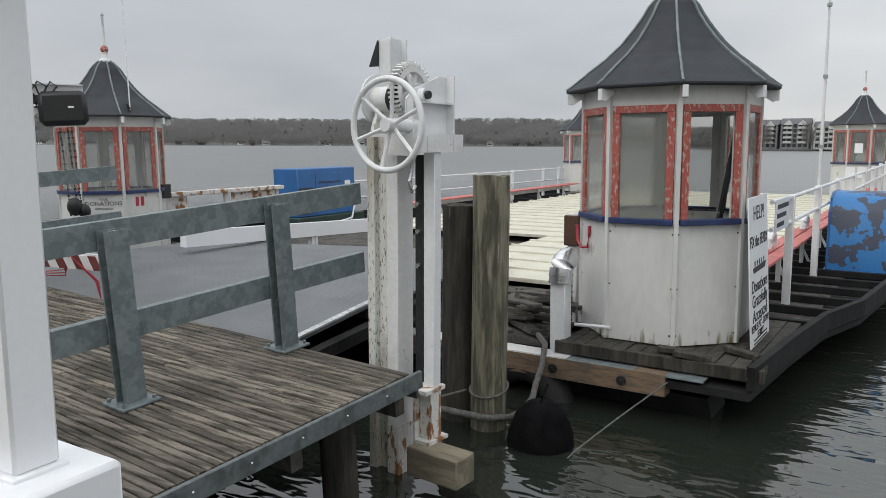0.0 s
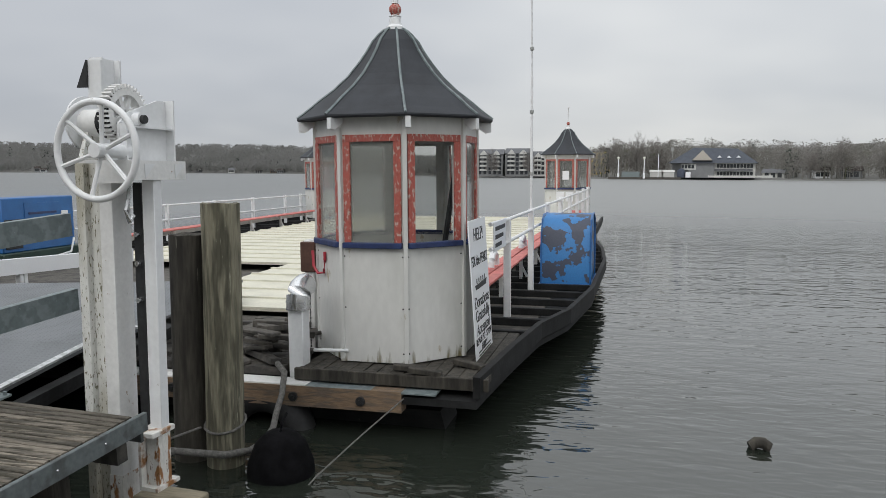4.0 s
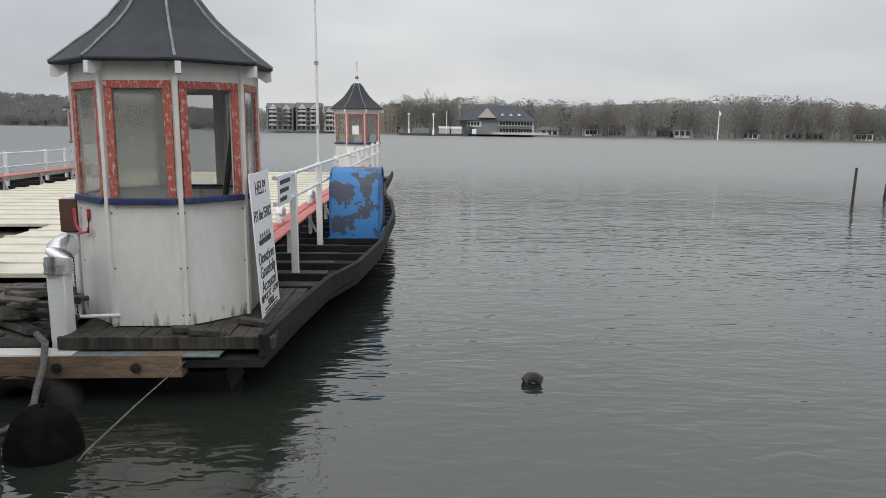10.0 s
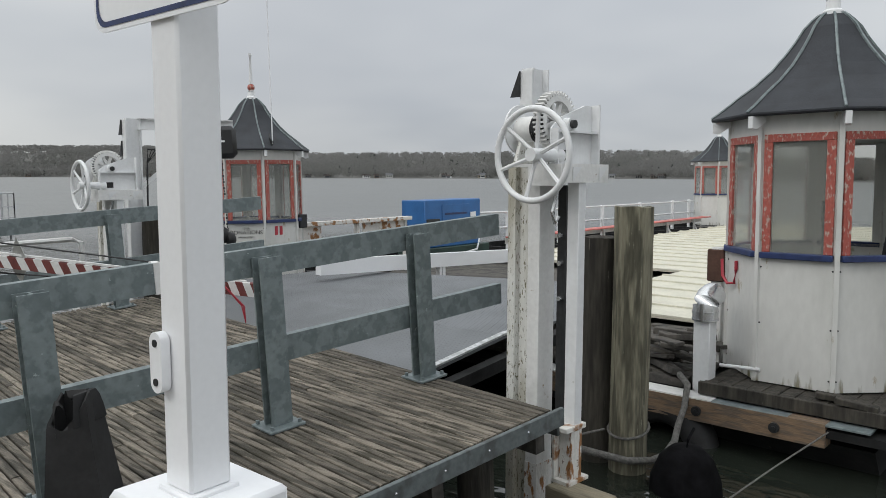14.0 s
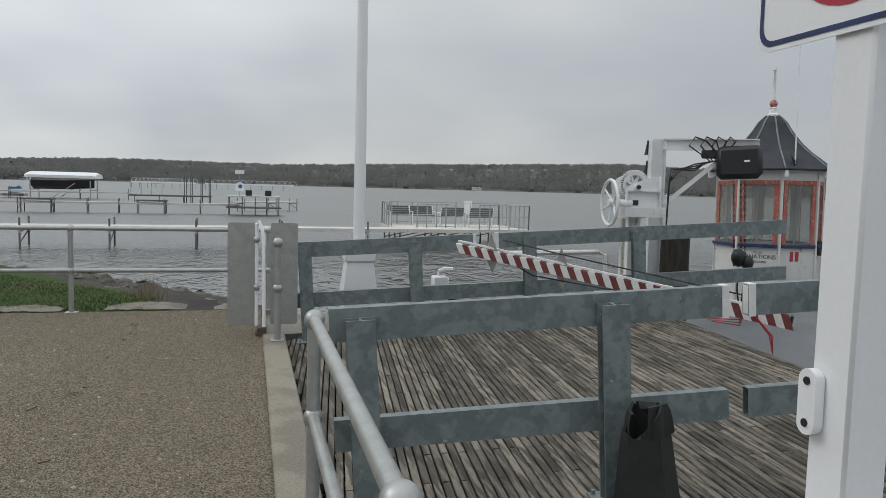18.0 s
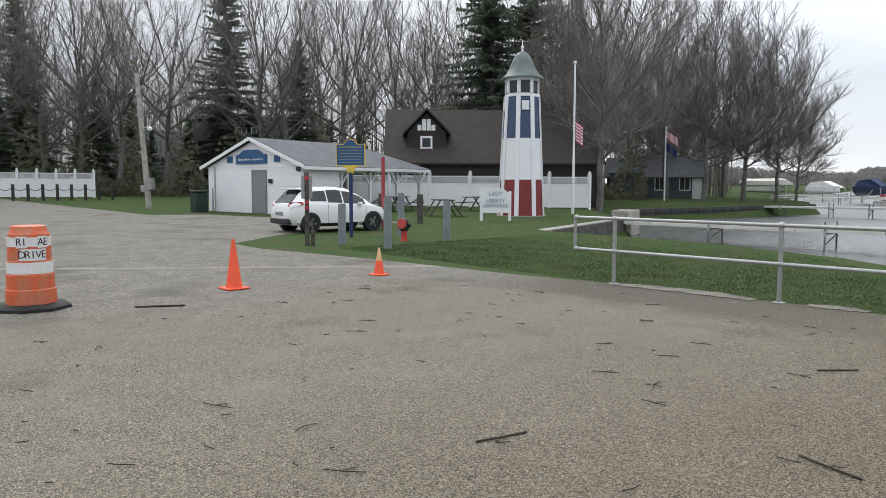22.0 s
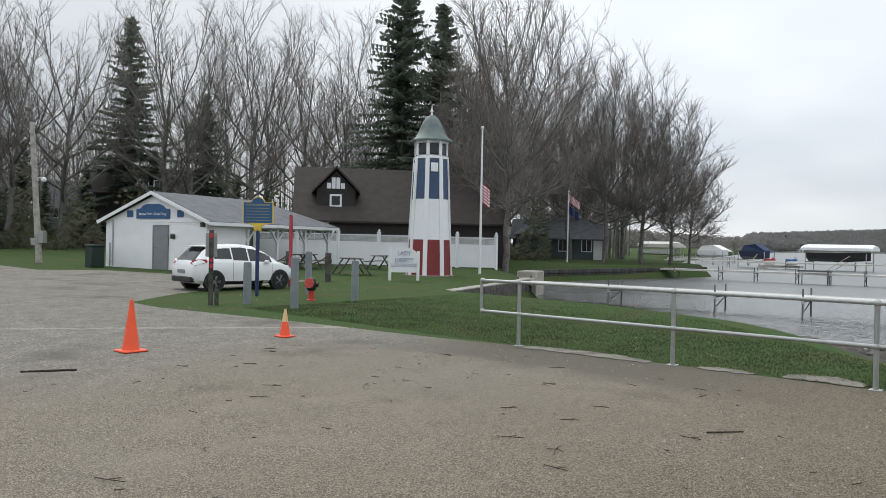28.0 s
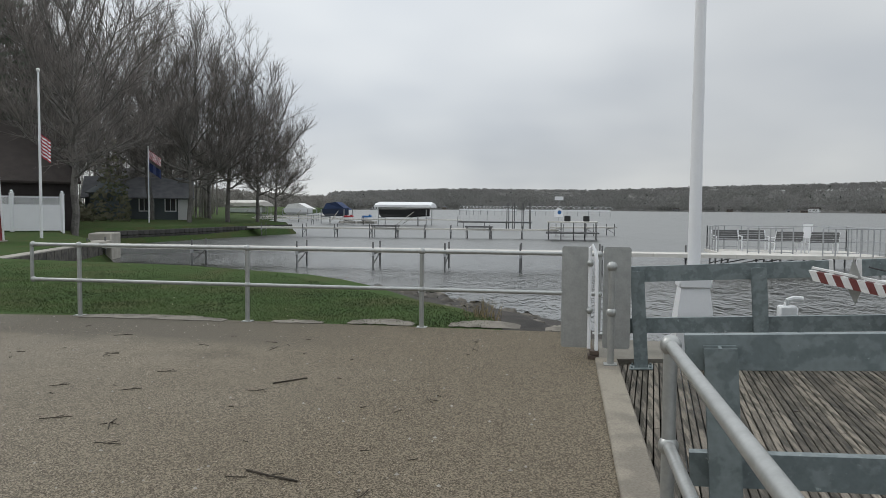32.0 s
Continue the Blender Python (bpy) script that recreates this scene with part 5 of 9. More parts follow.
    lathe(bm, [(0.82, ZB - 0.02), (0.82, ZB + 0.0)], 8, (0, 0, 0), radians(22.5))
    part("turret_floor", bm, OLD_WOOD, ob)
    bm = B()
    lathe(bm, [(0.80, ZE - 0.06), (0.80, ZE - 0.03)], 8, (0, 0, 0), radians(22.5))
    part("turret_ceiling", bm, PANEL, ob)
    return ob


t1 = turret("white octagonal turret with peeling red window frames", 0, 0, 0.0, 7)
t2 = turret("white octagonal turret lettered for donations", -9.8, 0)
t3 = turret("white octagonal turret with pink window frames, far end", 0, 20.83)
t4 = turret("white octagonal turret with red window frames, far end", -9.8, 20.83)
# what shows inside the near turret
lever = thing("control_lever", "dark steel control lever inside the near turret", "lever", FM)
bm = B()
tube(bm, [(-0.05, 0.15, -0.2), (-0.05, 0.15, 1.3), (-0.03, 0.05, 1.42)], 0.022, 8)
tube(bm, [(-0.05, 0.15, 1.1), (0.08, 0.15, 1.2), (0.1, 0.12, 1.42)], 0.016, 6)
part("lever_rod", bm, GALV, lever)
bm = B()
box(bm, -0.12, 0.02, 0.1, 0.24, -0.2, 0.9, 0.02)
part("column", bm, DARK_METAL, lever)
bm = B()
bar(bm, (0.35, 0.0, -0.2), (0.62, 0.25, 1.95), 0.05, 0.04)
bar(bm, (0.6, 0.3, -0.2), (0.66, 0.3, 1.95), 0.1, 0.1, (1, 0, 0))
solid("dark_strut", bm, DARK_METAL, "dark diagonal strut inside the near turret", "strut", FM)
# lettering on the second turret
for k, (txt, sz, dz) in enumerate((("YOUR", 0.05, 0.07), ("DONATIONS", 0.098, 0.0), ("APPRECIATED", 0.045, -0.085))):
    ob = writing("lettering", txt, sz, CHAR, t2, Matrix.Rotation(radians(-45), 4, "Z") @ pose(0.868 * math.cos(radians(22.5)) + 0.003, 0, 0.78 + dz, 90, 0, 90))
bm = B()
for y in (-0.1, 0.0):
    box(bm, 0.80, 0.812, y - 0.03, y + 0.03, 0.72, 0.88, 0.004)
ob = part("red_hook_plates", bm, SIGN_RED, t2, "pair of red plates")
bm = B()
box(bm, 0.5, 0.62, 0.55, 0.72, 0.8, 1.05, 0.01)
part("lamp_box", bm, DARK_METAL, t2)

# hook, post and stove pipe beside the near turret
bm = B()
tube(bm, [(-0.82, -0.42, 0.86), (-0.80, -0.45, 0.70), (-0.74, -0.48, 0.63), (-0.66, -0.51, 0.64), (-0.64, -0.52, 0.78), (-0.64, -0.52, 0.86)], 0.016, 6)
part("hook", bm, SIGN_RED, t1, "faded red steel hook")
hp = thing("brown_post", "short brown post with hanging chain beside the turret", "post", FM)
bm = B()
box(bm, -1.02, -0.90, -0.22, -0.10, -0.26, 0.95, 0.01)
part("post", bm, WHITE_WORN, hp)
bm = B()
box(bm, -1.05, -0.88, -0.25, -0.08, 0.6, 0.93, 0.01)
part("collar", bm, mat("rusty_brown", (0.10, 0.05, 0.035), 0.8, vary=0.2), hp, "rusty brown steel collar")
bm = B()
for k in range(26):
    z = 0.58 - 0.031 * k
    bar(bm, (-0.92, -0.30, z), (-0.92, -0.30, z - 0.026), 0.016 if k % 2 else 0.006, 0.016 if k % 2 == 0 else 0.006, (0, 1, 0))
part("chain", bm, DARK_METAL, hp, "dark hanging chain")
vent = thing("vent_pipe", "white square vent post with a bright metal elbow cap", "vent", FM)
bm = B()
box(bm, -0.83, -0.67, -1.03, -0.87, -0.36, 0.33, 0.008)
part("post", bm, WHITE, vent)
bm = B()
tube(bm, [(-0.75, -0.95, 0.33), (-0.75, -0.95, 0.42), (-0.75, -0.945, 0.46), (-0.75, -0.925, 0.50), (-0.75, -0.885, 0.53), (-0.75, -0.83, 0.545), (-0.75, -0.77, 0.55)], 0.118, 18)
part("elbow", bm, STEEL, vent, "bright galvanised elbow")
for z in (0.33, 0.40):
    bm = B()
    cyl(bm, (-0.75, -0.95, z), (-0.75, -0.95, z + 0.018), 0.124, seg=18)
    part("band", bm, STEEL, vent)
bm = B()
tube(bm, [(-0.66, -0.8, -0.12), (-0.28, -0.82, -0.1)], 0.018, 8)
part("side_pipe", bm, WHITE, vent)

# leaning sign beside the near turret
hs = thing("painted_sign", "white hand-painted board asking for ferry donations", "sign", FM @ pose(0.985, -0.17, -0.2, 0, 0, 90) @ pose(0, 0, 0, -3.5))
SW, SH = 0.84, 1.40
bm = B()
box(bm, -SW / 2, SW / 2, -0.012, 0.0, 0.0, SH, 0.003)
part("board", bm, WHITE_CLEAN, hs)
for txt, z, s in (("HELP!", 1.24, 0.19), ("FIX the FERRY", 0.98, 0.155), ("Donations", 0.56, 0.17), ("Gratefully", 0.42, 0.17), ("Accepted", 0.28, 0.17), ("BEMUS PT. - STOW", 0.17, 0.10), ("FERRY", 0.085, 0.10)):
    ob = writing("lettering", txt, s, CHAR, hs, pose(0, -0.0135, z, 90, 0, 0))
    ob.scale.x = min(1.0, 0.78 / (max(v.co.x for v in ob.data.vertices) - min(v.co.x for v in ob.data.vertices)))
bm = B()
prism(bm, [(-0.3, -0.0135, 0.74), (-0.26, -0.0135, 0.69), (0.24, -0.0135, 0.69), (0.3, -0.0135, 0.75)], (0, -0.001, 0))
for x in (-0.2, -0.1, 0.0, 0.1, 0.2):
    box(bm, x - 0.02, x + 0.02, -0.0145, -0.0135, 0.75, 0.80)
part("painted_boat", bm, CHAR, hs, "small black painted boat")
for z in (0.015, 0.05):
    bm = B()
    box(bm, -0.3, 0.3, -0.0145, -0.0135, z, z + 0.016)
    part("address_bar", bm, CHAR, hs)

# side rail with bench
def ferry_rail(label, sx, a, ys, top, mid, posts_z):
    ob = thing("ferry_railing", label, "railing", FM, "ferry railings")
    for y in ys:
        bm = B()
        box(bm, a - 0.045, a + 0.045, y - 0.045, y + 0.045, posts_z, top + 0.02, 0.006)
        part("post", bm, WHITE, ob)
    for z in (top, mid):
        bm = B()
        tube(bm, [(a, ys[0] - 1.2, z + 0.02)] + [(a, y, z - 0.004 * (y - ys[0])) for y in ys] + [(a, ys[-1] + 0.9, z - 0.05)], 0.026, 8)
        part("rail", bm, WHITE, ob)
    return ob


r1 = ferry_rail("white painted railing along the ferry's open side", 1, 0.85, (2.08, 4.40, 6.8, 9.3, 11.8, 14.3, 16.8, 19.2), 1.04, 0.74, -0.3)
r2 = ferry_rail("white painted railing along the far side of the ferry", -1, -10.6, (8.6, 11.1, 13.6, 16.1, 18.6, 20.0), 0.75, 0.32, -0.3)


def bench(label, a, y0, y1, z, seat):
    ob = thing("ferry_bench", label, "bench", FM, "benches along the ferry")
    for k in range(2):
        bm = B()
        box(bm, a - 0.2 + 0.2 * k, a - 0.02 + 0.2 * k, y0, y1, z, z + 0.035, 0.006)
        part("seat_board", bm, seat, ob)
    bm = B()
    box(bm, a - 0.215, a - 0.203, y0, y1, z - 0.16, z + 0.02, 0.003)
    part("apron", bm, WHITE_WORN, ob)
    y = y0 + 0.4
    while y < y1:
        bm = B()
        bar(bm, (a, y, -0.3), (a, y, z), 0.06, 0.06, (0, 1, 0))
        bar(bm, (a + 0.12, y, -0.28), (a - 0.1, y, z - 0.02), 0.04, 0.04, (0, 1, 0))
        part("leg", bm, WHITE_WORN, ob)
        y += 2.1
    return ob


bench("faded red bench boards beside the white railing", 0.48, 1.2, 19.5, 0.17, PINK)
bench("long white and red bench on the far side of the ferry", -9.7, 7.6, 19.6, 0.12, PINK)
beam = thing("white_beam", "broad white painted beam on short posts before the blue generator", "beam", FM)
bm = B()
bar(bm, (-7.15, -0.6, 0.325), (-7.15, 4.9, 0.075), 0.14, 0.25)
part("board", bm, WHITE_CLEAN, beam)
for y, z in ((2.2, 0.07), (4.6, -0.04)):
    for a in (-0.05, 0.04):
        bm = B()
        box(bm, -7.2, -7.1, y + a - 0.035, y + a + 0.035, -0.21, z + 0.02, 0.004)
        part("post", bm, WHITE, beam)
bm = B()
box(bm, -9.02, -8.98, 0.3, 3.4, 0.27, 0.30)
solid("red_trim_board", bm, SIGN_RED, "red painted trim board on the ferry bench", "trim", FM)
bm = B()
box(bm, -9.85, -9.65, 0.95, 3.95, 0.78, 0.86, 0.008)
box(bm, -9.82, -9.78, 0.95, 1.5, 0.3, 0.78)
box(bm, -9.82, -9.78, 2.6, 3.85, 0.45, 0.78)
for y in (0.97, 2.4, 3.8):
    box(bm, -9.83, -9.75, y, y + 0.08, -0.35, 0.78)
solid("white_counter", bm, RUST, "peeling white plank counter beside the lettered turret", "counter", FM)

gen = thing("blue_generator", "large blue sheet-steel generator cabinet on the ferry", "generator", FM)
bm = B()
box(bm, -11.0, -10.2, 4.9, 6.95, 0.02, 1.17, 0.02)
part("cabinet", bm, BLUE, gen)
bm = B()
box(bm, -10.2, -10.185, 5.5, 6.5, 0.62, 1.05, 0.004)
part("door", bm, BLUE, gen)
for z in (0.25, 0.40, 0.55, 0.8):
    bm = B()
    box(bm, -10.187, -10.175, 5.6, 6.4, z, z + 0.05, 0.003)
    part("louvre", bm, NAVY, gen, "dark louvre slot")
bm = B()
box(bm, -10.2, -10.17, 4.95, 5.4, 0.1, 0.72, 0.01)
part("dark_grille", bm, DARK_METAL, gen)
bm = B()
box(bm, -10.2, -10.18, 6.55, 6.75, 0.72, 0.84, 0.003)
part("label_plate", bm, WHITE_CLEAN, gen)
bm = B()
box(bm, -11.05, -10.1, 4.8, 7.2, -0.36, 0.02, 0.02)
part("skid", bm, mat("dark_green_paint", (0.02, 0.05, 0.04), 0.5, vary=0.2), gen, "dark green tank base")
bm = B()
tube(bm, [(-10.05, 4.9, -0.2), (-10.0, 5.6, -0.22), (-10.02, 6.6, -0.1), (-10.1, 6.8, 0.2)], 0.025, 8)
part("hose", bm, WHITE, gen)

tank = thing("blue_engine_box", "blue engine box with large patches of peeled paint", "box", FM)
bm = B()
prof = [(-0.28, 5.12), (0.62, 5.16), (0.82, 5.3), (0.90, 5.5), (0.90, 6.1), (0.80, 6.35), (0.5, 6.5), (-0.28, 6.5)]
prism(bm, [(0.93, y, z) for z, y in prof], (0.83, 0, 0))
me = mesh("shell", bm, BLUE_PEEL)
ob = new("shell", me)
ob.parent = tank
bm = B()
tube(bm, [(1.77, y - 0.003, z) for z, y in prof], 0.018, 6)
part("edge_bead", bm, BLUE, tank)
bm = B()
tube(bm, [(0.93, y - 0.003, z) for z, y in prof], 0.018, 6)
part("edge_bead", bm, BLUE, tank)
bm = B()
box(bm, 0.88, 1.82, 5.05, 6.55, -0.34, -0.27, 0.01)
part("base_frame", bm, BLUE, tank)

mast = thing("radio_mast", "slender white mast beside the ferry railing", "mast", FM)
bm = B()
cyl(bm, (0.84, 4.5, -0.2), (0.84, 4.5, 3.2), 0.024, 0.02, 8)
cyl(bm, (0.84, 4.5, 3.2), (0.80, 4.5, 8.5), 0.016, 0.008, 8)
part("pole", bm, WHITE, mast)
bm = B()
for z in (1.6, 2.6, 3.6):
    cyl(bm, (0.84, 4.5, z), (0.84, 4.5, z + 0.05), 0.034, seg=8)
part("joint", bm, GALV_PIPE, mast)
mast2 = thing("radio_mast", "thin white whip mast on the lettered turret", "mast", FM)
bm = B()
cyl(bm, (-8.95, -0.15, 2.25), (-9.02, -0.15, 7.0), 0.012, 0.006, 6)
part("whip", bm, WHITE_CLEAN, mast2)
bm = B()
for k in range(5):
    tube(bm, [(-8.95 + 0.06 * math.cos(k), -0.2 + 0.04 * k, 2.28), (-8.9, -0.25, 2.42), (-8.98, -0.2, 2.5)], 0.01, 5)
part("clamp", bm, DARK_METAL, mast2)
# life rings on the bench
for x, y in ((0.42, 3.4), (0.45, 6.2)):
    bm = B()
    tube(bm, [(x, y + 0.22 * math.cos(t), 0.24 + 0.2 * abs(math.sin(t))) for t in [math.pi * i / 10 for i in range(11)]], 0.05, 8)
    solid("hose_loop", bm, WHITE, "white bent hose arch by the bench", "hose", FM, "white hose arches")
for y in (1.35,):
    nb = thing("notice_board", "small white notice hung on the ferry railing", "sign", FM)
    bm = B()
    box(bm, 0.87, 0.885, 0.95, 1.75, 0.72, 1.08, 0.004)
    part("board", bm, WHITE_CLEAN, nb)
    bm = B()
    for k in range(3):
        box(bm, 0.885, 0.888, 1.02, 1.68 - 0.12 * k, 0.97 - 0.1 * k, 1.02 - 0.1 * k)
    part("text_bars", bm, CHAR, nb)
pn = thing("paper_notice", "white paper notices taped to the far turret", "notice", FM)
bm = B()
box(bm, -0.12, 0.12, 20.0, 20.005, 1.3, 1.62)
part("sheet", bm, WHITE_CLEAN, pn)
for x in (-0.2, 0.14):
    bm = B()
    box(bm, x - 0.14, x + 0.14, 20.0, 20.005, 0.5, 0.86)
    part("sheet", bm, WHITE_CLEAN, pn)

# debris on the ferry's end
dz = thing("debris_heap", "heap of broken dark timber on the ferry's end", "debris", FM)
random.seed(11)
for i in range(26):
    bm = B()
    L, W, H = random.uniform(0.2, 0.75), random.uniform(0.05, 0.13), random.uniform(0.03, 0.08)
    box(bm, -L / 2, L / 2, -W / 2, W / 2, -H / 2, H / 2, 0.006)
    ob = part("broken_board", bm, OLD_WOOD, dz)
    ob.matrix_basis = pose(random.uniform(-1.75, -0.98), random.uniform(-0.95, -0.1), -0.22 + 0.012 * i, random.uniform(-12, 12), random.uniform(-14, 14), random.uniform(-40, 40))
rope = thing("mooring_rope", "thick grey mooring rope slung from ferry to pile", "rope")
bm = B()
tube(bm, [(-3.75, 7.0, -0.15), (-3.45, 6.75, -0.22), (-3.18, 6.42, -0.27), (-3.15, 6.28, -0.45), (-3.15, 6.15, -0.58), (-3.1, 5.95, -0.67), (-3.08, 5.7, -0.71), (-3.09, 5.45, -0.69), (-3.2, 5.22, -0.65), (-3.5, 5.12, -0.61), (-3.95, 5.02, -0.57)], 0.03, 10)
part("strand", bm, ROPE, rope)
bm = B()
tube(bm, [(-3.29 + 0.168 * math.cos(t), 5.42 + 0.168 * math.sin(t), -0.44 + 0.05 * math.sin(t)) for t in [2 * math.pi * i / 18 for i in range(18)]], 0.012, 6, True)
tube(bm, [(-3.45, 5.3, -0.46), (-3.7, 5.0, -0.52)], 0.01, 6)
part("lashing", bm, ROPE, rope)
bm = B()
tube(bm, [(-1.95, 6.3, -0.42), (-2.2, 5.7, -0.60), (-2.4, 5.2, -0.76), (-2.55, 4.9, -0.95)], 0.007, 6)
solid("taut_line", bm, ROPE, "thin taut line running down into the water", "rope")
bm = B()
tube(bm, [(0.42 * math.cos(t), 0.1 * math.sin(t), 0.42 * math.sin(t)) for t in [2 * math.pi * i / 24 for i in range(24)]], 0.16, 10, True)
solid("tyre_fender", bm, RUBBER, "large black tyre hung as fender under the beam", "tyre", FM @ pose(-1.05, -1.22, -0.95))
fender = thing("rubber_fender", "black sagging rubber fender hung beside the timber pile", "fender", pose(-2.74, 5.3, -0.62, 6, 0, 20))
bm = B()
lathe(bm, [(0.04, 0.18), (0.13, 0.16), (0.21, 0.08), (0.27, -0.08), (0.29, -0.3), (0.2, -0.5)], 24)
part("drum", bm, WET_RUBBER, fender)
bm = B()
tube(bm, [(0.0, 0.0, 0.17), (0.01, 0.01, 0.24), (0.05, 0.1, 0.3)], 0.012, 6)
part("hanger", bm, WET_RUBBER, fender)
bm = B()
tube(bm, [(-0.15, 0, 0.02), (-0.06, 0.02, 0.08), (0.06, 0.0, 0.085), (0.16, -0.02, 0.03)], 0.075, 10)
bm.transform(Matrix.Diagonal((0.55, 0.7, 0.7, 1)))
solid("floating_block", bm, PILE_DARK, "dark waterlogged block floating in the lake", "block", pose(1.27, 6.7, WATER))


# ---- the lot: barrel, cones, bollards, car ----
drum = thing("traffic_barrel", "orange and white traffic barrel with stuck-on letters", "barrel", pose(-3.33, -11.55, rise(-11.5)) @ Matrix.Diagonal((1, 1, 1.06, 1)))
bm = B()
lathe(bm, [(0.47, 0.0), (0.47, 0.035), (0.43, 0.06), (0.33, 0.075), (0.3, 0.07)], 8, (0, 0, 0), 0.3)
part("rubber_base", bm, RUBBER, drum, "black rubber ring base")
prof = [(0.295, 0.06), (0.29, 0.24), (0.275, 0.25), (0.275, 0.42), (0.262, 0.43), (0.262, 0.58), (0.25, 0.59), (0.25, 0.77), (0.24, 0.78), (0.238, 0.90), (0.215, 0.92), (0.2, 0.99), (0.17, 1.0)]
bm = B()
lathe(bm, prof, 28)
body = part("barrel_body", bm, ORANGE, drum)
for z0, z1, r in ((0.435, 0.57, 0.2655), (0.755, 0.865, 0.2515)):
    bm = B()
    lathe(bm, [(r, z0), (r, z1)], 28)
    part("reflective_band", bm, WHITE_WORN, body, "scuffed white reflective band")
bm = B()
box(bm, -0.06, 0.06, -0.245, -0.2, 0.92, 0.985, 0.01)
part("handle_slot", bm, WHITE_WORN, body)
for txt, z in (("RI  AE", 0.81), ("DRIVE", 0.66)):
    for i, ch in enumerate(txt):
        if ch == " ":
            continue
        a = radians(90 + (i - (len(txt) - 1) / 2) * 14 - 5)
        bm = B()
        box(bm, -0.034, 0.034, -0.003, 0.0, -0.068, 0.068)
        bm.transform(Matrix.Translation((0.2535 * math.cos(a), 0.2535 * math.sin(a), z)) @ pose(0, 0, 0, 0, 0, 90 + math.degrees(a)))
        part("letter_tile", bm, WHITE_WORN, drum, "white stick-on tile")
        ob = writing("letter", ch, 0.125, CHAR, drum, Matrix.Translation((0.258 * math.cos(a), 0.258 * math.sin(a), z)) @ pose(0, 0, 0, 90, 0, 90 + math.degrees(a)))


def cone(x, y, h, w, lab, top=ORANGE_BRIGHT):
    ob = thing("traffic_cone", lab, "cone", pose(x, y, rise(y)), "traffic cones")
    bm = B()
    box(bm, -w / 2, w / 2, -w / 2, w / 2, 0, 0.03, 0.012)
    part("base", bm, ORANGE_BRIGHT, ob)
    bm = B()
    lathe(bm, [(w * 0.36, 0.03), (w * 0.33, 0.06), (w * 0.06, h), (w * 0.04, h)], 20)
    part("cone_body", bm, ORANGE_BRIGHT, ob)
    if top is not ORANGE_BRIGHT:
        bm = B()
        lathe(bm, [(w * 0.225, h * 0.46), (w * 0.066, h + 0.004), (w * 0.045, h + 0.004)], 20)
        part("faded_top", bm, top, ob, "sun-bleached pale top")


cone(-6.08, -11.46, 0.76, 0.36, "tall bright orange traffic cone on the lot")
cone(-8.78, -11.36, 0.48, 0.27, "short faded orange cone with pale top", mat("faded_orange", (0.75, 0.50, 0.25), 0.5, vary=0.1))


def bollard(x, y, h, lab, cap=None):
    ob = thing("grey_bollard", lab, "bollard", pose(x, y, rise(y) - 0.03), "grey bollards on the lawn")
    bm = B()
    lathe(bm, [(0.104, 0), (0.10, h - 0.04), (0.09, h), (0.035, h + 0.012)], 14)
    part("shaft", bm, POST_GREY, ob)
    return ob


bollard(-11.78, -16.76, 1.07, "round grey concrete bollard on the lawn")
bollard(-12.05, -15.23, 1.25, "round grey concrete bollard on the lawn")
bollard(-14.76, -16.03, 1.12, "round grey concrete bollard on the lawn")
bollard(-15.0, -18.3, 1.3, "round grey concrete bollard on the lawn")
bm = B()
cyl(bm, (-16.6, -21.2, 0.1), (-16.6, -21.2, 2.55), 0.062, seg=12)
solid("red_pole", bm, mat("dull_red", (0.36, 0.05, 0.06), 0.6, vary=0.15), "dull red painted pole behind the bollards", "pole")
ss = thing("back_of_sign", "grey back of a sign on a wooden post", "sign", pose(-10.91, -17.02, 0.05, 0, 0, 147))
bm = B()
box(bm, -0.055, 0.055, -0.05, 0.05, 0, 1.86, 0.008)
box(bm, 0.09, 0.19, -0.05, 0.05, 0, 0.42, 0.008)
part("post", bm, OLD_WOOD, ss)
bm = B()
prism(bm, [(p[0] * 0.36, p[1], p[2] * 0.5 + 1.2) for p in round_rect(0.38, 0.58, 0.05, 0.06)], (0, 0.006, 0))
part("plate", bm, GALV_PIPE, ss)
for z in (1.72, 1.12, 0.98):
    bm = B()
    cyl(bm, (0.0, -0.05, z), (0.0, -0.075, z), 0.06 if z > 1.5 else 0.05, seg=14)
    part("reflector", bm, SIGN_RED, ss, "round red reflector")
hy = thing("fire_hydrant", "red hydrant with a black bonnet on the lawn", "hydrant", pose(-13.83, -16.75, 0.06) @ Matrix.Diagonal((0.72, 0.72, 0.8, 1)))
bm = B()
lathe(bm, [(0.16, 0), (0.16, 0.04), (0.12, 0.06), (0.115, 0.36)], 14)
part("barrel", bm, mat("hydrant_red", (0.55, 0.05, 0.04), 0.5, vary=0.1), hy)
bm = B()
lathe(bm, [(0.16, 0.36), (0.19, 0.45), (0.19, 0.6), (0.15, 0.74), (0.05, 0.8)], 14)
for a in (0, 120, 240):
    t = radians(a)
    cyl(bm, (0, 0, 0.55), (0.27 * math.cos(t), 0.27 * math.sin(t), 0.55), 0.075, seg=10)
part("bonnet", bm, CHAR, hy, "black hydrant bonnet")
bm = B()
cyl(bm, (0.24, 0.16, 0.62), (0.3, 0.22, 0.62), 0.17, seg=18)
part("disc", bm, mat("hydrant_disc", (0.6, 0.08, 0.07), 0.5, vary=0.1), hy, "red steel disc")
hm = thing("historic_marker", "blue and yellow historic marker on a navy post", "marker", pose(-13.39, -18.6, 0.08, 0, 0, 128))
bm = B()
cyl(bm, (0, 0, 0), (0, 0, 1.9), 0.055, seg=12)
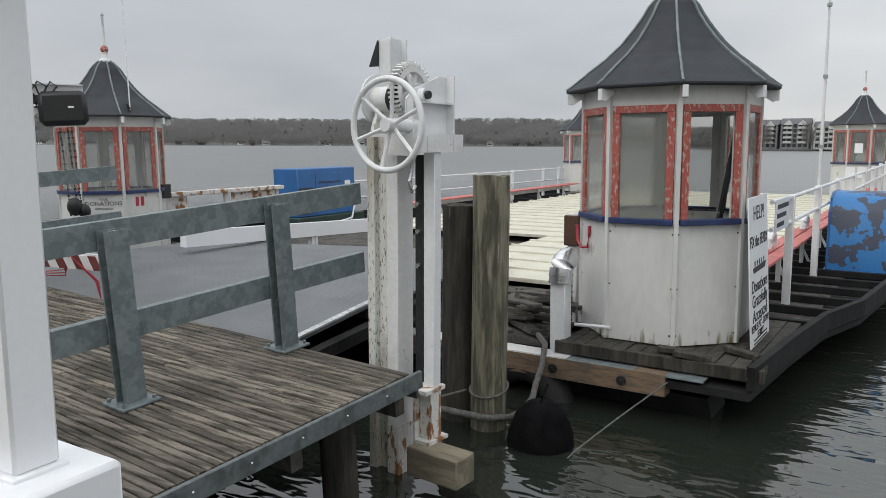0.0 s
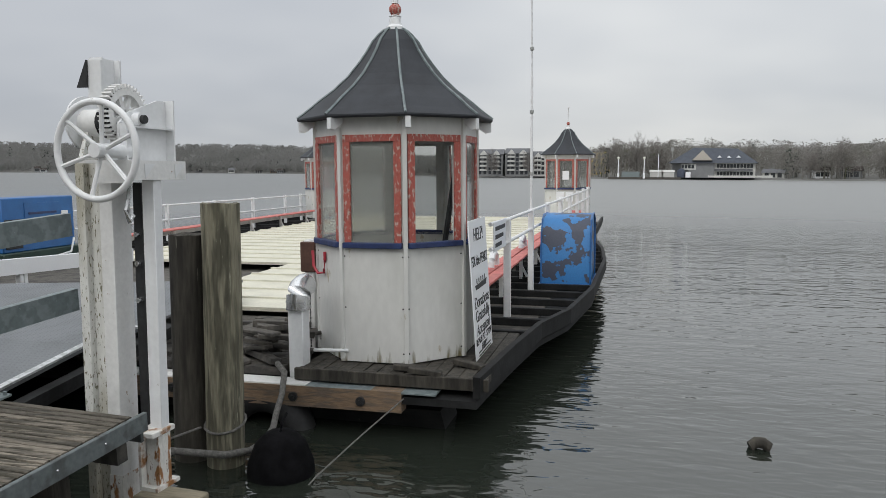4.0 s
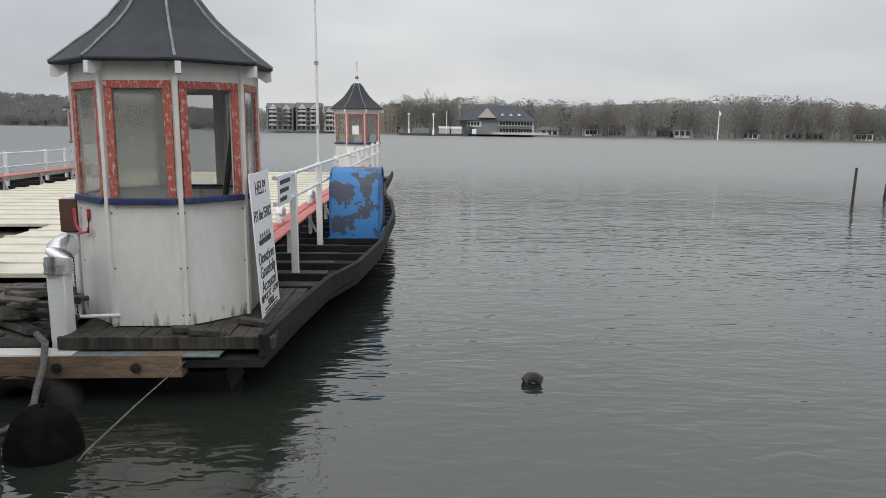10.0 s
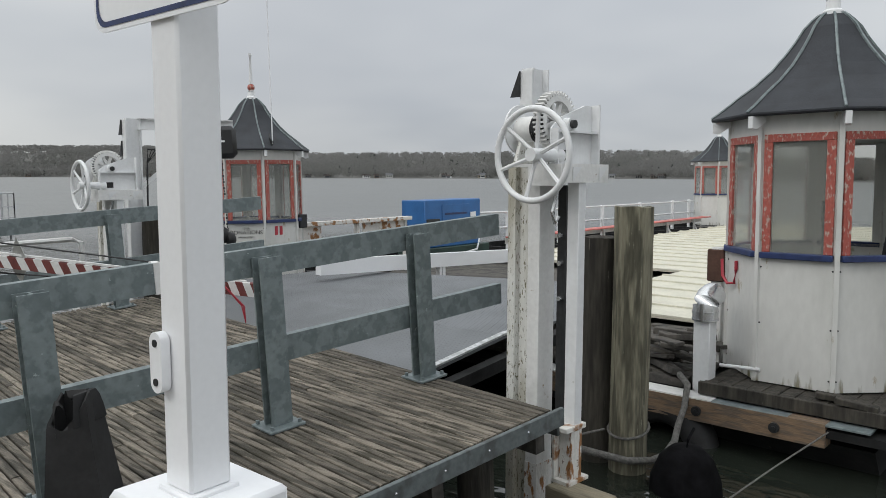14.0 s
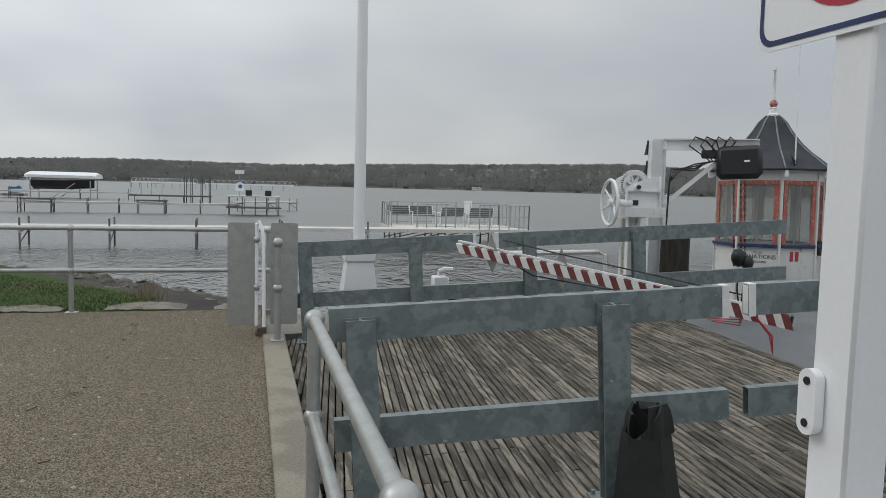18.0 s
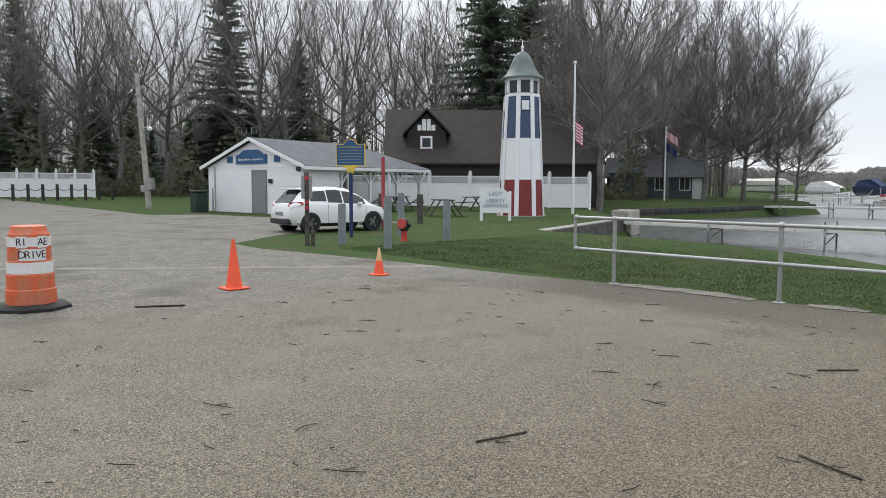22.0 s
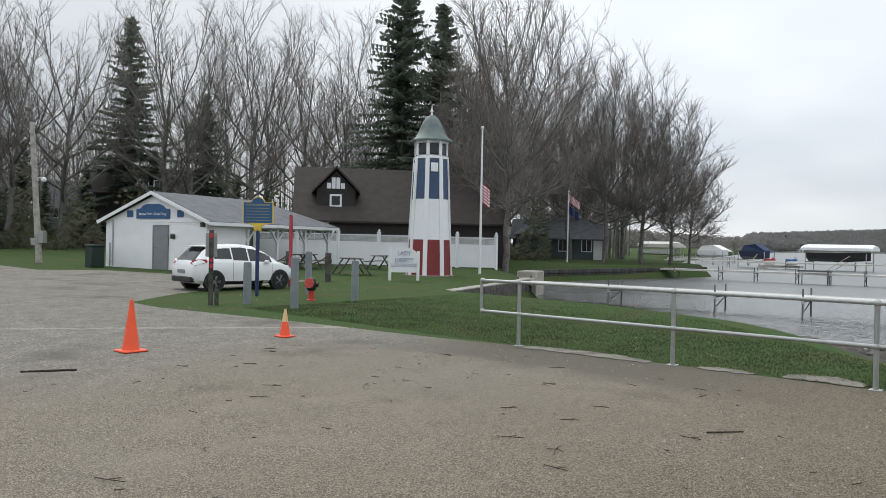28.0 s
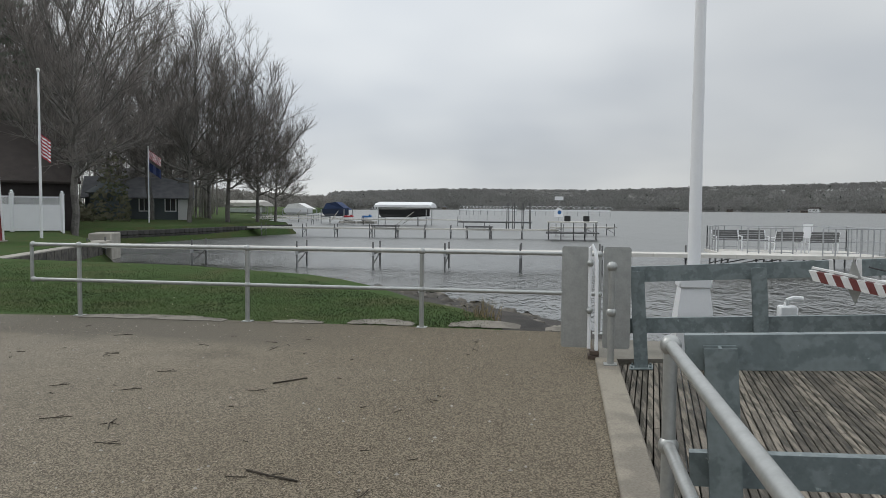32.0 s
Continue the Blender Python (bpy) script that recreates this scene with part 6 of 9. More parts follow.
part("post", bm, NAVY, hm)
bm = B()
box(bm, -0.1, 0.1, -0.05, 0.05, 1.84, 2.04, 0.02)
prism(bm, [(-0.28, -0.03, 2.08), (0.28, -0.03, 2.08), (0.1, -0.03, 1.98), (-0.1, -0.03, 1.98)], (0, 0.06, 0))
part("bracket", bm, YELLOW, hm)
outline = [(-0.43, 2.07), (0.43, 2.07), (0.43, 2.68), (0.2, 2.68), (0.14, 2.78), (0, 2.84), (-0.14, 2.78), (-0.2, 2.68), (-0.43, 2.68)]
bm = B()
prism(bm, [(x, -0.025, z) for x, z in outline], (0, 0.05, 0))
part("rim", bm, YELLOW, hm)
for s in (-0.027, 0.025):
    bm = B()
    prism(bm, [(x * 0.94, s, 2.07 + (z - 2.07) * 0.95 + 0.015) for x, z in outline], (0, 0.002, 0))
    part("face", bm, SIGN_BLUE, hm)
    bm = B()
    for k in range(6):
        w = 0.34 if k else 0.36
        box(bm, -w, w, s * 1.13 - 0.001, s * 1.13 + 0.001, 2.15 + 0.085 * k, 2.15 + 0.085 * k + (0.045 if k == 5 else 0.022))
    part("text_bars", bm, mat("faded_gold", (0.22, 0.22, 0.16), 0.6, vary=0.1), hm)


def car(m):
    ob = thing("white_hatchback", "white compact hatchback parked on the lot", "car", m)
    WB = mat("car_white", (0.80, 0.81, 0.82), 0.18, vary=0.01)
    TRIM = mat("car_black_trim", (0.02, 0.02, 0.022), 0.5, vary=0.1)
    RED = mat("tail_lamp_red", (0.35, 0.01, 0.015), 0.2, vary=0.05)
    # stations along the car: x, sill height, belt height, belt half width, roof height, roof half width
    st = ((-2.06, 0.46, 0.80, 0.68, 0.85, 0.60), (-2.0, 0.33, 0.95, 0.77, 1.0, 0.65), (-1.86, 0.26, 1.03, 0.82, 1.14, 0.63), (-1.62, 0.22, 1.04, 0.855, 1.40, 0.58), (-1.42, 0.21, 1.03, 0.87, 1.52, 0.565), (-0.9, 0.20, 1.01, 0.88, 1.58, 0.575), (-0.2, 0.20, 0.98, 0.885, 1.60, 0.585), (0.35, 0.20, 0.965, 0.885, 1.54, 0.575),
          (0.8, 0.20, 0.955, 0.88, 1.36, 0.60), (1.15, 0.22, 0.94, 0.87, 1.14, 0.66), (1.38, 0.24, 0.92, 0.86, 0.98, 0.70), (1.7, 0.28, 0.85, 0.82, 0.89, 0.66), (1.95, 0.34, 0.70, 0.74, 0.75, 0.55), (2.08, 0.42, 0.58, 0.56, 0.62, 0.40))

    def at(x):
        for p, q in zip(st, st[1:]):
            if p[0] <= x <= q[0]:
                k = (x - p[0]) / (q[0] - p[0])
                return [u + (v - u) * k for u, v in zip(p, q)]
        return list(st[-1])

    def side_of(v):
        x, zs, zb, wb, zr, wr = v
        return [(wb * 0.84, zs), (wb * 0.985, zs + 0.12), (wb * 1.01, zs + (zb - zs) * 0.5), (wb, zb - 0.05), (wb - 0.035, zb), (wr, zr - 0.055), (wr * 0.8, zr), (0.0, zr + 0.015)]

    def slab(name, xs, lo, hi, a0, a1, sgn, material, label="", lift=0.007):
        """A piece of skin laid over the body between two lengths and two girths of its side profile."""
        bm = B()
        rows = []
        for x in xs:
            pr = side_of(at(x))
            row = []
            for i in range(lo, hi):
                p, q = pr[i], pr[i + 1]
                for k in ((a0 if i == lo else 0.0), (a1 if i == hi - 1 else 1.0)):
                    row.append((x, p[0] + (q[0] - p[0]) * k, p[1] + (q[1] - p[1]) * k))
            rows.append(row)
        for d in (0, lift):
            vs = [[bm.verts.new((x, sgn * (y + d * (1 if lo <= 4 else 0)), z + d * (0.4 if lo <= 4 else 1))) for x, y, z in row] for row in rows]
            for u, v in zip(vs, vs[1:]):
                for i in range(len(u) - 1):
                    bm.faces.new((u[i], u[i + 1], v[i + 1], v[i]))
        return part(name, bm, material, ob, label)

    bm = B()
    rows = []
    for k in range(57):
        pr = side_of(at(-2.06 + 4.14 * k / 56))
        x = -2.06 + 4.14 * k / 56
        rows.append([bm.verts.new((x, -y, z)) for y, z in pr] + [bm.verts.new((x, y, z)) for y, z in pr[-2::-1]])
    for a, b in zip(rows, rows[1:]):
        skin(bm, a, b)
    bm.faces.new(rows[0])
    bm.faces.new(rows[-1][::-1])
    part("body", bm, WB, ob)
    steps = lambda a, b: [a + (b - a) * i / 8 for i in range(9)]
    for sg in (-1, 1):
        slab("side_window", steps(-1.28, -0.62), 4, 5, 0.16, 0.86, sg, DARK_GLASS, "dark quarter window")
        slab("side_window", steps(-0.57, 0.02), 4, 5, 0.10, 0.90, sg, DARK_GLASS, "dark door window")
        slab("side_window", steps(0.08, 0.98), 4, 5, 0.08, 0.88, sg, DARK_GLASS, "dark door window")
        slab("rear_window", steps(-1.97, -1.48), 5, 7, 0.12, 1.0, sg, DARK_GLASS, "dark rear window")
        slab("windscreen", steps(0.46, 1.30), 5, 7, 0.35, 1.0, sg, DARK_GLASS, "dark windscreen")
        slab("lower_cladding", steps(-2.0, 1.9), 0, 1, 0.0, 1.0, sg, TRIM, "black lower cladding")
        slab("headlamp", steps(1.72, 1.98), 3, 4, 0.0, 1.0, sg, DKGREY, "clear headlamp")
        for x in (-0.60, 0.04, 0.98):
            slab("door_seam", [x, x + 0.012], 1, 4, 0.0, 1.0, sg, TRIM, "", 0.003)
        for x in (-1.29, 1.29):
            # the body has no cut-outs; a black disc gives the opening's shade
            bm = B()
            cyl(bm, (x, sg * 0.70, 0.34), (x, sg * 0.889, 0.34), 0.375, seg=26)
            part("wheel_well", bm, TRIM, ob, "black disc standing in for the shaded wheel opening")
    for s in (-1, 1):
        bm = B()
        prism(bm, [(-2.04, s * 0.56, 0.95), (-2.0, s * 0.79, 0.86), (-1.58, s * 0.892, 0.98), (-1.62, s * 0.87, 1.08), (-1.96, s * 0.70, 1.07)], (0.05, -0.05 * s, 0))
        part("tail_lamp", bm, RED, ob, "red tail lamp")
        bm = B()
        box(bm, 0.62, 0.78, s * 0.93 - 0.08, s * 0.93 + 0.08, 0.93, 1.05, 0.03)
        part("mirror", bm, WB, ob)
        for x in (-0.55, 0.3):
            bm = B()
            box(bm, x, x + 0.16, s * 0.872 - 0.012, s * 0.872 + 0.012, 0.80, 0.825, 0.004)
            part("door_handle", bm, WB, ob)
        for x in (-1.29, 1.29):
            w = thing("wheel", "", "")
            w.parent = ob
            w.matrix_basis = pose(x, s * 0.80, 0.32)
            bm = B()
            lathe(bm, [(0.20, -0.1), (0.30, -0.1), (0.32, -0.06), (0.32, 0.06), (0.30, 0.1), (0.20, 0.1)], 26)
            bm.transform(Matrix.Rotation(radians(90), 4, "X"))
            part("tyre", bm, RUBBER, w)
            bm = B()
            for k in range(5):
                for d in (-0.14, 0.14):
                    a = 2 * math.pi * k / 5
                    bar(bm, (0, s * 0.085, 0), (0.205 * math.cos(a + d), s * 0.085, 0.205 * math.sin(a + d)), 0.045, 0.03, (0, 1, 0))
            tube(bm, [(0.205 * math.cos(t), s * 0.08, 0.205 * math.sin(t)) for t in [2 * math.pi * i / 24 for i in range(24)]], 0.018, 6, True)
            cyl(bm, (0, s * 0.03, 0), (0, s * 0.065, 0), 0.19, seg=20)
            part("rim", bm, GALV_PIPE, w, "bright five-spoke rim")
            bm = B()
            tube(bm, [(x + 0.36 * math.cos(t), s * 0.865, 0.32 + 0.36 * math.sin(t)) for t in [math.pi * i / 12 for i in range(13)]], 0.035, 6)
            part("arch_trim", bm, TRIM, ob)
    bm = B()
    box(bm, -2.09, -1.9, -0.70, 0.70, 0.30, 0.50, 0.04)
    part("rear_bumper", bm, TRIM, ob, "black lower bumper")
    bm = B()
    box(bm, -2.085, -2.05, -0.26, 0.26, 0.60, 0.72, 0.004)
    part("number_plate", bm, DKGREY, ob, "plain number plate")
    bm = B()
    box(bm, -1.72, -1.38, -0.56, 0.56, 1.50, 1.535, 0.012)
    part("roof_spoiler", bm, WB, ob)
    return ob


car(pose(-14.5, -21.28, rise(-21.3), 0, 0, 176) @ Matrix.Diagonal((0.88, 0.88, 0.88, 1)))

# loose chippings on the lot
V, Fc = [], []
rng = random.Random(61)
for i in range(24000):
    far_off = i >= 15000
    x, y = (rng.uniform(-10.2, 3.0), rng.uniform(-17.0, -6.5)) if far_off else (rng.uniform(-10.4, -1.7), -1.7 - 9.3 * rng.random() ** 1.2)
    s = rng.uniform(0.005, 0.012) if far_off else rng.uniform(0.0025, 0.0065) if rng.random() < 0.97 else rng.uniform(0.007, 0.013)
    a = rng.uniform(0, 6.28)
    c = Vector((x, y, rise(y)))
    b = len(V)
    V += [c + Vector((s * math.cos(a + k * 1.57) * rng.uniform(0.7, 1.2), s * math.sin(a + k * 1.57) * rng.uniform(0.7, 1.2), 0.0005)) for k in range(4)]
    V.append(c + Vector((rng.uniform(-0.3, 0.3) * s, rng.uniform(-0.3, 0.3) * s, s * 0.8)))
    Fc += [(b + k, b + (k + 1) % 4, b + 4) for k in range(4)]
me = bpy.data.meshes.new("loose_chippings")
me.from_pydata(V, [], Fc)
me.materials.append(mat("stone_chippings", (0.34, 0.30, 0.235), 0.9, vary=0.3, scale=30, bscale=90, color2=(0.10, 0.088, 0.068), edge=(0.46, 0.54)))
tagged(new("loose_chippings", me), "loose pale and dark stone chippings on the pavement", "gravel", kind="stuff")

# twigs and leaves blown on the lot
DARK_TWIG = mat("wet_dead_wood", (0.05, 0.04, 0.028), 0.9, vary=0.3, scale=20, bscale=80)
random.seed(8)
for i, (x, y, L) in enumerate([(random.uniform(-10.3, -1.8), random.uniform(-10.5, -1.6), 0.04 + 0.24 * random.random() ** 2) for _ in range(120)] + [(-4.6, -10.6, 0.62), (-4.2, -4.2, 0.38), (-5.2, -2.6, 0.4), (-7.6, -3.4, 0.36)]):
    bm = B()
    a = random.uniform(0, math.pi)
    c, s = math.cos(a), math.sin(a)
    tube(bm, [(-L / 2 * c, -L / 2 * s, 0.009), (0.02 * s, -0.02 * c, 0.014), (L / 2 * c, L / 2 * s, 0.009)], 0.0035 if L < 0.3 else 0.007 if L < 0.5 else 0.014, 5)
    if L > 0.17:
        tube(bm, [(0.0, 0.0, 0.012), (0.05 * c - 0.06 * s, 0.05 * s + 0.06 * c, 0.01)], 0.003, 4)
    solid("fallen_twig", bm, DARK_TWIG, "small dark fallen twig on the pavement", "twig", pose(x, y, rise(y)), "fallen twigs on the lot")
bm = B()
for i in range(900):
    x, y, r = random.uniform(-10.9, 1.5), random.uniform(-14, -1.0), random.uniform(0.006, 0.02)
    z = rise(y)
    q = [bm.verts.new((x + r * random.uniform(0.6, 1) * math.cos(t), y + r * random.uniform(0.6, 1) * math.sin(t), z)) for t in (0, 1.6, 3.1, 4.7)]
    tp = bm.verts.new((x, y, z + r * 0.7))
    for k in range(4):
        bm.faces.new((q[k], q[(k + 1) % 4], tp))
solid("loose_gravel", bm, CONCRETE, "loose pale gravel scattered over the lot", "gravel", kind="stuff")
random.seed(23)
for i, (y0, y1, w, x) in enumerate(((-7.95, -5.7, 0.30, -11.0), (-5.0, -4.25, 0.16, -11.1), (-3.9, -2.95, 0.36, -11.25), (-2.45, -1.45, 0.5, -11.3), (-1.1, -0.55, 0.4, -11.2))):
    bm = B()
    n = 14
    near_side = [(x + 0.14 + random.uniform(-0.05, 0.05), y0 + (y1 - y0) * k / n, 0.004) for k in range(n + 1)]
    far_side = [(x - w * math.sin(math.pi * (k + 0.6) / (n + 1.2)) ** 0.6 + random.uniform(-0.05, 0.05), y0 + (y1 - y0) * k / n, 0.004) for k in range(n, -1, -1)]
    prism(bm, near_side + far_side, (0, 0, 0.007))
    solid("concrete_patch", bm, mat("dusty_concrete", (0.20, 0.182, 0.152), 0.95, vary=0.25, scale=3, bscale=60, bump=0.3, color2=(0.13, 0.118, 0.098)), "broken pale concrete edging by the lawn", "concrete", kind="structure")

# ---- shed with shelter ----
SM = pose(-19.08, -30.25, rise(-32) - 0.02, 0, 0, 194)
shed = thing("white_shed", "white clapboard shed with grey roof and open shelter", "shed", SM)
W, E, RZ, RL = 6.4, 2.2, 3.45, 9.75
for i in range(22):
    z = 0.1 * i
    bm = B()
    prism(bm, [(-0.0, 0, z), (-0.022, 0, z), (-0.006, 0, z + 0.1), (0, 0, z + 0.1)], (0, W, 0))
    part("clapboard", bm, WHITE_CLEAN, shed)
    bm = B()
    prism(bm, [(0, 0.0, z), (0, -0.022, z), (0, -0.006, z + 0.1), (0, 0, z + 0.1)], (2.5, 0, 0))
    part("clapboard", bm, WHITE_CLEAN, shed)
bm = B()
box(bm, 0.003, 2.5, 0.003, W, 0, E)
part("wall_core", bm, WHITE_CLEAN, shed)
bm = B()
prism(bm, [(-0.02, -0.1, E), (-0.02, W + 0.1, E), (-0.02, W / 2, RZ)], (0.1, 0, 0))
part("gable", bm, WHITE_CLEAN, shed)
for i in range(12):
    z = E + 0.1 * i
    k = (W / 2 + 0.1) * (1 - (z + 0.1 - E) / (RZ - E))
    bm = B()
    prism(bm, [(-0.02, W / 2 - k, z), (-0.042, W / 2 - k, z), (-0.026, W / 2 - k, z + 0.1), (-0.02, W / 2 - k, z + 0.1)], (0, 2 * k, 0))
    part("clapboard", bm, WHITE_CLEAN, shed)
bm = B()
box(bm, 2.5, RL - 0.1, 0.1, W - 0.1, E - 0.06, E - 0.03)
part("shelter_ceiling", bm, WHITE_CLEAN, shed)
bm = B()
y0, y1, x0, x1, hx = -0.35, W + 0.35, -0.25, RL, 7.2
v = [bm.verts.new(p) for p in ((x0, y0, E - 0.02), (x1, y0, E - 0.02), (x1, y1, E - 0.02), (x0, y1, E - 0.02), (x0, W / 2, RZ + 0.1), (hx, W / 2, RZ + 0.1))]
for f in ((0, 1, 5, 4), (1, 2, 5), (2, 3, 4, 5)):
    bm.faces.new([v[i] for i in f])
g = bmesh.ops.extrude_face_region(bm, geom=bm.faces[:])
bmesh.ops.translate(bm, verts=[q for q in g["geom"] if isinstance(q, bmesh.types.BMVert)], vec=(0, 0, 0.06))
part("roof", bm, SHINGLE, shed, "grey shingle roof")
for a, b in (((x0 - 0.01, y0, E - 0.03), (x0 - 0.01, W / 2, RZ + 0.09)), ((x0 - 0.01, y1, E - 0.03), (x0 - 0.01, W / 2, RZ + 0.09)), ((x0, y0 - 0.01, E - 0.06), (x1, y0 - 0.01, E - 0.06)), ((x1 + 0.01, y0, E - 0.06), (x1 + 0.01, y1, E - 0.06))):
    bm = B()
    bar(bm, a, b, 0.03, 0.15)
    part("fascia", bm, WHITE_CLEAN, shed)
bm = B()
box(bm, -0.05, -0.024, 2.35, 3.2, 0.02, 2.0, 0.004)
dr = part("door", bm, DKGREY, shed, "plain grey steel door")
bm = B()
for a in ((2.28, 2.35, 0, 2.06), (3.2, 3.27, 0, 2.06), (2.28, 3.27, 2.0, 2.07)):
    box(bm, -0.06, -0.024, a[0], a[1], a[2], a[3])
part("door_frame", bm, POST_GREY, shed)
bm = B()
box(bm, -0.07, -0.05, 3.08, 3.14, 0.98, 1.05)
part("door_handle", bm, STEEL, dr)
bm = B()
prism(bm, [(-0.06, y, z) for y, z in ((2.2, 2.36), (4.3, 2.36), (4.3, 2.8), (4.05, 2.82), (3.9, 2.95), (3.65, 3.03), (2.85, 3.03), (2.6, 2.95), (2.45, 2.82), (2.2, 2.8))], (-0.03, 0, 0))
sb = part("name_sign", bm, SIGN_BLUE, shed, "blue shaped name sign")
writing("lettering", "Bemus Point - Stow Ferry", 0.165, WHITE_CLEAN, shed, pose(-0.094, 3.25, 2.57, 90, 0, -90))
for y in (1.55, 4.75):
    bm = B()
    box(bm, -0.065, -0.043, y - 0.2, y + 0.2, 2.42, 2.74, 0.004)
    part("small_plaque", bm, SIGN_BLUE, shed)
for y, z in ((2.0, 1.45), (0.2, 2.0)):
    bm = B()
    box(bm, -0.1, -0.025, y - 0.12, y + 0.12, z, z + 0.2, 0.01)
    part("wall_lamp", bm, DARK_METAL, shed)
bm = B()
for y in (6.1, 5.9):
    tube(bm, [(-0.04, y, 0.1), (-0.04, y, 1.2 if y > 6 else 2.3)], 0.03, 6)
part("conduit", bm, GALV_PIPE, shed)
for x in (2.8, 5.0, 7.3, 9.4):
    for y in (0.15, W - 0.15):
        bm = B()
        box(bm, x - 0.07, x + 0.07, y - 0.07, y + 0.07, 0, E - 0.1)
        post = part("shelter_post", bm, WHITE_CLEAN, shed)
        for s in (-1, 1):
            bm = B()
            bar(bm, (x, y, E - 0.85), (x + s * 0.6, y, E - 0.1), 0.09, 0.09, (0, 1, 0))
            part("knee_brace", bm, WHITE_CLEAN, post)
bm = B()
box(bm, 2.6, 9.6, 0.1, 0.22, E - 0.2, E - 0.06)
part("header_beam", bm, WHITE_CLEAN, shed)


def picnic_table(m):
    ob = thing("picnic_table", "dark wooden picnic table with benches", "table", m, "picnic tables")
    for k in range(5):
        bm = B()
        box(bm, -0.9, 0.9, -0.37 + 0.15 * k, -0.37 + 0.15 * k + 0.14, 0.72, 0.76)
        part("top_board", bm, OLD_WOOD, ob)
    for s in (-1, 1):
        bm = B()
        box(bm, -0.9, 0.9, s * 0.72 - 0.13, s * 0.72 + 0.13, 0.42, 0.46)
        part("bench_board", bm, OLD_WOOD, ob)
        for x in (-0.65, 0.65):
            bm = B()
            bar(bm, (x, s * 0.75, 0), (x, s * 0.25, 0.72), 0.05, 0.09, (1, 0, 0))
            part("leg", bm, OLD_WOOD, ob)
    return ob


pt = picnic_table(pose(-25.5, -31.5, rise(-31), 0, 0, 20))
for x, y, a in ((-24.0, -26.2, 60), (-29.5, -29.5, 15)):
    copy_thing(pt, pose(x, y, rise(y), 0, 0, a))
bm = B()
box(bm, -0.3, 0.3, -0.35, 0.35, 0.0, 0.95, 0.03)
box(bm, -0.33, 0.33, -0.38, 0.38, 0.95, 1.05, 0.03)
solid("wheelie_bin", bm, mat("dark_green_plastic", (0.012, 0.03, 0.022), 0.6, vary=0.1), "dark green wheeled bin beside the shed", "bin", pose(-16.6, -35.6, rise(-35)))
up = thing("utility_pole", "leaning weathered utility pole with small lamp", "utility pole", pose(-16.07, -40.5, rise(-40), 0, 3.5, 0) @ pose(0, 0, 0, 0, 0, 120))
bm = B()
cyl(bm, (0, 0, -0.2), (0, 0, 7.0), 0.16, 0.11, 12)
part("pole", bm, mat("pale_pole_wood", (0.43, 0.41, 0.37), 0.9, vary=0.2, scale=5, bump=0.3), up)
bm = B()
box(bm, 0.12, 0.4, -0.14, 0.14, 1.0, 1.6, 0.01)
box(bm, -0.35, -0.1, -0.1, 0.1, 0.9, 1.25, 0.01)
part("meter_box", bm, GALV_PIPE, up)
bm = B()
tube(bm, [(0, 0, 4.2), (0.3, 0, 4.25), (0.42, 0, 4.22)], 0.02, 6)
ball(bm, (0.5, 0, 4.15), 0.13, 10, 7)
part("lamp", bm, WHITE_CLEAN, up)
for x, y in ((-19.53, -22.65), (-19.1, -24.5), (-18.6, -26.4)):
    bm = B()
    cyl(bm, (0, 0, 0), (0, 0, 1.1), 0.12, seg=10)
    for z in (0.75, 0.8, 0.85):
        tube(bm, [(0.125 * math.cos(t), 0.125 * math.sin(t), z) for t in [2 * math.pi * i / 12 for i in range(12)]], 0.025, 5, True)
    solid("rope_post", bm, OLD_WOOD, "weathered post wound with grey rope", "post", pose(x, y, rise(y)), "rope posts by the path")
for (xa, ya), (xb, yb) in (((-19.53, -22.65), (-19.1, -24.5)), ((-19.1, -24.5), (-18.6, -26.4))):
    bm = B()
    tube(bm, [(xa + (xb - xa) * t, ya + (yb - ya) * t, 1.0 - 0.35 * 4 * t * (1 - t)) for t in [i / 8 for i in range(9)]], 0.03, 6)
    solid("swag_rope", bm, ROPE, "slack grey rope slung between posts", "rope", pose(0, 0, 0.15), "swag ropes")

# ---- lighthouse ----
lh = thing("model_lighthouse", "white, red and blue clapboard model lighthouse", "lighthouse", pose(-27.57, -24.6, rise(-24.4) - 0.1, 0, 0, 8))
H0, H1 = 0.0, 6.0


def lr_at(z):
    return 1.10 - 0.048 * z


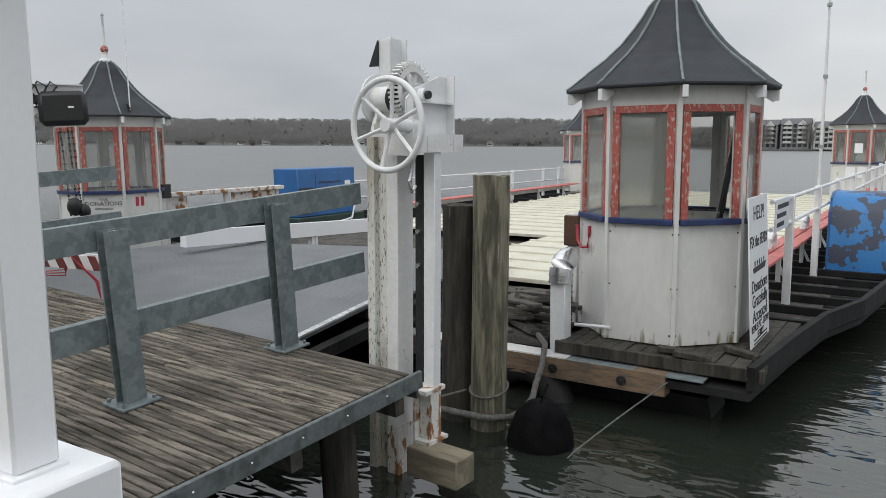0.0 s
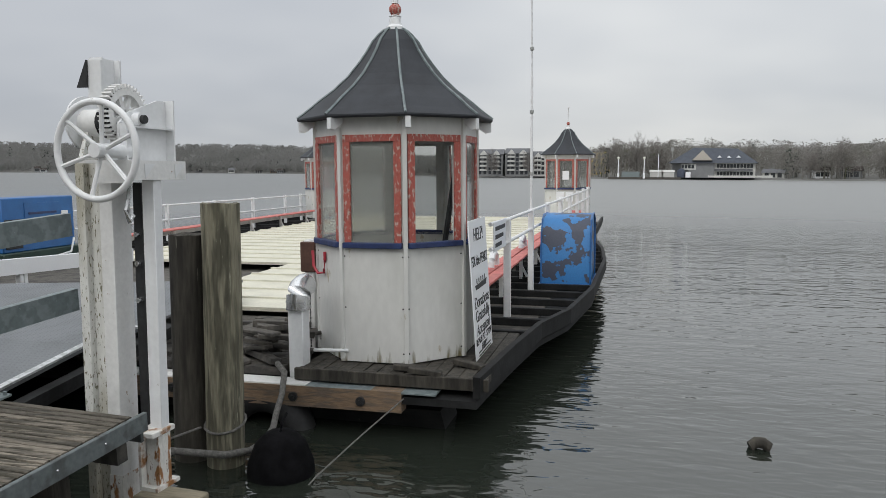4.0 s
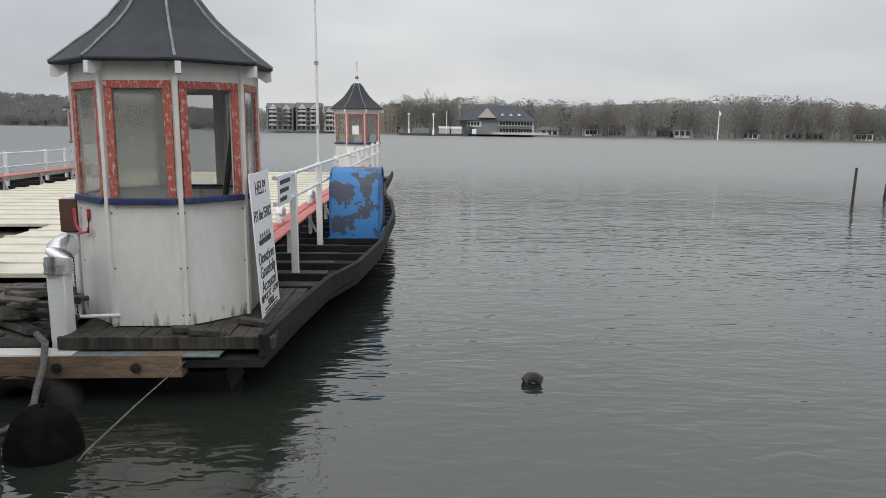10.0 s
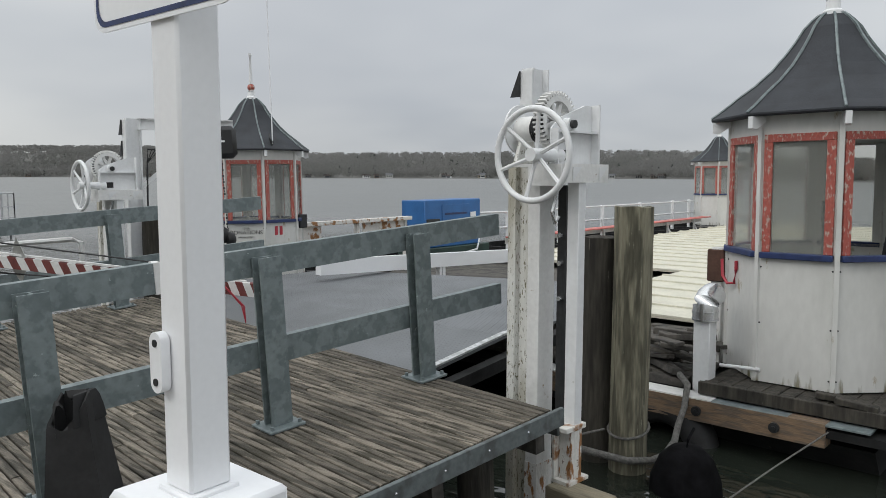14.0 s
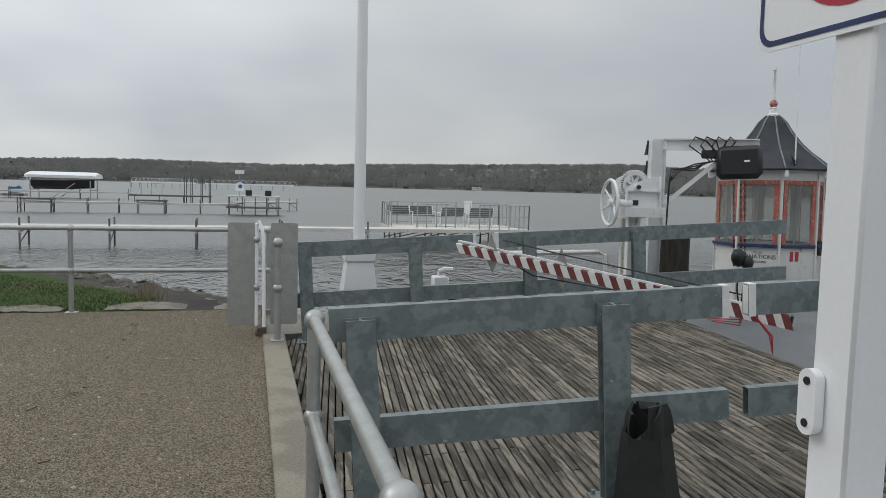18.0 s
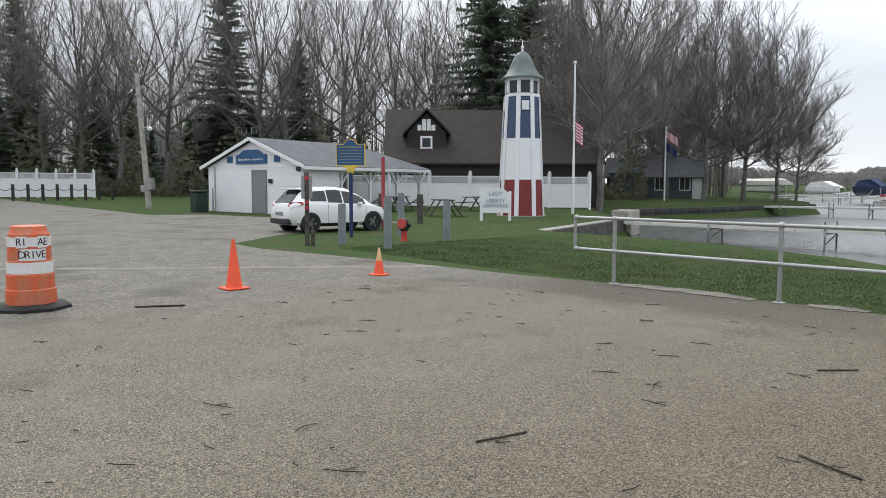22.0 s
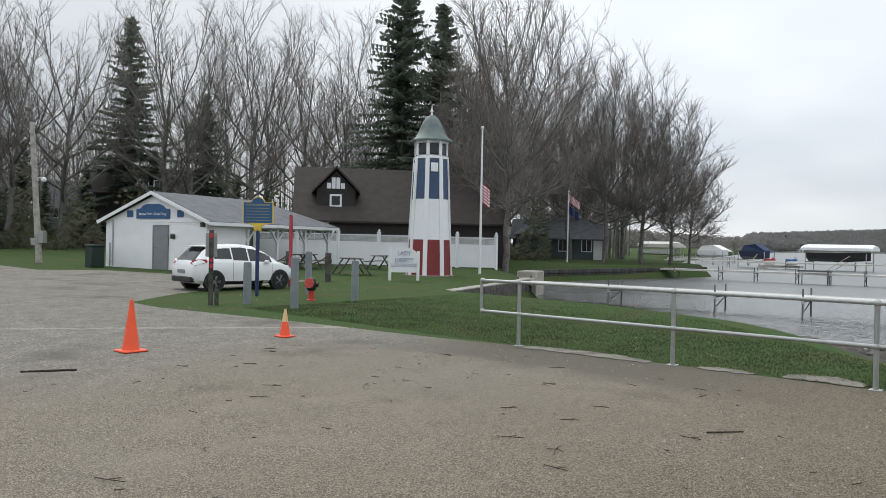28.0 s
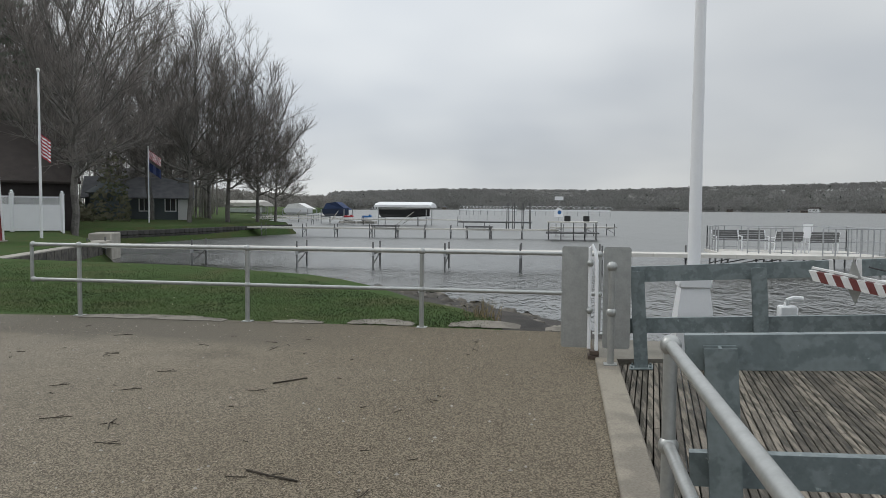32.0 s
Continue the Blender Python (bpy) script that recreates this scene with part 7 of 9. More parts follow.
c225, s225 = math.cos(radians(22.5)), math.sin(radians(22.5))
for k in range(8):
    rot = Matrix.Rotation(radians(45 * k), 4, "Z")
    for zone, (za, zb, mt, lab) in enumerate(((0.12, 1.8, REDP, "barn-red clapboard panel"), (1.8, 3.72, WHITE_CLEAN, "white clapboard panel"), (3.72, 5.6, BLUE_SLATE, "slate-blue clapboard panel"))):
        bm = B()
        n = int((zb - za) / 0.12)
        for i in range(n):
            z0, z1 = za + (zb - za) * i / n, za + (zb - za) * (i + 1) / n
            r0, r1 = lr_at(z0), lr_at(z1)
            prism(bm, [(r0 * c225 + 0.012, -r0 * s225, z0), (r1 * c225 - 0.006, -r1 * s225, z1), (r1 * c225 - 0.03, -r1 * s225, z1), (r0 * c225 - 0.03, -r0 * s225, z0)], (0, 2 * r1 * s225, 0))
        bm.transform(rot)
        ob = part("clapboard_panel", bm, mt, lh, lab)
        tagged(ob, kind="stuff")
    bm = B()
    bar(bm, (lr_at(0.1), 0, 0.1), (lr_at(5.65), 0, 5.65), 0.2, 0.05, (1, 0, 0.05))
    bm.transform(rot @ Matrix.Rotation(radians(22.5), 4, "Z"))
    part("corner_board", bm, WHITE_CLEAN, lh)
    bm = B()
    box(bm, 0.68, 0.72, -0.19, 0.19, 5.86, 6.28)
    bm.transform(rot)
    part("lantern_window", bm, DARK_GLASS, lh)
    bm = B()
    bar(bm, (0.775, 0, 5.8), (0.775, 0, 6.4), 0.16, 0.06, (1, 0, 0))
    bm.transform(rot @ Matrix.Rotation(radians(22.5), 4, "Z"))
    part("lantern_mullion", bm, WHITE_CLEAN, lh)
    if k in (1, 3, 5, 7):
        bm = B()
        box(bm, 0.82, 0.86, -0.17, 0.17, 5.0, 5.42, 0.01)
        bm.transform(rot)
        part("louvre_vent", bm, WHITE_CLEAN, lh)
for prof, mt, nm in (([(1.25, -0.05), (1.25, 0.12)], CONCRETE, "foundation"), ([(0.8, 5.62), (0.86, 5.64), (0.86, 5.74), (0.72, 5.82)], WHITE_CLEAN, "gallery_band"), ([(0.74, 6.36), (0.84, 6.38), (0.84, 6.5), (0.7, 6.55)], WHITE_CLEAN, "cornice")):
    bm = B()
    lathe(bm, prof, 8, (0, 0, 0), radians(22.5))
    part(nm, bm, mt, lh)
bm = B()
lathe(bm, [(0.7, 5.8), (0.7, 6.4)], 8, (0, 0, 0), radians(22.5))
part("lantern_core", bm, DARK_GLASS, lh)
bm = B()
lathe(bm, [(0.7, 6.5), (1.03, 6.46), (1.03, 6.54), (0.82, 6.68), (0.66, 6.92), (0.54, 7.2), (0.4, 7.5), (0.2, 7.72), (0.06, 7.78)], 8, (0, 0, 0), radians(22.5))
part("bell_roof", bm, GREEN_COPPER, lh, "grey-green metal bell roof")
bm = B()
lathe(bm, [(0.07, 7.76), (0.04, 7.88), (0.09, 7.95), (0.03, 8.05), (0.01, 8.3)], 10)
part("finial", bm, WHITE_CLEAN, lh)
ls = thing("lighthouse_sign", "white arched sign naming the lighthouse", "sign", pose(-23.0, -21.95, rise(-22), 0, 0, 137) @ Matrix.Diagonal((0.74, 1, 0.84, 1)))
for x in (-0.78, 0.78):
    bm = B()
    box(bm, x - 0.08, x + 0.08, -0.08, 0.08, 0, 1.6 if x < 0 else 1.45, 0.01)
    part("post", bm, WHITE_CLEAN, ls)
bm = B()
prism(bm, [(x * 0.7, -0.03, z) for x, z in [(-1, 0.4), (1, 0.4), (1, 1.3)] + [(math.cos(t), 1.3 + 0.32 * math.sin(t)) for t in [math.pi * i / 12 for i in range(1, 12)]] + [(-1, 1.3)]], (0, 0.06, 0))
part("panel", bm, WHITE_CLEAN, ls)
for txt, z, sz in (("LADY", 1.32, 0.3), ("LIBERTY", 0.98, 0.29), ("LIGHTHOUSE", 0.74, 0.235)):
    for s, a in ((1, 180), (-1, 0)):
        writing("lettering", txt, sz, SIGN_BLUE, ls, pose(0, s * 0.035, z, 90, 0, a))
bm = B()
box(bm, -0.45, 0.45, 0.031, 0.036, 0.5, 0.58)
part("red_scroll", bm, SIGN_RED, ls)


def flag_pole(x, y, h, lab, group="flag poles ashore"):
    ob = thing("flag_pole", lab, "flag pole", pose(x, y, rise(y)), group)
    bm = B()
    cyl(bm, (0, 0, 0), (0, 0, h), 0.07, 0.04, 10)
    part("pole", bm, WHITE_CLEAN, ob)
    bm = B()
    ball(bm, (0, 0, h + 0.09), 0.09, 10, 7)
    part("ball", bm, WHITE_WORN, ob)
    return ob


def flag(ob, z, w, h, d, stripes, canton):
    """A hanging flag in folds: a strip for each stripe and a canton."""
    dv = Vector((d[0], d[1], 0)).normalized()
    sv = Vector((-dv.y, dv.x, 0))
    n = len(stripes)
    for i, mt in enumerate(stripes):
        bm = B()
        top, low = [], []
        for k in range(9):
            u = w * k / 8
            off = sv * (0.05 * math.sin(k * 1.6)) + dv * (u * 0.75)
            sag = -0.55 * u
            top.append(bm.verts.new(Vector((0, 0, z - h * i / n + sag)) + off))
            low.append(bm.verts.new(Vector((0, 0, z - h * (i + 1) / n + sag)) + off))
        for k in range(8):
            bm.faces.new((top[k], top[k + 1], low[k + 1], low[k]))
        part("flag_stripe", bm, mt, ob)
    if canton:
        bm = B()
        vs = []
        for k in range(4):
            u = w * k / 8
            vs.append([bm.verts.new(Vector((0, 0, z - zz - 0.55 * u)) + dv * (u * 0.75) + sv * (0.05 * math.sin(k * 1.6) + s * 0.012)) for s in (1,) for zz in (0.0, h * 0.54)])
        for a, b in zip(vs, vs[1:]):
            bm.faces.new((a[0], b[0], b[1], a[1]))
        part("flag_canton", bm, canton, ob)


RW = [SIGN_RED if i % 2 == 0 else WHITE_CLEAN for i in range(13)]
f1 = flag_pole(-31.0, -24.15, 7.4, "white flag pole with a half-mast striped flag")
flag(f1, 4.7, 0.62, 1.0, (-0.25, 0.97), RW, SIGN_BLUE)
f2 = flag_pole(-57.5, -34.8, 6.1, "white flag pole with two flags by the water")
flag(f2, 6.0, 1.3, 0.7, (-0.55, 0.85), RW, SIGN_BLUE)
flag(f2, 5.0, 1.3, 0.7, (-0.55, 0.85), [NAVY] * 3, None)


# ---- white vinyl fences ----
def fence(lab, pts, n):
    ob = thing("vinyl_fence", lab, "fence", None, "white vinyl fences")
    P = []
    for (xa, ya), (xb, yb), k in zip(pts, pts[1:], n):
        P += [(xa + (xb - xa) * i / k, ya + (yb - ya) * i / k) for i in range(k)]
    P.append(pts[-1])
    for x, y in P:
        bm = B()
        z = rise(y)
        box(bm, x - 0.08, x + 0.08, y - 0.08, y + 0.08, z - 0.1, z + 2.0)
        lathe(bm, [(0.14, 0), (0.14, 0.05), (0.06, 0.08), (0.09, 0.16), (0.01, 0.24)], 8, (x, y, z + 2.0))
        part("post", bm, WHITE_CLEAN, ob)
    for (xa, ya), (xb, yb) in zip(P, P[1:]):
        z = rise((ya + yb) / 2)
        bm = B()
        bar(bm, (xa, ya, z + 0.72), (xb, yb, z + 0.72), 0.04, 1.36)
        part("panel", bm, WHITE_CLEAN, ob)
        bm = B()
        bar(bm, (xa, ya, z + 1.42), (xb, yb, z + 1.42), 0.06, 0.07)
        bar(bm, (xa, ya, z + 1.86), (xb, yb, z + 1.86), 0.06, 0.07)
        L = math.hypot(xb - xa, yb - ya)
        m = int(L / 0.14)
        d = Vector((xb - xa, yb - ya, 0)) / L
        for i in range(m):
            for s in (0, 1):
                a = Vector((xa, ya, z)) + d * (L * i / m)
                b = a + d * min(0.36, L - L * i / m)
                za, zb = (1.45, 1.83) if s else (1.83, 1.45)
                bar(bm, (a.x, a.y, z + za), (b.x, b.y, z + zb), 0.012, 0.035)
        part("lattice_top", bm, WHITE_CLEAN, ob)


fence("white vinyl fence with lattice top behind the lighthouse", [(-27.5, -38.5), (-33.0, -33.5), (-37.9, -28.2)], (3, 3))
fence("long white vinyl fence across the far end of the lot", [(-6.5, -66.5), (-20.5, -63.0)], (11,))
cf = thing("chain_fence", "low posts linked by sagging chain beyond the lot", "chain fence")
for i in range(16):
    x, y = -6.2 - 0.88 * i, -56.6 + 0.06 * i
    bm = B()
    cyl(bm, (x, y, rise(y) - 0.1), (x, y, rise(y) + 1.1), 0.1, seg=8)
    part("post", bm, PILE_DARK, cf)
    if i < 15:
        bm = B()
        tube(bm, [(x - 0.88 * t, y + 0.06 * t, rise(y) + 0.9 - 0.22 * 4 * t * (1 - t)) for t in [k / 6 for k in range(7)]], 0.025, 5)
        part("chain", bm, ROPE, cf)


# ---- houses ----
def house(lab, m, w, d, e, ridge, wall, roof, windows, roof_lab="", trim=WHITE_CLEAN, over=0.35):
    """Ridge along the first axis; front at y = 0. windows: (x, z, width, height) on the front, x along the wall."""
    ob = thing("house", lab, "house", m, "houses by the lake")
    bm = B()
    prism(bm, [(0, 0, -0.5), (0, d, -0.5), (0, d, e), (0, d / 2, ridge), (0, 0, e)], (w, 0, 0))
    part("wall", bm, wall, ob)
    for s in (0, 1):
        bm = B()
        ya, yb = (-over, d / 2) if s == 0 else (d + over, d / 2)
        za = e - (ridge - e) * over / (d / 2)
        prism(bm, [(-over, ya, za + 0.02), (w + over, ya, za + 0.02), (w + over, yb, ridge + 0.03), (-over, yb, ridge + 0.03)], (0, 0, 0.12))
        part("roof", bm, roof, ob, roof_lab)
    for x, z, ww, hh in windows:
        bm = B()
        box(bm, x - ww / 2 - 0.1, x + ww / 2 + 0.1, -0.06, 0.0, z - 0.1, z + hh + 0.1)
        fr = part("window", bm, trim, ob)
        bm = B()
        box(bm, x - ww / 2, x - 0.03, -0.075, -0.06, z, z + hh)
        box(bm, x + 0.03, x + ww / 2, -0.075, -0.06, z, z + hh)
        part("pane", bm, DARK_GLASS, fr)
    return ob


hb = house("dark brown house with steep shingle roof and dormer", pose(-29.54, -37.02, 0.3, 0, 0, 140.2), 13.0, 9.0, 2.8, 6.2, DARK_BROWN, BROWN_ROOF, [(1.0, 1.0, 1.5, 1.5)], "brown shingle roof")
dm = B()
prism(dm, [(1.1, 0.9, 3.2), (3.5, 0.9, 3.2), (3.5, 0.9, 4.6), (2.3, 0.9, 5.8), (1.1, 0.9, 4.6)], (0, 3.0, 0))
part("dormer", dm, DARK_BROWN, hb, "dark timber dormer")
for a, b in (((0.8, 4.4), (2.3, 5.95)), ((3.8, 4.4), (2.3, 5.95))):
    bm = B()
    prism(bm, [(a[0], 0.6, a[1]), (b[0], 0.6, b[1]), (b[0], 0.6, b[1] + 0.15), (a[0], 0.6, a[1] + 0.15)], (0, 3.3, 0))
    part("dormer_roof", bm, BROWN_ROOF, hb)
for i in range(4):
    bm = B()
    x = 1.72 + 0.29 * i
    prism(bm, [(x, 0.87, 4.7), (x + 0.24, 0.87, 4.7), (x + 0.24, 0.87, 5.4 if i in (1, 2) else 5.05), (x, 0.87, 5.4 if i in (1, 2) else 5.05)], (0, 0.02, 0))
    part("pale_infill", bm, WHITE_CLEAN, hb)
bm = B()
box(bm, 1.9, 2.65, 0.84, 0.88, 3.55, 4.35)
wn_ = part("dormer_window", bm, WHITE_CLEAN, hb)
bm = B()
box(bm, 2.02, 2.53, 0.82, 0.84, 3.67, 4.23)
part("pane", bm, DARK_GLASS, wn_)
house("dark brown house half hidden in the wood", pose(-33.5, -72.5, 0.7, 0, 0, 152), 10, 8, 5.4, 8.0, DARK_BROWN, BROWN_ROOF, [(4.2, 5.6, 0.9, 1.0), (5.7, 5.6, 0.9, 1.0)])
GREYSIDE = mat("blue_grey_siding", (0.085, 0.105, 0.115), 0.7, vary=0.08, scale=1.0)
h2 = house("blue-grey cottage with white-framed windows near the shore", pose(-64.9, -45.8, 0.3, 0, 0, 120), 9.5, 7.0, 2.2, 4.1, GREYSIDE, SHINGLE, [(1.2, 0.9, 1.0, 1.2), (3.0, 0.9, 0.8, 1.2), (5.2, 0.9, 0.8, 1.2), (7.6, 0.9, 0.9, 1.2)])
bm = B()
lathe(bm, [(1.9, 2.5), (1.95, 2.55), (0.05, 3.9)], 6, (2.0, -0.8, 0))
lathe(bm, [(1.6, -0.4), (1.6, 2.5)], 6, (2.0, -0.8, 0))
part("bay_turret", bm, GREYSIDE, h2)
bm = B()
box(bm, 8.3, 9.2, -0.08, 0.0, 0.0, 2.0)
part("door", bm, WHITE_CLEAN, h2)
house("white gabled house behind bare trees", pose(-80, -54.5, 0.5, 0, 0, 122), 6, 7, 3.6, 5.6, WHITE_CLEAN, SHINGLE, [(1.5, 0.8, 1, 1.3), (4.4, 0.8, 1, 1.3), (1.8, 2.3, 0.9, 1.2), (4.2, 2.3, 0.9, 1.2)])
house("white gabled house behind bare trees", pose(-56, -62, 0.6, 0, 0, 140), 8, 7, 3.2, 5.6, WHITE_CLEAN, SHINGLE, [(2, 0.8, 1, 1.3), (5, 0.8, 1, 1.3)])
house("grey gabled house among the far trees", pose(-36, -92, 0.9, 0, 0, 155), 9, 8, 4.2, 7.4, POST_GREY, SHINGLE, [(2, 3.0, 1.0, 1.2), (4.4, 3.0, 1.0, 1.2)])

# ---- slip walls and shore ----
bm = B()
bar(bm, (-18.6, -16.95, 0.0), (-31.6, -21.45, 0.02), 0.75, 0.14)
solid("slip_walk", bm, CONCRETE, "narrow pale concrete walk along the boat slip", "walk", kind="structure")
for i in range(14):
    bm = B()
    a, b = i / 14, (i + 1) / 14 - 0.004
    P = lambda t: (-19.9 - 10.0 * t, -16.98 - 3.45 * t)
    bar(bm, (*P(a), -0.6), (*P(b), -0.6), 0.14, 1.3)
    solid("slip_wall_plank", bm, OLD_WOOD, "dark timber sheeting of the boat slip", "wall", None, "slip wall timbers")
bm = B()
box(bm, -0.8, 0.8, -0.5, 0.5, -1.2, 0.3, 0.05)
solid("concrete_block", bm, CONCRETE, "square concrete block at the slip's end", "block", pose(-32.3, -21.9, 0.1, 0, 0, 19))
random.seed(14)
for i in range(46):
    t = i / 46
    x, y = -42.5 - 25 * t, -29.3 + 3.0 * t
    bm = B()
    L = 0.55
    for k in range(3):
        box(bm, -L / 2 + random.uniform(0, 0.02), L / 2, -0.25 + 0.06 * k, 0.25, -0.9 + 0.32 * k, -0.9 + 0.32 * k + 0.3, 0.03)
    solid("wall_stone", bm, mat("dark_stone", (0.06, 0.058, 0.054), 0.9, vary=0.3, scale=2, randomize=0.3), "rough dark stone of the shore wall", "stone", pose(x, y, 0.0, 0, 0, -7.6 + random.uniform(-3, 3)), "stones of the shore wall")
for i in range(90):
    t = random.uniform(0.48, 1.0)
    w = random.uniform(0.25, 0.95)
    x, y = -21.5 + 9.0 * t - 3.6 * w + random.uniform(-0.3, 0.3), -9.0 + 6.8 * t + 1.5 * w + random.uniform(-0.3, 0.3)
    r = random.uniform(0.08, 0.32)
    bm = B()
    ball(bm, (0, 0, 0), r, 7, 5, 0.6)
    for v in bm.verts:
        v.co += Vector((random.uniform(-1, 1), random.uniform(-1, 1), random.uniform(-1, 1))) * r * 0.16
    solid("shore_rock", bm, mat("wet_shore_rock", (0.10, 0.09, 0.075), 0.8, vary=0.3, scale=3, randomize=0.5), "rough wet rock at the water's edge", "rock", pose(x, y, -0.12 - 0.72 * w, 0, 0, random.uniform(0, 360)), "rocks on the shore")
bm = B()
rows = []
rng = random.Random(8)
for a, b in (((-20.15, -13.6), (-21.2, -13.4)), ((-20.05, -11.2), (-21.3, -10.9)), ((-19.25, -9.1), (-20.9, -8.3)), ((-18.45, -7.2), (-20.7, -6.0)), ((-17.4, -5.95), (-20.8, -4.8)), ((-16.1, -4.9), (-20.2, -3.6)), ((-14.0, -3.5), (-19.2, -2.0)), ((-13.2, -2.7), (-17.6, -0.5)), ((-12.0, -2.0), (-15.2, 0.3)), ((-11.08, -1.8), (-13.0, 0.6)), ((-11.06, -0.5), (-11.6, 0.8))):
    a, b = Vector(a), Vector(b)
    col = []
    for k in range(7):
        u = k / 6
        q = a.lerp(b, u)
        z = -0.05 - 0.86 * (0.55 * u + 0.45 * u * u) + (rng.uniform(-0.06, 0.06) if 0 < k < 6 else 0)
        col.append(bm.verts.new((q.x + rng.uniform(-0.2, 0.2) * (0 < k), q.y + rng.uniform(-0.2, 0.2) * (0 < k), z)))
    rows.append(col)
for a, b in zip(rows, rows[1:]):
    for k in range(6):
        bm.faces.new((a[k], a[k + 1], b[k + 1], b[k]))
bmesh.ops.subdivide_edges(bm, edges=bm.edges[:], cuts=2, use_grid_fill=True, fractal=0.35, seed=3)
solid("muddy_bank", bm, mat("dark_mud", (0.038, 0.032, 0.026), 0.9, vary=0.35, scale=2.5, bscale=30, bump=0.6), "dark muddy bank littered with reeds and rocks", "bank", kind="structure")


# ---- trees ----
def limb(V, Fc, a, b, ra, rb, sides):
    d = (b - a).normalized()
    ref = Vector((0, 0, 1)) if abs(d.z) < 0.9 else Vector((1, 0, 0))
    u = d.cross(ref).normalized()
    w = d.cross(u)
    base = len(V)
    for p, r in ((a, ra), (b, rb)):
        for i in range(sides):
            t = 2 * math.pi * i / sides
            V.append(p + u * (r * math.cos(t)) + w * (r * math.sin(t)))
    for i in range(sides):
        j = (i + 1) % sides
        Fc.append((base + i, base + j, base + sides + j, base + sides + i))


def sliver(V, Fc, a, b, w, rng):
    """A fine twig: one narrow tapering blade."""
    q = (b - a).orthogonal().normalized()
    q = Matrix.Rotation(rng.uniform(0, 3.14), 3, (b - a).normalized()) @ q * w
    base = len(V)
    V += [a - q, a + q, b + q * 0.3, b - q * 0.3]
    Fc.append((base, base + 1, base + 2, base + 3))


def bare_tree(seed, H, base, R, limbs, subs, sprays, slivers, belly=0.8, tw=0.010):
    """A leafless tree: a forking trunk whose limbs fan out to fill an egg-shaped crown, in one mesh, and its sprays of fine twigs in another.
    base: where the crown begins, as a share of the height; R: the crown's radius."""
    rng = random.Random(seed)
    V1, F1, V2, F2 = [], [], [], []

    def rnd(k):
        return Vector((rng.uniform(-1, 1), rng.uniform(-1, 1), rng.uniform(-0.6, 1))) * k

    def bough(a, mid, b, r0, r1, n, sides):
        pts = []
        for i in range(n + 1):
            u = i / n
            pts.append(a * (1 - u) ** 2 + mid * (2 * u * (1 - u)) + b * u * u + (rnd(0.10) if 0 < i < n else Vector()))
        for i in range(n):
            limb(V1, F1, pts[i], pts[i + 1], r0 + (r1 - r0) * i / n, r0 + (r1 - r0) * (i + 1) / n, sides)
        return pts

    tr = H * 0.0125
    lean = Vector((rng.uniform(-0.06, 0.06), rng.uniform(-0.06, 0.06), 1))
    trunk = bough(Vector((0, 0, -0.3)), Vector((lean.y, -lean.x, 1)) * H * 0.28, lean * H * 0.54, tr, tr * 0.35, 8, 8)
    for i in range(limbs):
        f = (i + 0.5) / limbs
        az = 2.4 * i + rng.uniform(-0.5, 0.5)
        z = H * (base + 0.12 + (0.99 - base - 0.12) * f ** 1.15)
        u = (z / H - base) / (1 - base)
        r = R * max(0.12, math.sin(math.pi * min(1.0, u ** belly)) ** 0.6) * rng.uniform(0.7, 1.05)
        end = Vector((r * math.cos(az), r * math.sin(az), z))
        k = min(7.2, 8 * (0.30 + 0.66 * f * rng.uniform(0.75, 1.0)))
        st = trunk[int(k)].lerp(trunk[int(k) + 1], k % 1)
        if st.z > end.z - 1.0:
            st = trunk[3]
        mid = st.lerp(end, 0.5) + Vector((0.22 * end.x, 0.22 * end.y, -0.10 * (end.z - st.z)))
        L = (end - st).length
        line = bough(st, mid, end, tr * 0.38 * (1.15 - 0.5 * f), 0.018, 7, 5)
        for j in range(subs):
            u = 0.12 + 0.88 * (j + rng.random()) / subs
            q = min(6.999, u * 7)
            a = line[int(q)].lerp(line[int(q) + 1], q % 1)
            d = (line[int(q) + 1] - line[int(q)]).normalized()
            nd = (d * 0.8 + rnd(0.75) + Vector((0, 0, 0.30))).normalized()
            sl = (0.36 * L * (1.1 - 0.75 * u) + 0.9) * rng.uniform(0.6, 1.3)
            b = a + nd * sl
            sub = bough(a, a.lerp(b, 0.5) + rnd(0.12 * sl), b, 0.042 * (1.3 - u), 0.015, 3, 4)
            for m in range(sprays):
                v = 0.2 + 0.8 * (m + rng.random()) / sprays
                q = min(2.999, v * 3)
                a2 = sub[int(q)].lerp(sub[int(q) + 1], q % 1)
                d2 = (nd * 0.8 + rnd(0.85) + Vector((0, 0, 0.25))).normalized()
                b2 = a2 + d2 * rng.uniform(0.7, 2.1)
                limb(V2, F2, a2, b2, tw * 1.1, tw * 0.5, 3)
                for _ in range(slivers):
                    c = a2.lerp(b2, rng.uniform(0.25, 1.0))
                    sliver(V2, F2, c, c + (d2 * 0.8 + rnd(0.8)).normalized() * rng.uniform(0.4, 1.15), tw * 0.55, rng)
    out = []
    for nm, V, Fc, mt in (("trunk", V1, F1, BARK), ("crown", V2, F2, TWIG)):
        me = bpy.data.meshes.new(nm)
        me.from_pydata(V, [], Fc)
        me.materials.append(mt)
        out.append(me)
    return out


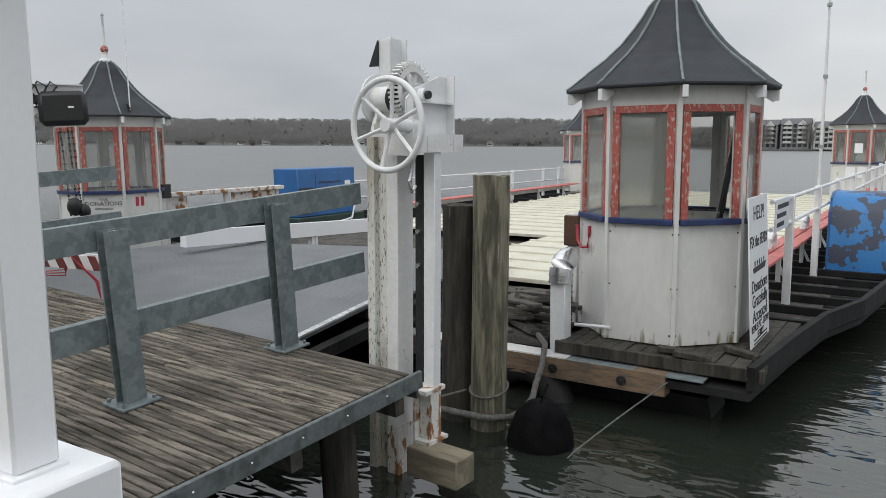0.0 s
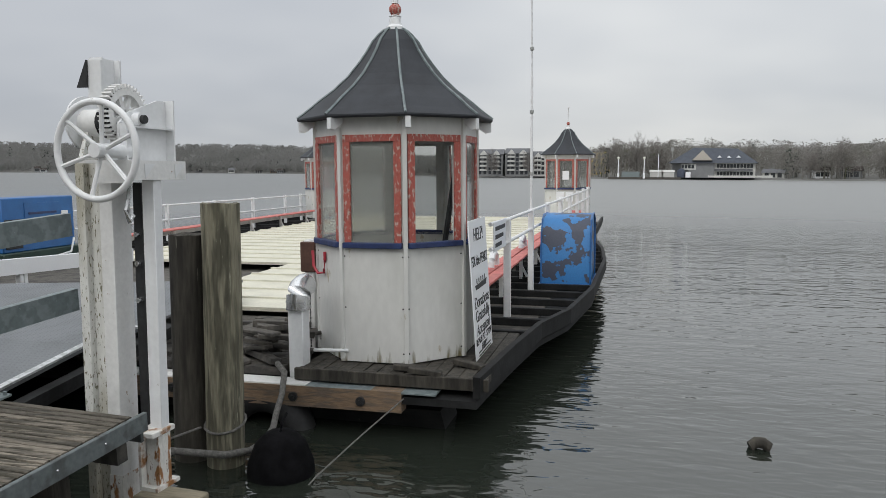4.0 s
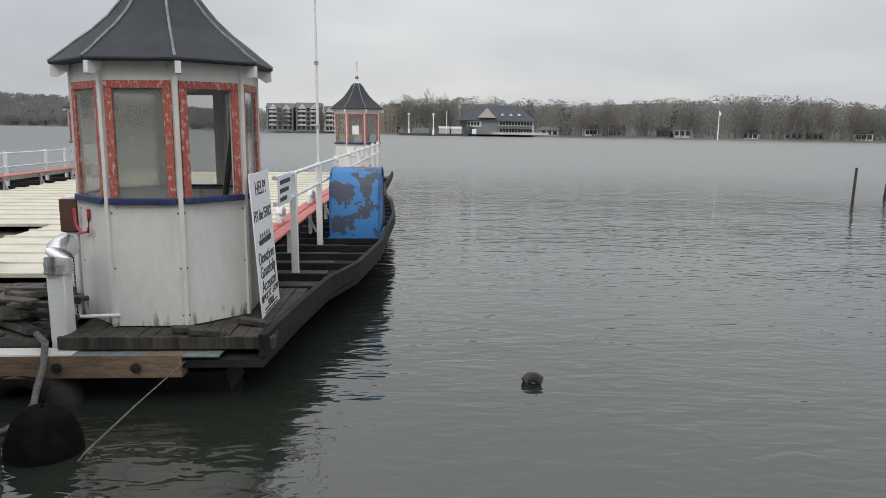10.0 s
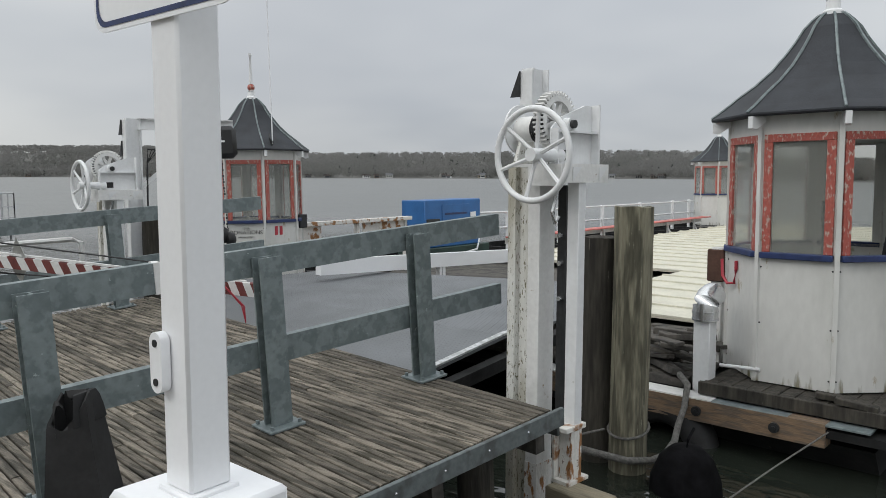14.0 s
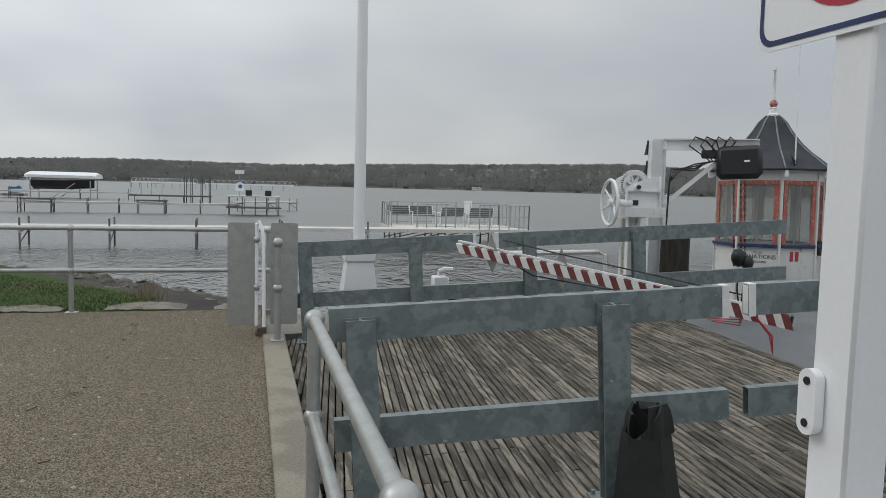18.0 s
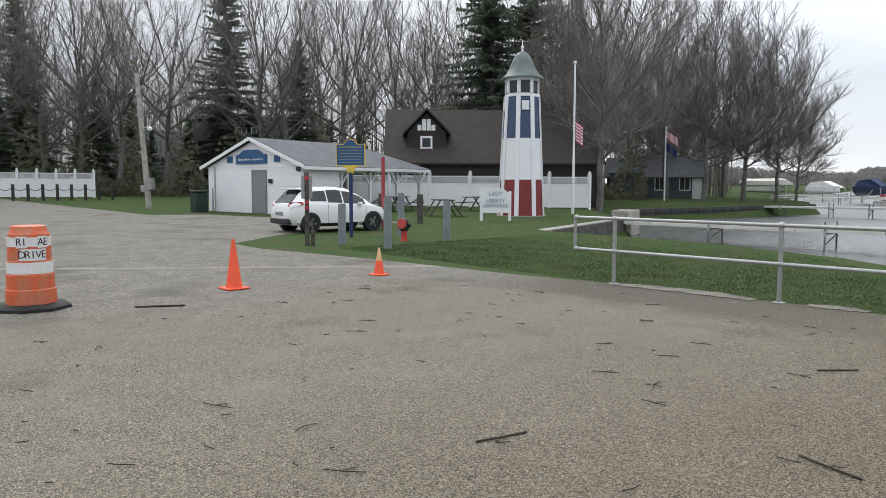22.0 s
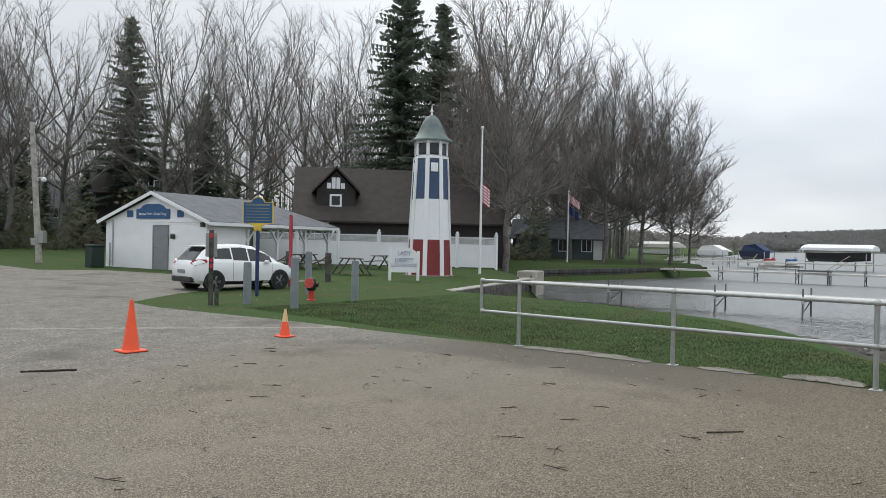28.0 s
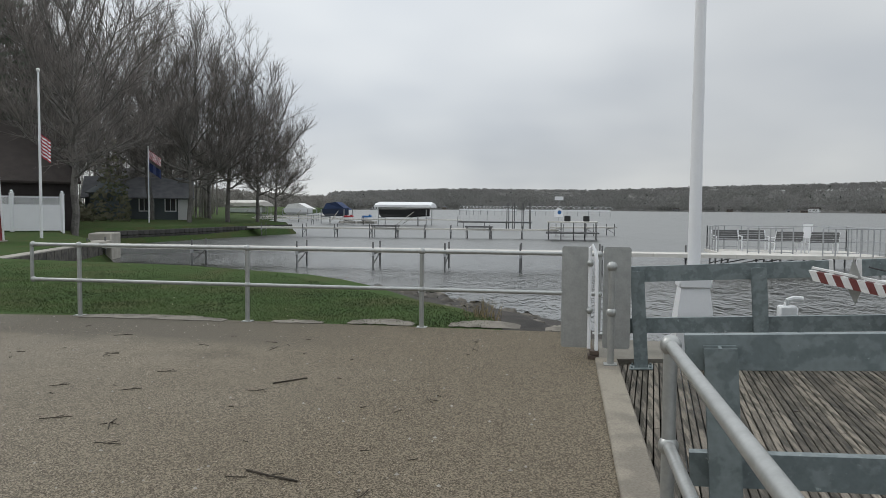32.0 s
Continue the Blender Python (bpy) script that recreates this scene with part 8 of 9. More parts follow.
def conifer(seed, H, R):
    rng = random.Random(seed)
    V1, F1, V2, F2 = [], [], [], []
    limb(V1, F1, Vector((0, 0, -0.3)), Vector((0, 0, H)), H * 0.014, 0.02, 7)
    z = H * 0.07
    while z < H * 0.985:
        t = z / H
        Lr = R * (1 - t) ** 0.85 + 0.25
        for _ in range(7):
            az = rng.uniform(0, 2 * math.pi)
            L = Lr * rng.uniform(0.5, 1.12)
            d = Vector((math.cos(az), math.sin(az), -0.28 + 0.5 * t + rng.uniform(-0.1, 0.1)))
            a = Vector((0, 0, z + rng.uniform(-0.2, 0.2)))
            b = a + d * L
            limb(V1, F1, a, b, 0.03, 0.01, 3)
            s = Vector((-math.sin(az), math.cos(az), 0))
            m = max(3, int(L / 0.24))
            for k in range(m):
                u = (k + 0.6) / m
                c = a.lerp(b, u)
                w = (0.20 + 0.20 * L * (1 - u)) * rng.uniform(0.5, 1.15)
                for sd in (-1, 1):
                    base = len(V2)
                    tip = c + s * (sd * w) + d * (0.2 * w) + Vector((0, 0, -0.3 * w + rng.uniform(-0.1, 0.1)))
                    V2 += [c + Vector((0, 0, 0.05)), c + d * 0.22, tip + d * 0.1, tip + Vector((0, 0, -0.1)), c + Vector((0, 0, -0.16))]
                    F2 += [(base, base + 1, base + 2), (base, base + 2, base + 3, base + 4)]
        z += 0.30 + 0.30 * (1 - t)
    out = []
    for nm, V, Fc, mt in (("trunk", V1, F1, BARK), ("crown", V2, F2, NEEDLES)):
        me = bpy.data.meshes.new(nm)
        me.from_pydata(V, [], Fc)
        me.materials.append(mt)
        out.append(me)
    return out


BARE = [bare_tree(1, 22, 0.20, 7.0, 12, 9, 6, 5, 0.85, 0.014), bare_tree(2, 23, 0.24, 8.0, 13, 9, 6, 5, 0.9, 0.014), bare_tree(3, 21, 0.18, 6.2, 12, 9, 6, 5, 0.75, 0.014), bare_tree(4, 19, 0.16, 7.2, 12, 9, 6, 5, 0.95, 0.014)]
DENSE = [bare_tree(5, 18, 0.10, 5.6, 18, 11, 8, 5, 0.75, 0.018), bare_tree(6, 18, 0.11, 4.9, 17, 11, 8, 5, 0.68, 0.018)]
CON = [conifer(7, 18, 4.6), conifer(8, 20, 5.4)]


def tree(kind, x, y, s, a, lab, group):
    ob = thing("conifer" if kind in CON else "bare_tree", lab, "tree", pose(x, y, rise(y) if y < -9 else WATER + 0.9, 0, 0, a) @ Matrix.Diagonal((s, s, s, 1)), group)
    for me in kind:
        c = new(me.name.split(".")[0], me)
        c.parent = ob
    return ob


random.seed(31)
LB, LC, LD = "tall leafless tree with grey branching limbs", "tall dark green spruce with drooping boughs", "dense leafless shoreline tree with fine purple-brown twigs"
GB = "bare trees behind the lot"
# (distance, direction in degrees left of north, size)
def polar(dist, az):
    return -0.75 - dist * math.sin(radians(az)), -1.1 + dist * math.cos(radians(az))


for az in (175.5, 171.8, 170.0, 165.4, 163.0, 160.6, 157.4, 150.8, 148.9, 144.8, 141.2, 137.8, 135.0):
    x, y = polar(70 + random.uniform(-3, 6), az)
    tree(BARE[random.randrange(4)], x, y, random.uniform(0.95, 1.15), random.uniform(0, 360), LB, GB)
for i in range(20):
    x, y = polar(random.uniform(84, 104), 126 + 56 * (i + random.uniform(-0.4, 0.4)) / 20)
    tree(BARE[random.randrange(4)], x, y, random.uniform(0.9, 1.2), random.uniform(0, 360), LB, GB)
for d, az, s, k in ((80, 166.6, 0.95, 1), (80, 153.2, 1.15, 1), (76, 148.0, 0.85, 0), (60, 133.5, 1.2, 1), (57, 130.5, 1.0, 1), (63, 128, 0.75, 0), (76, 162, 0.6, 0), (78, 141, 0.5, 0), (80, 151.5, 0.55, 0)):
    x, y = polar(d, az)
    tree(CON[k], x, y, s, random.uniform(0, 360), LC, "spruces behind the lot")
for d, az, s, k in ((47, 125.4, 0.98, DENSE[0]), (76, 120.6, 1.05, BARE[1]), (78, 123.2, 1.0, BARE[3]), (60, 127.4, 0.9, DENSE[1]), (82, 119.4, 0.95, DENSE[1]),
                    (68, 118.0, 0.98, DENSE[0]), (70, 115.3, 0.98, DENSE[1]), (72, 113.2, 0.82, DENSE[0]), (76, 111.9, 0.66, DENSE[1]), (86, 116.6, 1.0, DENSE[0]), (90, 121.6, 1.05, DENSE[0]), (60, 125.8, 1.12, BARE[1]), (66, 129.2, 1.1, BARE[3]), (80, 126.6, 1.2, DENSE[0])):
    x, y = polar(d, az)
    tree(k, x, y, s, random.uniform(0, 360), LD, "trees on the shore")
for i in range(22):
    x, y = polar(random.uniform(74, 88), 140 + 40 * (i + random.uniform(-0.4, 0.4)) / 22)
    tree(CON[i % 2], x, y, random.uniform(0.34, 0.52), random.uniform(0, 360), "young dark spruce at the wood's edge", "young spruces at the wood's edge")
# evergreen undergrowth at the wood's edge
V, Fc = [], []
rng = random.Random(77)
for i in range(24000):
    az = rng.uniform(122, 182)
    d = rng.uniform(67, 84)
    x, y = polar(d, az)
    z = rise(y) + abs(rng.gauss(0, 2.6)) * (0.7 + 0.5 * math.sin(az * 1.9))
    s = rng.uniform(0.12, 0.4)
    u = Vector((rng.uniform(-1, 1), rng.uniform(-1, 1), rng.uniform(-0.4, 1))).normalized() * s
    w = u.orthogonal().normalized() * s * 0.6
    c = Vector((x, y, z))
    b = len(V)
    V += [c - w, c + u, c + w, c - u * 0.6]
    Fc.append((b, b + 1, b + 2, b + 3))
me = bpy.data.meshes.new("undergrowth")
me.from_pydata(V, [], Fc)
me.materials.append(mat("dull_undergrowth", (0.185, 0.18, 0.13), 0.95, through_light=0.5, vary=0.4, scale=0.5, color2=(0.11, 0.125, 0.075)))
tagged(new("undergrowth", me), "tangled dull undergrowth at the wood's edge", "undergrowth", kind="stuff")
# wood behind: stems and upright twigs, too many to count
V, Fc = [], []
rng = random.Random(5)
for i in range(1100):
    x, y = polar(rng.uniform(84, 150), rng.uniform(116, 190))
    h = rng.uniform(6, 16)
    p = Vector((x, y, rise(y)))
    limb(V, Fc, p, p + Vector((rng.uniform(-0.5, 0.5), rng.uniform(-0.5, 0.5), h)), 0.13, 0.03, 3)
    for k in range(110):
        u = rng.random()
        r = 3.4 * rng.random() ** 0.5
        a = rng.uniform(0, 2 * math.pi)
        c = p + Vector((r * math.cos(a), r * math.sin(a), h * (0.1 + 0.9 * u)))
        t = Vector((rng.uniform(-0.9, 0.9), rng.uniform(-0.9, 0.9), 1)) * rng.uniform(0.4, 1.1)
        q = t.orthogonal().normalized() * 0.035
        b = len(V)
        V += [c - q, c + q, c + t]
        Fc.append((b, b + 1, b + 2))
me = bpy.data.meshes.new("far_wood")
me.from_pydata(V, [], Fc)
me.materials.append(mat("wood_mass", (0.30, 0.287, 0.27), 0.95, through_light=0.4, vary=0.3, scale=0.25, bscale=2.0, color2=(0.20, 0.19, 0.165)))
tagged(new("far_wood", me), "deep grey-brown leafless wood behind the houses", "wood", kind="stuff")

# grass blades along the lawn's visible edge
V, Fc = [], []
rng = random.Random(9)
for i in range(70000):
    x = -11.1 - abs(rng.gauss(0, 4.2))
    y = rng.uniform(-16, -1.9)
    if x < -11.2 - (8.8 if y < -9 else 1.0 + (-1.9 - y) * 1.05):
        continue
    h = rng.uniform(0.012, 0.036)
    a = rng.uniform(0, math.pi)
    c = Vector((x, y, rise(y) - 0.006))
    s = Vector((math.cos(a), math.sin(a), 0)) * 0.007
    b = len(V)
    V += [c - s, c + s, c + Vector((rng.uniform(-0.03, 0.03), rng.uniform(-0.03, 0.03), h))]
    Fc.append((b, b + 1, b + 2))
# dandelions and daisies in the lawn
DV, DF = [], []
for i in range(190):
    x, y = rng.uniform(-24, -11.4), rng.uniform(-26, -3.5)
    if x < -19.6 and y > -18:
        continue
    if x < -11.4 - 1.05 * (-1.9 - y) and y > -9:
        continue
    r = rng.uniform(0.007, 0.013)
    b = len(DV)
    DV += [Vector((x + r * math.cos(k * 1.05), y + r * math.sin(k * 1.05), rise(y) + 0.03)) for k in range(6)] + [Vector((x, y, rise(y) + 0.045))]
    DF += [(b + k, b + (k + 1) % 6, b + 6) for k in range(6)]
me = bpy.data.meshes.new("dandelions")
me.from_pydata(DV, [], DF)
me.materials.append(mat("pale_flower", (0.62, 0.60, 0.42), 0.8, vary=0.2))
tagged(new("dandelions", me), "small pale dandelion heads dotted over the lawn", "flowers", kind="stuff")
me = bpy.data.meshes.new("grass_blades")
me.from_pydata(V, [], Fc)
me.materials.append(mat("grass_blade", (0.085, 0.125, 0.046), 0.8, vary=0.35, scale=1.0, coords="World", through_light=0.5))
tagged(new("grass_blades", me), "short green grass blades of the lawn", "grass", kind="stuff")
V, Fc = [], []
for i in range(110):
    x, y = -12.3 + rng.gauss(0, 0.16), -2.1 + rng.gauss(0, 0.12)
    h = rng.uniform(0.2, 0.55)
    s = Vector((rng.uniform(-1, 1), rng.uniform(-1, 1), 0)).normalized() * 0.012
    c = Vector((x, y, -0.22))
    b = len(V)
    V += [c - s, c + s, c + Vector((rng.uniform(-0.15, 0.15), rng.uniform(-0.15, 0.15), h))]
    Fc.append((b, b + 1, b + 2))
me = bpy.data.meshes.new("dry_reeds")
me.from_pydata(V, [], Fc)
me.materials.append(mat("dry_reed", (0.26, 0.21, 0.12), 0.9, vary=0.3))
tagged(new("dry_reeds", me), "clumps of dry reeds at the water's edge", "reeds", kind="stuff")


# ---- far shore, seen over the water ----
def far(dist, az):
    """Place at a distance and a direction in degrees left of north, seen from the landing."""
    return Vector((-0.4 - dist * math.sin(radians(az)), -0.3 + dist * math.cos(radians(az)), 0))


def between(rows, a):
    for p, q in zip(rows, rows[1:]):
        if p[0] <= a <= q[0]:
            w = (a - p[0]) / (q[0] - p[0])
            return [u + (v - u) * w for u, v in zip(p[1:], q[1:])]
    return list(rows[0][1:] if a < rows[0][0] else rows[-1][1:])


# direction, distance of the shoreline, height of the ground behind, height of the trees
SHORE = [(-95, 520, 4, 17), (-60, 400, 10, 17), (-38, 352, 9, 13), (-33, 348, 11, 16), (-28, 345, 13, 18), (-15, 338, 11, 15), (-8, 336, 11, 16), (-2, 336, 11, 16), (3, 392, 4, 11), (9, 396, 5, 12), (13, 520, 9, 12),
         (19, 780, 25, 13), (25, 880, 32, 14), (40, 920, 31, 14), (50, 960, 31, 14), (56, 1150, 38, 15), (62, 1400, 56, 15), (68, 1480, 55, 15), (78, 1500, 48, 15), (88, 1500, 38, 15), (99, 1450, 38, 15), (106, 900, 16, 15), (111, 520, 4, 13), (115, 330, 1.5, 11), (119, 230, 1.0, 10)]
HILL = mat("far_hillside", (0.125, 0.125, 0.118), 0.95, vary=0.12, scale=0.02, bscale=0.2, color2=(0.15, 0.147, 0.136), coords="World")
bm = B()
rows = []
for i in range(216):
    a = -95 + 214 * i / 215
    d, hg, ht = between(SHORE, a)
    col = []
    for off, u in ((-4, -0.5), (2, 0.0), (30, 0.06), (90, 0.3), (170, 0.66), (260, 0.95), (420, 1.0), (1400, 1.15)):
        k = 0.35 + 0.65 * min(1, d / 900)
        p = far(d + off * k if off > 0 else d + off, a)
        back = 0.6 * ht * max(0.0, min(1.0, (off - 90) / 170))
        z = WATER + (0.45 + back + hg * u * (0.85 + 0.15 * math.sin(i * 0.31) * math.cos(i * 0.13)) if off > 0 else -0.6)
        col.append(bm.verts.new((p.x, p.y, z)))
    rows.append(col)
for a, b in zip(rows, rows[1:]):
    for k in range(len(a) - 1):
        bm.faces.new((a[k], b[k], b[k + 1], a[k + 1]))
solid("far_shore", bm, HILL, "low wooded hills on the far side of the lake", "hillside", kind="structure")


def clump_tree(V, F, rng, p, h, w, n, s):
    """A far tree: a stem and a crown of many small upright slips, with gaps and an uneven outline."""
    b = len(V)
    V += [p + Vector((-0.02 * h, 0, 0)), p + Vector((0.02 * h, 0, 0)), p + Vector((0, 0, h * 0.7))]
    F.append((b, b + 1, b + 2))
    for _ in range(n):
        u = rng.random() ** 0.8
        r = w * 0.5 * math.sin(math.pi * min(1.0, 0.12 + 0.84 * u)) ** 0.7 * rng.random() ** 0.4
        a = rng.uniform(0, 2 * math.pi)
        c = p + Vector((r * math.cos(a), r * math.sin(a), h * (0.12 + 0.86 * u)))
        e = rng.uniform(0, math.pi)
        q = Vector((math.cos(e), math.sin(e), rng.uniform(-0.2, 0.2))) * s * rng.uniform(0.35, 0.7)
        t = Vector((rng.uniform(-0.5, 0.5), rng.uniform(-0.5, 0.5), 1)) * s * rng.uniform(0.3, 0.75)
        b = len(V)
        V += [c - q, c - t * 0.6, c + q, c + t]
        F.append((b, b + 1, b + 2, b + 3))


def wood(name, lab, spec, a0, a1, count, depth, seed, width, n, s, material, tall=0.92):
    """Trees strewn over the strip behind the shoreline between two directions."""
    rng = random.Random(seed)
    V, F = [], []
    for _ in range(count):
        a = rng.uniform(a0, a1)
        d, hg, ht = between(SHORE, a)
        k = 0.35 + 0.65 * min(1, d / 900)
        o = rng.random() ** 1.3 * depth + 6
        u = between([(0, 0), (30, 0.06), (90, 0.3), (170, 0.66), (260, 0.95), (420, 1.0), (1400, 1.1)], o / k)[0]
        p = far(d + o, a)
        if spec and any((p.x - x) ** 2 + (p.y - y) ** 2 < r * r for x, y, r in spec):
            continue
        p.z = WATER + 0.3 + hg * u
        h = ht * rng.uniform(0.62 * tall / 0.92, tall)
        clump_tree(V, F, rng, p, h, h * rng.uniform(*width), n, s)
    me = bpy.data.meshes.new(name)
    me.from_pydata(V, [], F)
    me.materials.append(material)
    tagged(new(name, me), lab, "woodland", kind="stuff")


FW1 = mat("bare_far_wood", (0.28, 0.268, 0.25), 0.95, through_light=0.5, vary=0.25, scale=0.06, bscale=0.5, color2=(0.205, 0.198, 0.175), coords="World")
FW2 = mat("hillside_wood", (0.245, 0.243, 0.235), 0.95, through_light=0.5, vary=0.10, scale=0.012, bscale=0.2, color2=(0.22, 0.221, 0.21), edge=(0.4, 0.6), coords="World")
FWG = mat("budding_wood", (0.17, 0.18, 0.11), 0.95, through_light=0.5, vary=0.25, scale=0.05, coords="World")
FWD = mat("far_evergreen", (0.07, 0.083, 0.07), 0.95, through_light=0.4, vary=0.3, scale=0.05, coords="World")
CLEAR = [(-38, 376, 19), (4, 392, 12), (54, 335, 26), (16, 330, 10)]
wood("east_wood", "leafless grey-brown trees along the far shore", CLEAR, -70, 12, 1500, 80, 101, (0.6, 1.0), 160, 0.55, FW1, 0.98)
wood("budding_trees", "pale green budding trees along the far shore", CLEAR, -60, 10, 70, 30, 102, (0.5, 0.8), 60, 0.6, FWG)
wood("east_evergreens", "dark evergreens among the bare trees of the far shore", CLEAR, -60, 12, 45, 60, 103, (0.25, 0.4), 60, 0.8, FWD)
wood("north_wood", "grey-brown woods on the low northern shore", [], 10, 57, 3600, 300, 104, (0.9, 1.4), 48, 1.5, FW2)
wood("west_wood", "grey-brown woods on the western hills", [], 54, 108, 5200, 420, 105, (1.0, 1.5), 34, 2.6, FW2)
wood("west_evergreens", "dark evergreens on the western hills", [], 20, 106, 160, 300, 106, (0.3, 0.5), 22, 2.0, FWD)
wood("bay_wood", "bare trees round the bay beyond the docks", [], 104, 119, 420, 90, 107, (0.5, 0.8), 80, 1.0, FW1)

# taller bare trees that stand out of the far wood
random.seed(12)
for az, d, s in ((-3.4, 346, 1.02), (-1.8, 350, 0.95), (-4.8, 345, 0.9), (-16.9, 345, 0.85), (-22.8, 350, 0.86), (-7.8, 352, 0.8), (1.2, 372, 0.62), (-19.5, 352, 0.72), (-29.8, 352, 0.98), (-31.5, 350, 0.9), (-27, 356, 0.95), (-33.4, 352, 0.85), (4.6, 372, 0.72), (7.4, 376, 0.7), (-15.2, 341, 0.6), (-11, 365, 0.8), (-36, 350, 0.7)):
    p = far(d, az)
    ob = thing("bare_tree", "leafless tree rising over the wooded far shore", "tree", pose(p.x, p.y, WATER + 0.8, 0, 0, random.uniform(0, 360)) @ Matrix.Diagonal((s, s, s, 1)), "bare trees on the far shore")
    for me in DENSE[random.randrange(2)]:
        c = new(me.name.split(".")[0], me)
        c.parent = ob


# ---- buildings on the far shore ----
def panes_on(ob, me, spots, m):
    for x, z in spots:
        shared("window", me, ob, m @ pose(x, 0, z))


def pane_mesh(w, h, material):
    bm = B()
    box(bm, -w / 2, w / 2, -0.06, 0.02, -h / 2, h / 2)
    return mesh("window", bm, material)


FAR_GLASS = mat("far_window", (0.035, 0.04, 0.045), 0.2, vary=0.1)
PALE_SIDING = mat("pale_siding", (0.52, 0.52, 0.50), 0.7, vary=0.06, scale=0.4)
GREY_SIDING = mat("grey_siding", (0.20, 0.205, 0.21), 0.7, vary=0.08, scale=0.4)
OCHRE = mat("ochre_siding", (0.50, 0.38, 0.16), 0.7, vary=0.08, scale=0.4)


def gable(bm, x0, x1, y0, y1, z, r, over=0.5):
    """A ridged roof along x over a plan."""
    ym = (y0 + y1) / 2
    prism(bm, [(x0 - over, y0 - over, z - 0.15), (x0 - over, ym, z + r), (x0 - over, y1 + over, z - 0.15), (x0 - over, ym, z - 0.1)], (x1 - x0 + 2 * over, 0, 0))


W_FAR = pane_mesh(1.4, 1.6, FAR_GLASS)
for k, (lab, x, y, w, h, wall, n) in enumerate((("grey and white lakeside apartment block with balconies", -50.6, 378, 13, 13.0, GREY_SIDING, 5), ("grey lakeside apartment block with white gables", -36.8, 379, 12, 13.5, GREY_SIDING, 5), ("pale grey lakeside apartment block", -24.0, 381, 10, 12.0, PALE_SIDING, 4))):
    ob = thing("apartment_building", lab, "building", pose(x, y, WATER + 0.9), "apartment blocks on the far shore")
    bm = B()
    box(bm, -w / 2, w / 2, 0, 12, 0, h - 2)
    part("wall", bm, wall, ob)
    bm = B()
    gable(bm, -w / 2, w / 2, 0, 12, h - 2, 2.6)
    part("roof", bm, SHINGLE, ob, "dark shingle roof")
    for gx in (-w / 4, w / 4):
        bm = B()
        prism(bm, [(gx - 2.2, -0.7, h - 2.6), (gx + 2.2, -0.7, h - 2.6), (gx, -0.7, h - 0.2)], (0, 2.5, 0))
        part("gable", bm, PALE_SIDING, ob, "pale gable")
    for f in range(n):
        z = 1.6 + f * (h - 2.4) / n
        panes_on(ob, W_FAR, [(-w / 2 + 1.4 + j * (w - 2.8) / 4, z) for j in range(5)], pose(0, 0, 0))
        if f:
            for gx in (-w / 4, w / 4):
                bm = B()
                box(bm, gx - 1.8, gx + 1.8, -1.3, 0, z - 1.25, z - 1.1)
                box(bm, gx - 1.8, gx + 1.8, -1.3, -1.2, z - 1.1, z - 0.3)
                part("balcony", bm, PALE_SIDING, ob, "pale balcony")
ob = thing("apartment_building", "ochre lakeside apartment block with flat roof", "building", pose(5.5, 392, WATER + 0.9), "apartment blocks on the far shore")
bm = B()
box(bm, -5, 4, 0, 12, 0, 12.5)
box(bm, -6.5, -5, 1, 12, 0, 10)
part("wall", bm, OCHRE, ob)
bm = B()
box(bm, -5.3, 4.3, -0.3, 12.3, 12.5, 13.0)
box(bm, -2, 4, 3, 10, 13.0, 14.6)
part("roof", bm, BROWN_ROOF, ob, "brown flat roof")
for f in range(4):
    panes_on(ob, W_FAR, [(-4 + j * 2.3, 1.8 + 2.9 * f) for j in range(4)], pose(0, 0, 0))

# long two-storey pavilion with a big dark roof
ob = thing("lakeside_pavilion", "long two-storey white pavilion with broad dark hipped roof", "building", pose(40.2, 329.5, WATER + 0.9, 0, 0, -10) @ Matrix.Diagonal((0.74, 1, 1, 1)))
bm = B()
box(bm, 0, 14, 0, 14, 0, 6.2)
box(bm, -9, 0, 3, 14, 0, 6.0)
part("wall", bm, GREY_SIDING, ob, "grey board wall")
bm = B()
box(bm, 14, 35.5, 1, 14, 0, 6.2)
box(bm, -4, 4.2, -0.1, 3.0, 3.2, 5.8)
part("wall", bm, PALE_SIDING, ob, "white board wall")
bm = B()
lo = [bm.verts.new(v) for v in ((-11, -1.2, 6.0), (37, -1.2, 6.0), (37, 15.2, 6.0), (-11, 15.2, 6.0))]
hi = [bm.verts.new(v) for v in ((2, 6.5, 12.6), (26, 6.5, 12.2))]
for f in ((lo[0], lo[1], hi[1], hi[0]), (lo[1], lo[2], hi[1]), (lo[2], lo[3], hi[0], hi[1]), (lo[3], lo[0], hi[0])):
    bm.faces.new(f)
bm.faces.new(lo)
part("roof", bm, mat("slate_blue_shingles", (0.075, 0.085, 0.105), 0.9, vary=0.12, scale=0.6), ob, "broad slate-blue shingle roof")
bm = B()
prism(bm, [(2, -1.6, 7.2), (13, -1.6, 7.2), (7.5, -1.6, 11.4)], (0, 8, 0))
part("gable", bm, mat("pale_gable", (0.42, 0.39, 0.34), 0.7, vary=0.05), ob, "pale beige gable")
for gx in (16.5, 21.5, 26.5):
    bm = B()
    prism(bm, [(gx - 1.2, 1.0, 8.3), (gx + 1.2, 1.0, 8.3), (gx, 1.0, 9.2)], (0, 3, 0))
    part("dormer", bm, WHITE_CLEAN, ob, "small white dormer")
panes_on(ob, W_FAR, [(16 + 1.75 * j, 4.9) for j in range(11)], pose(0, 1, 0))
panes_on(ob, W_FAR, [(16 + 1.75 * j, 1.7) for j in range(11)], pose(0, 1, 0))
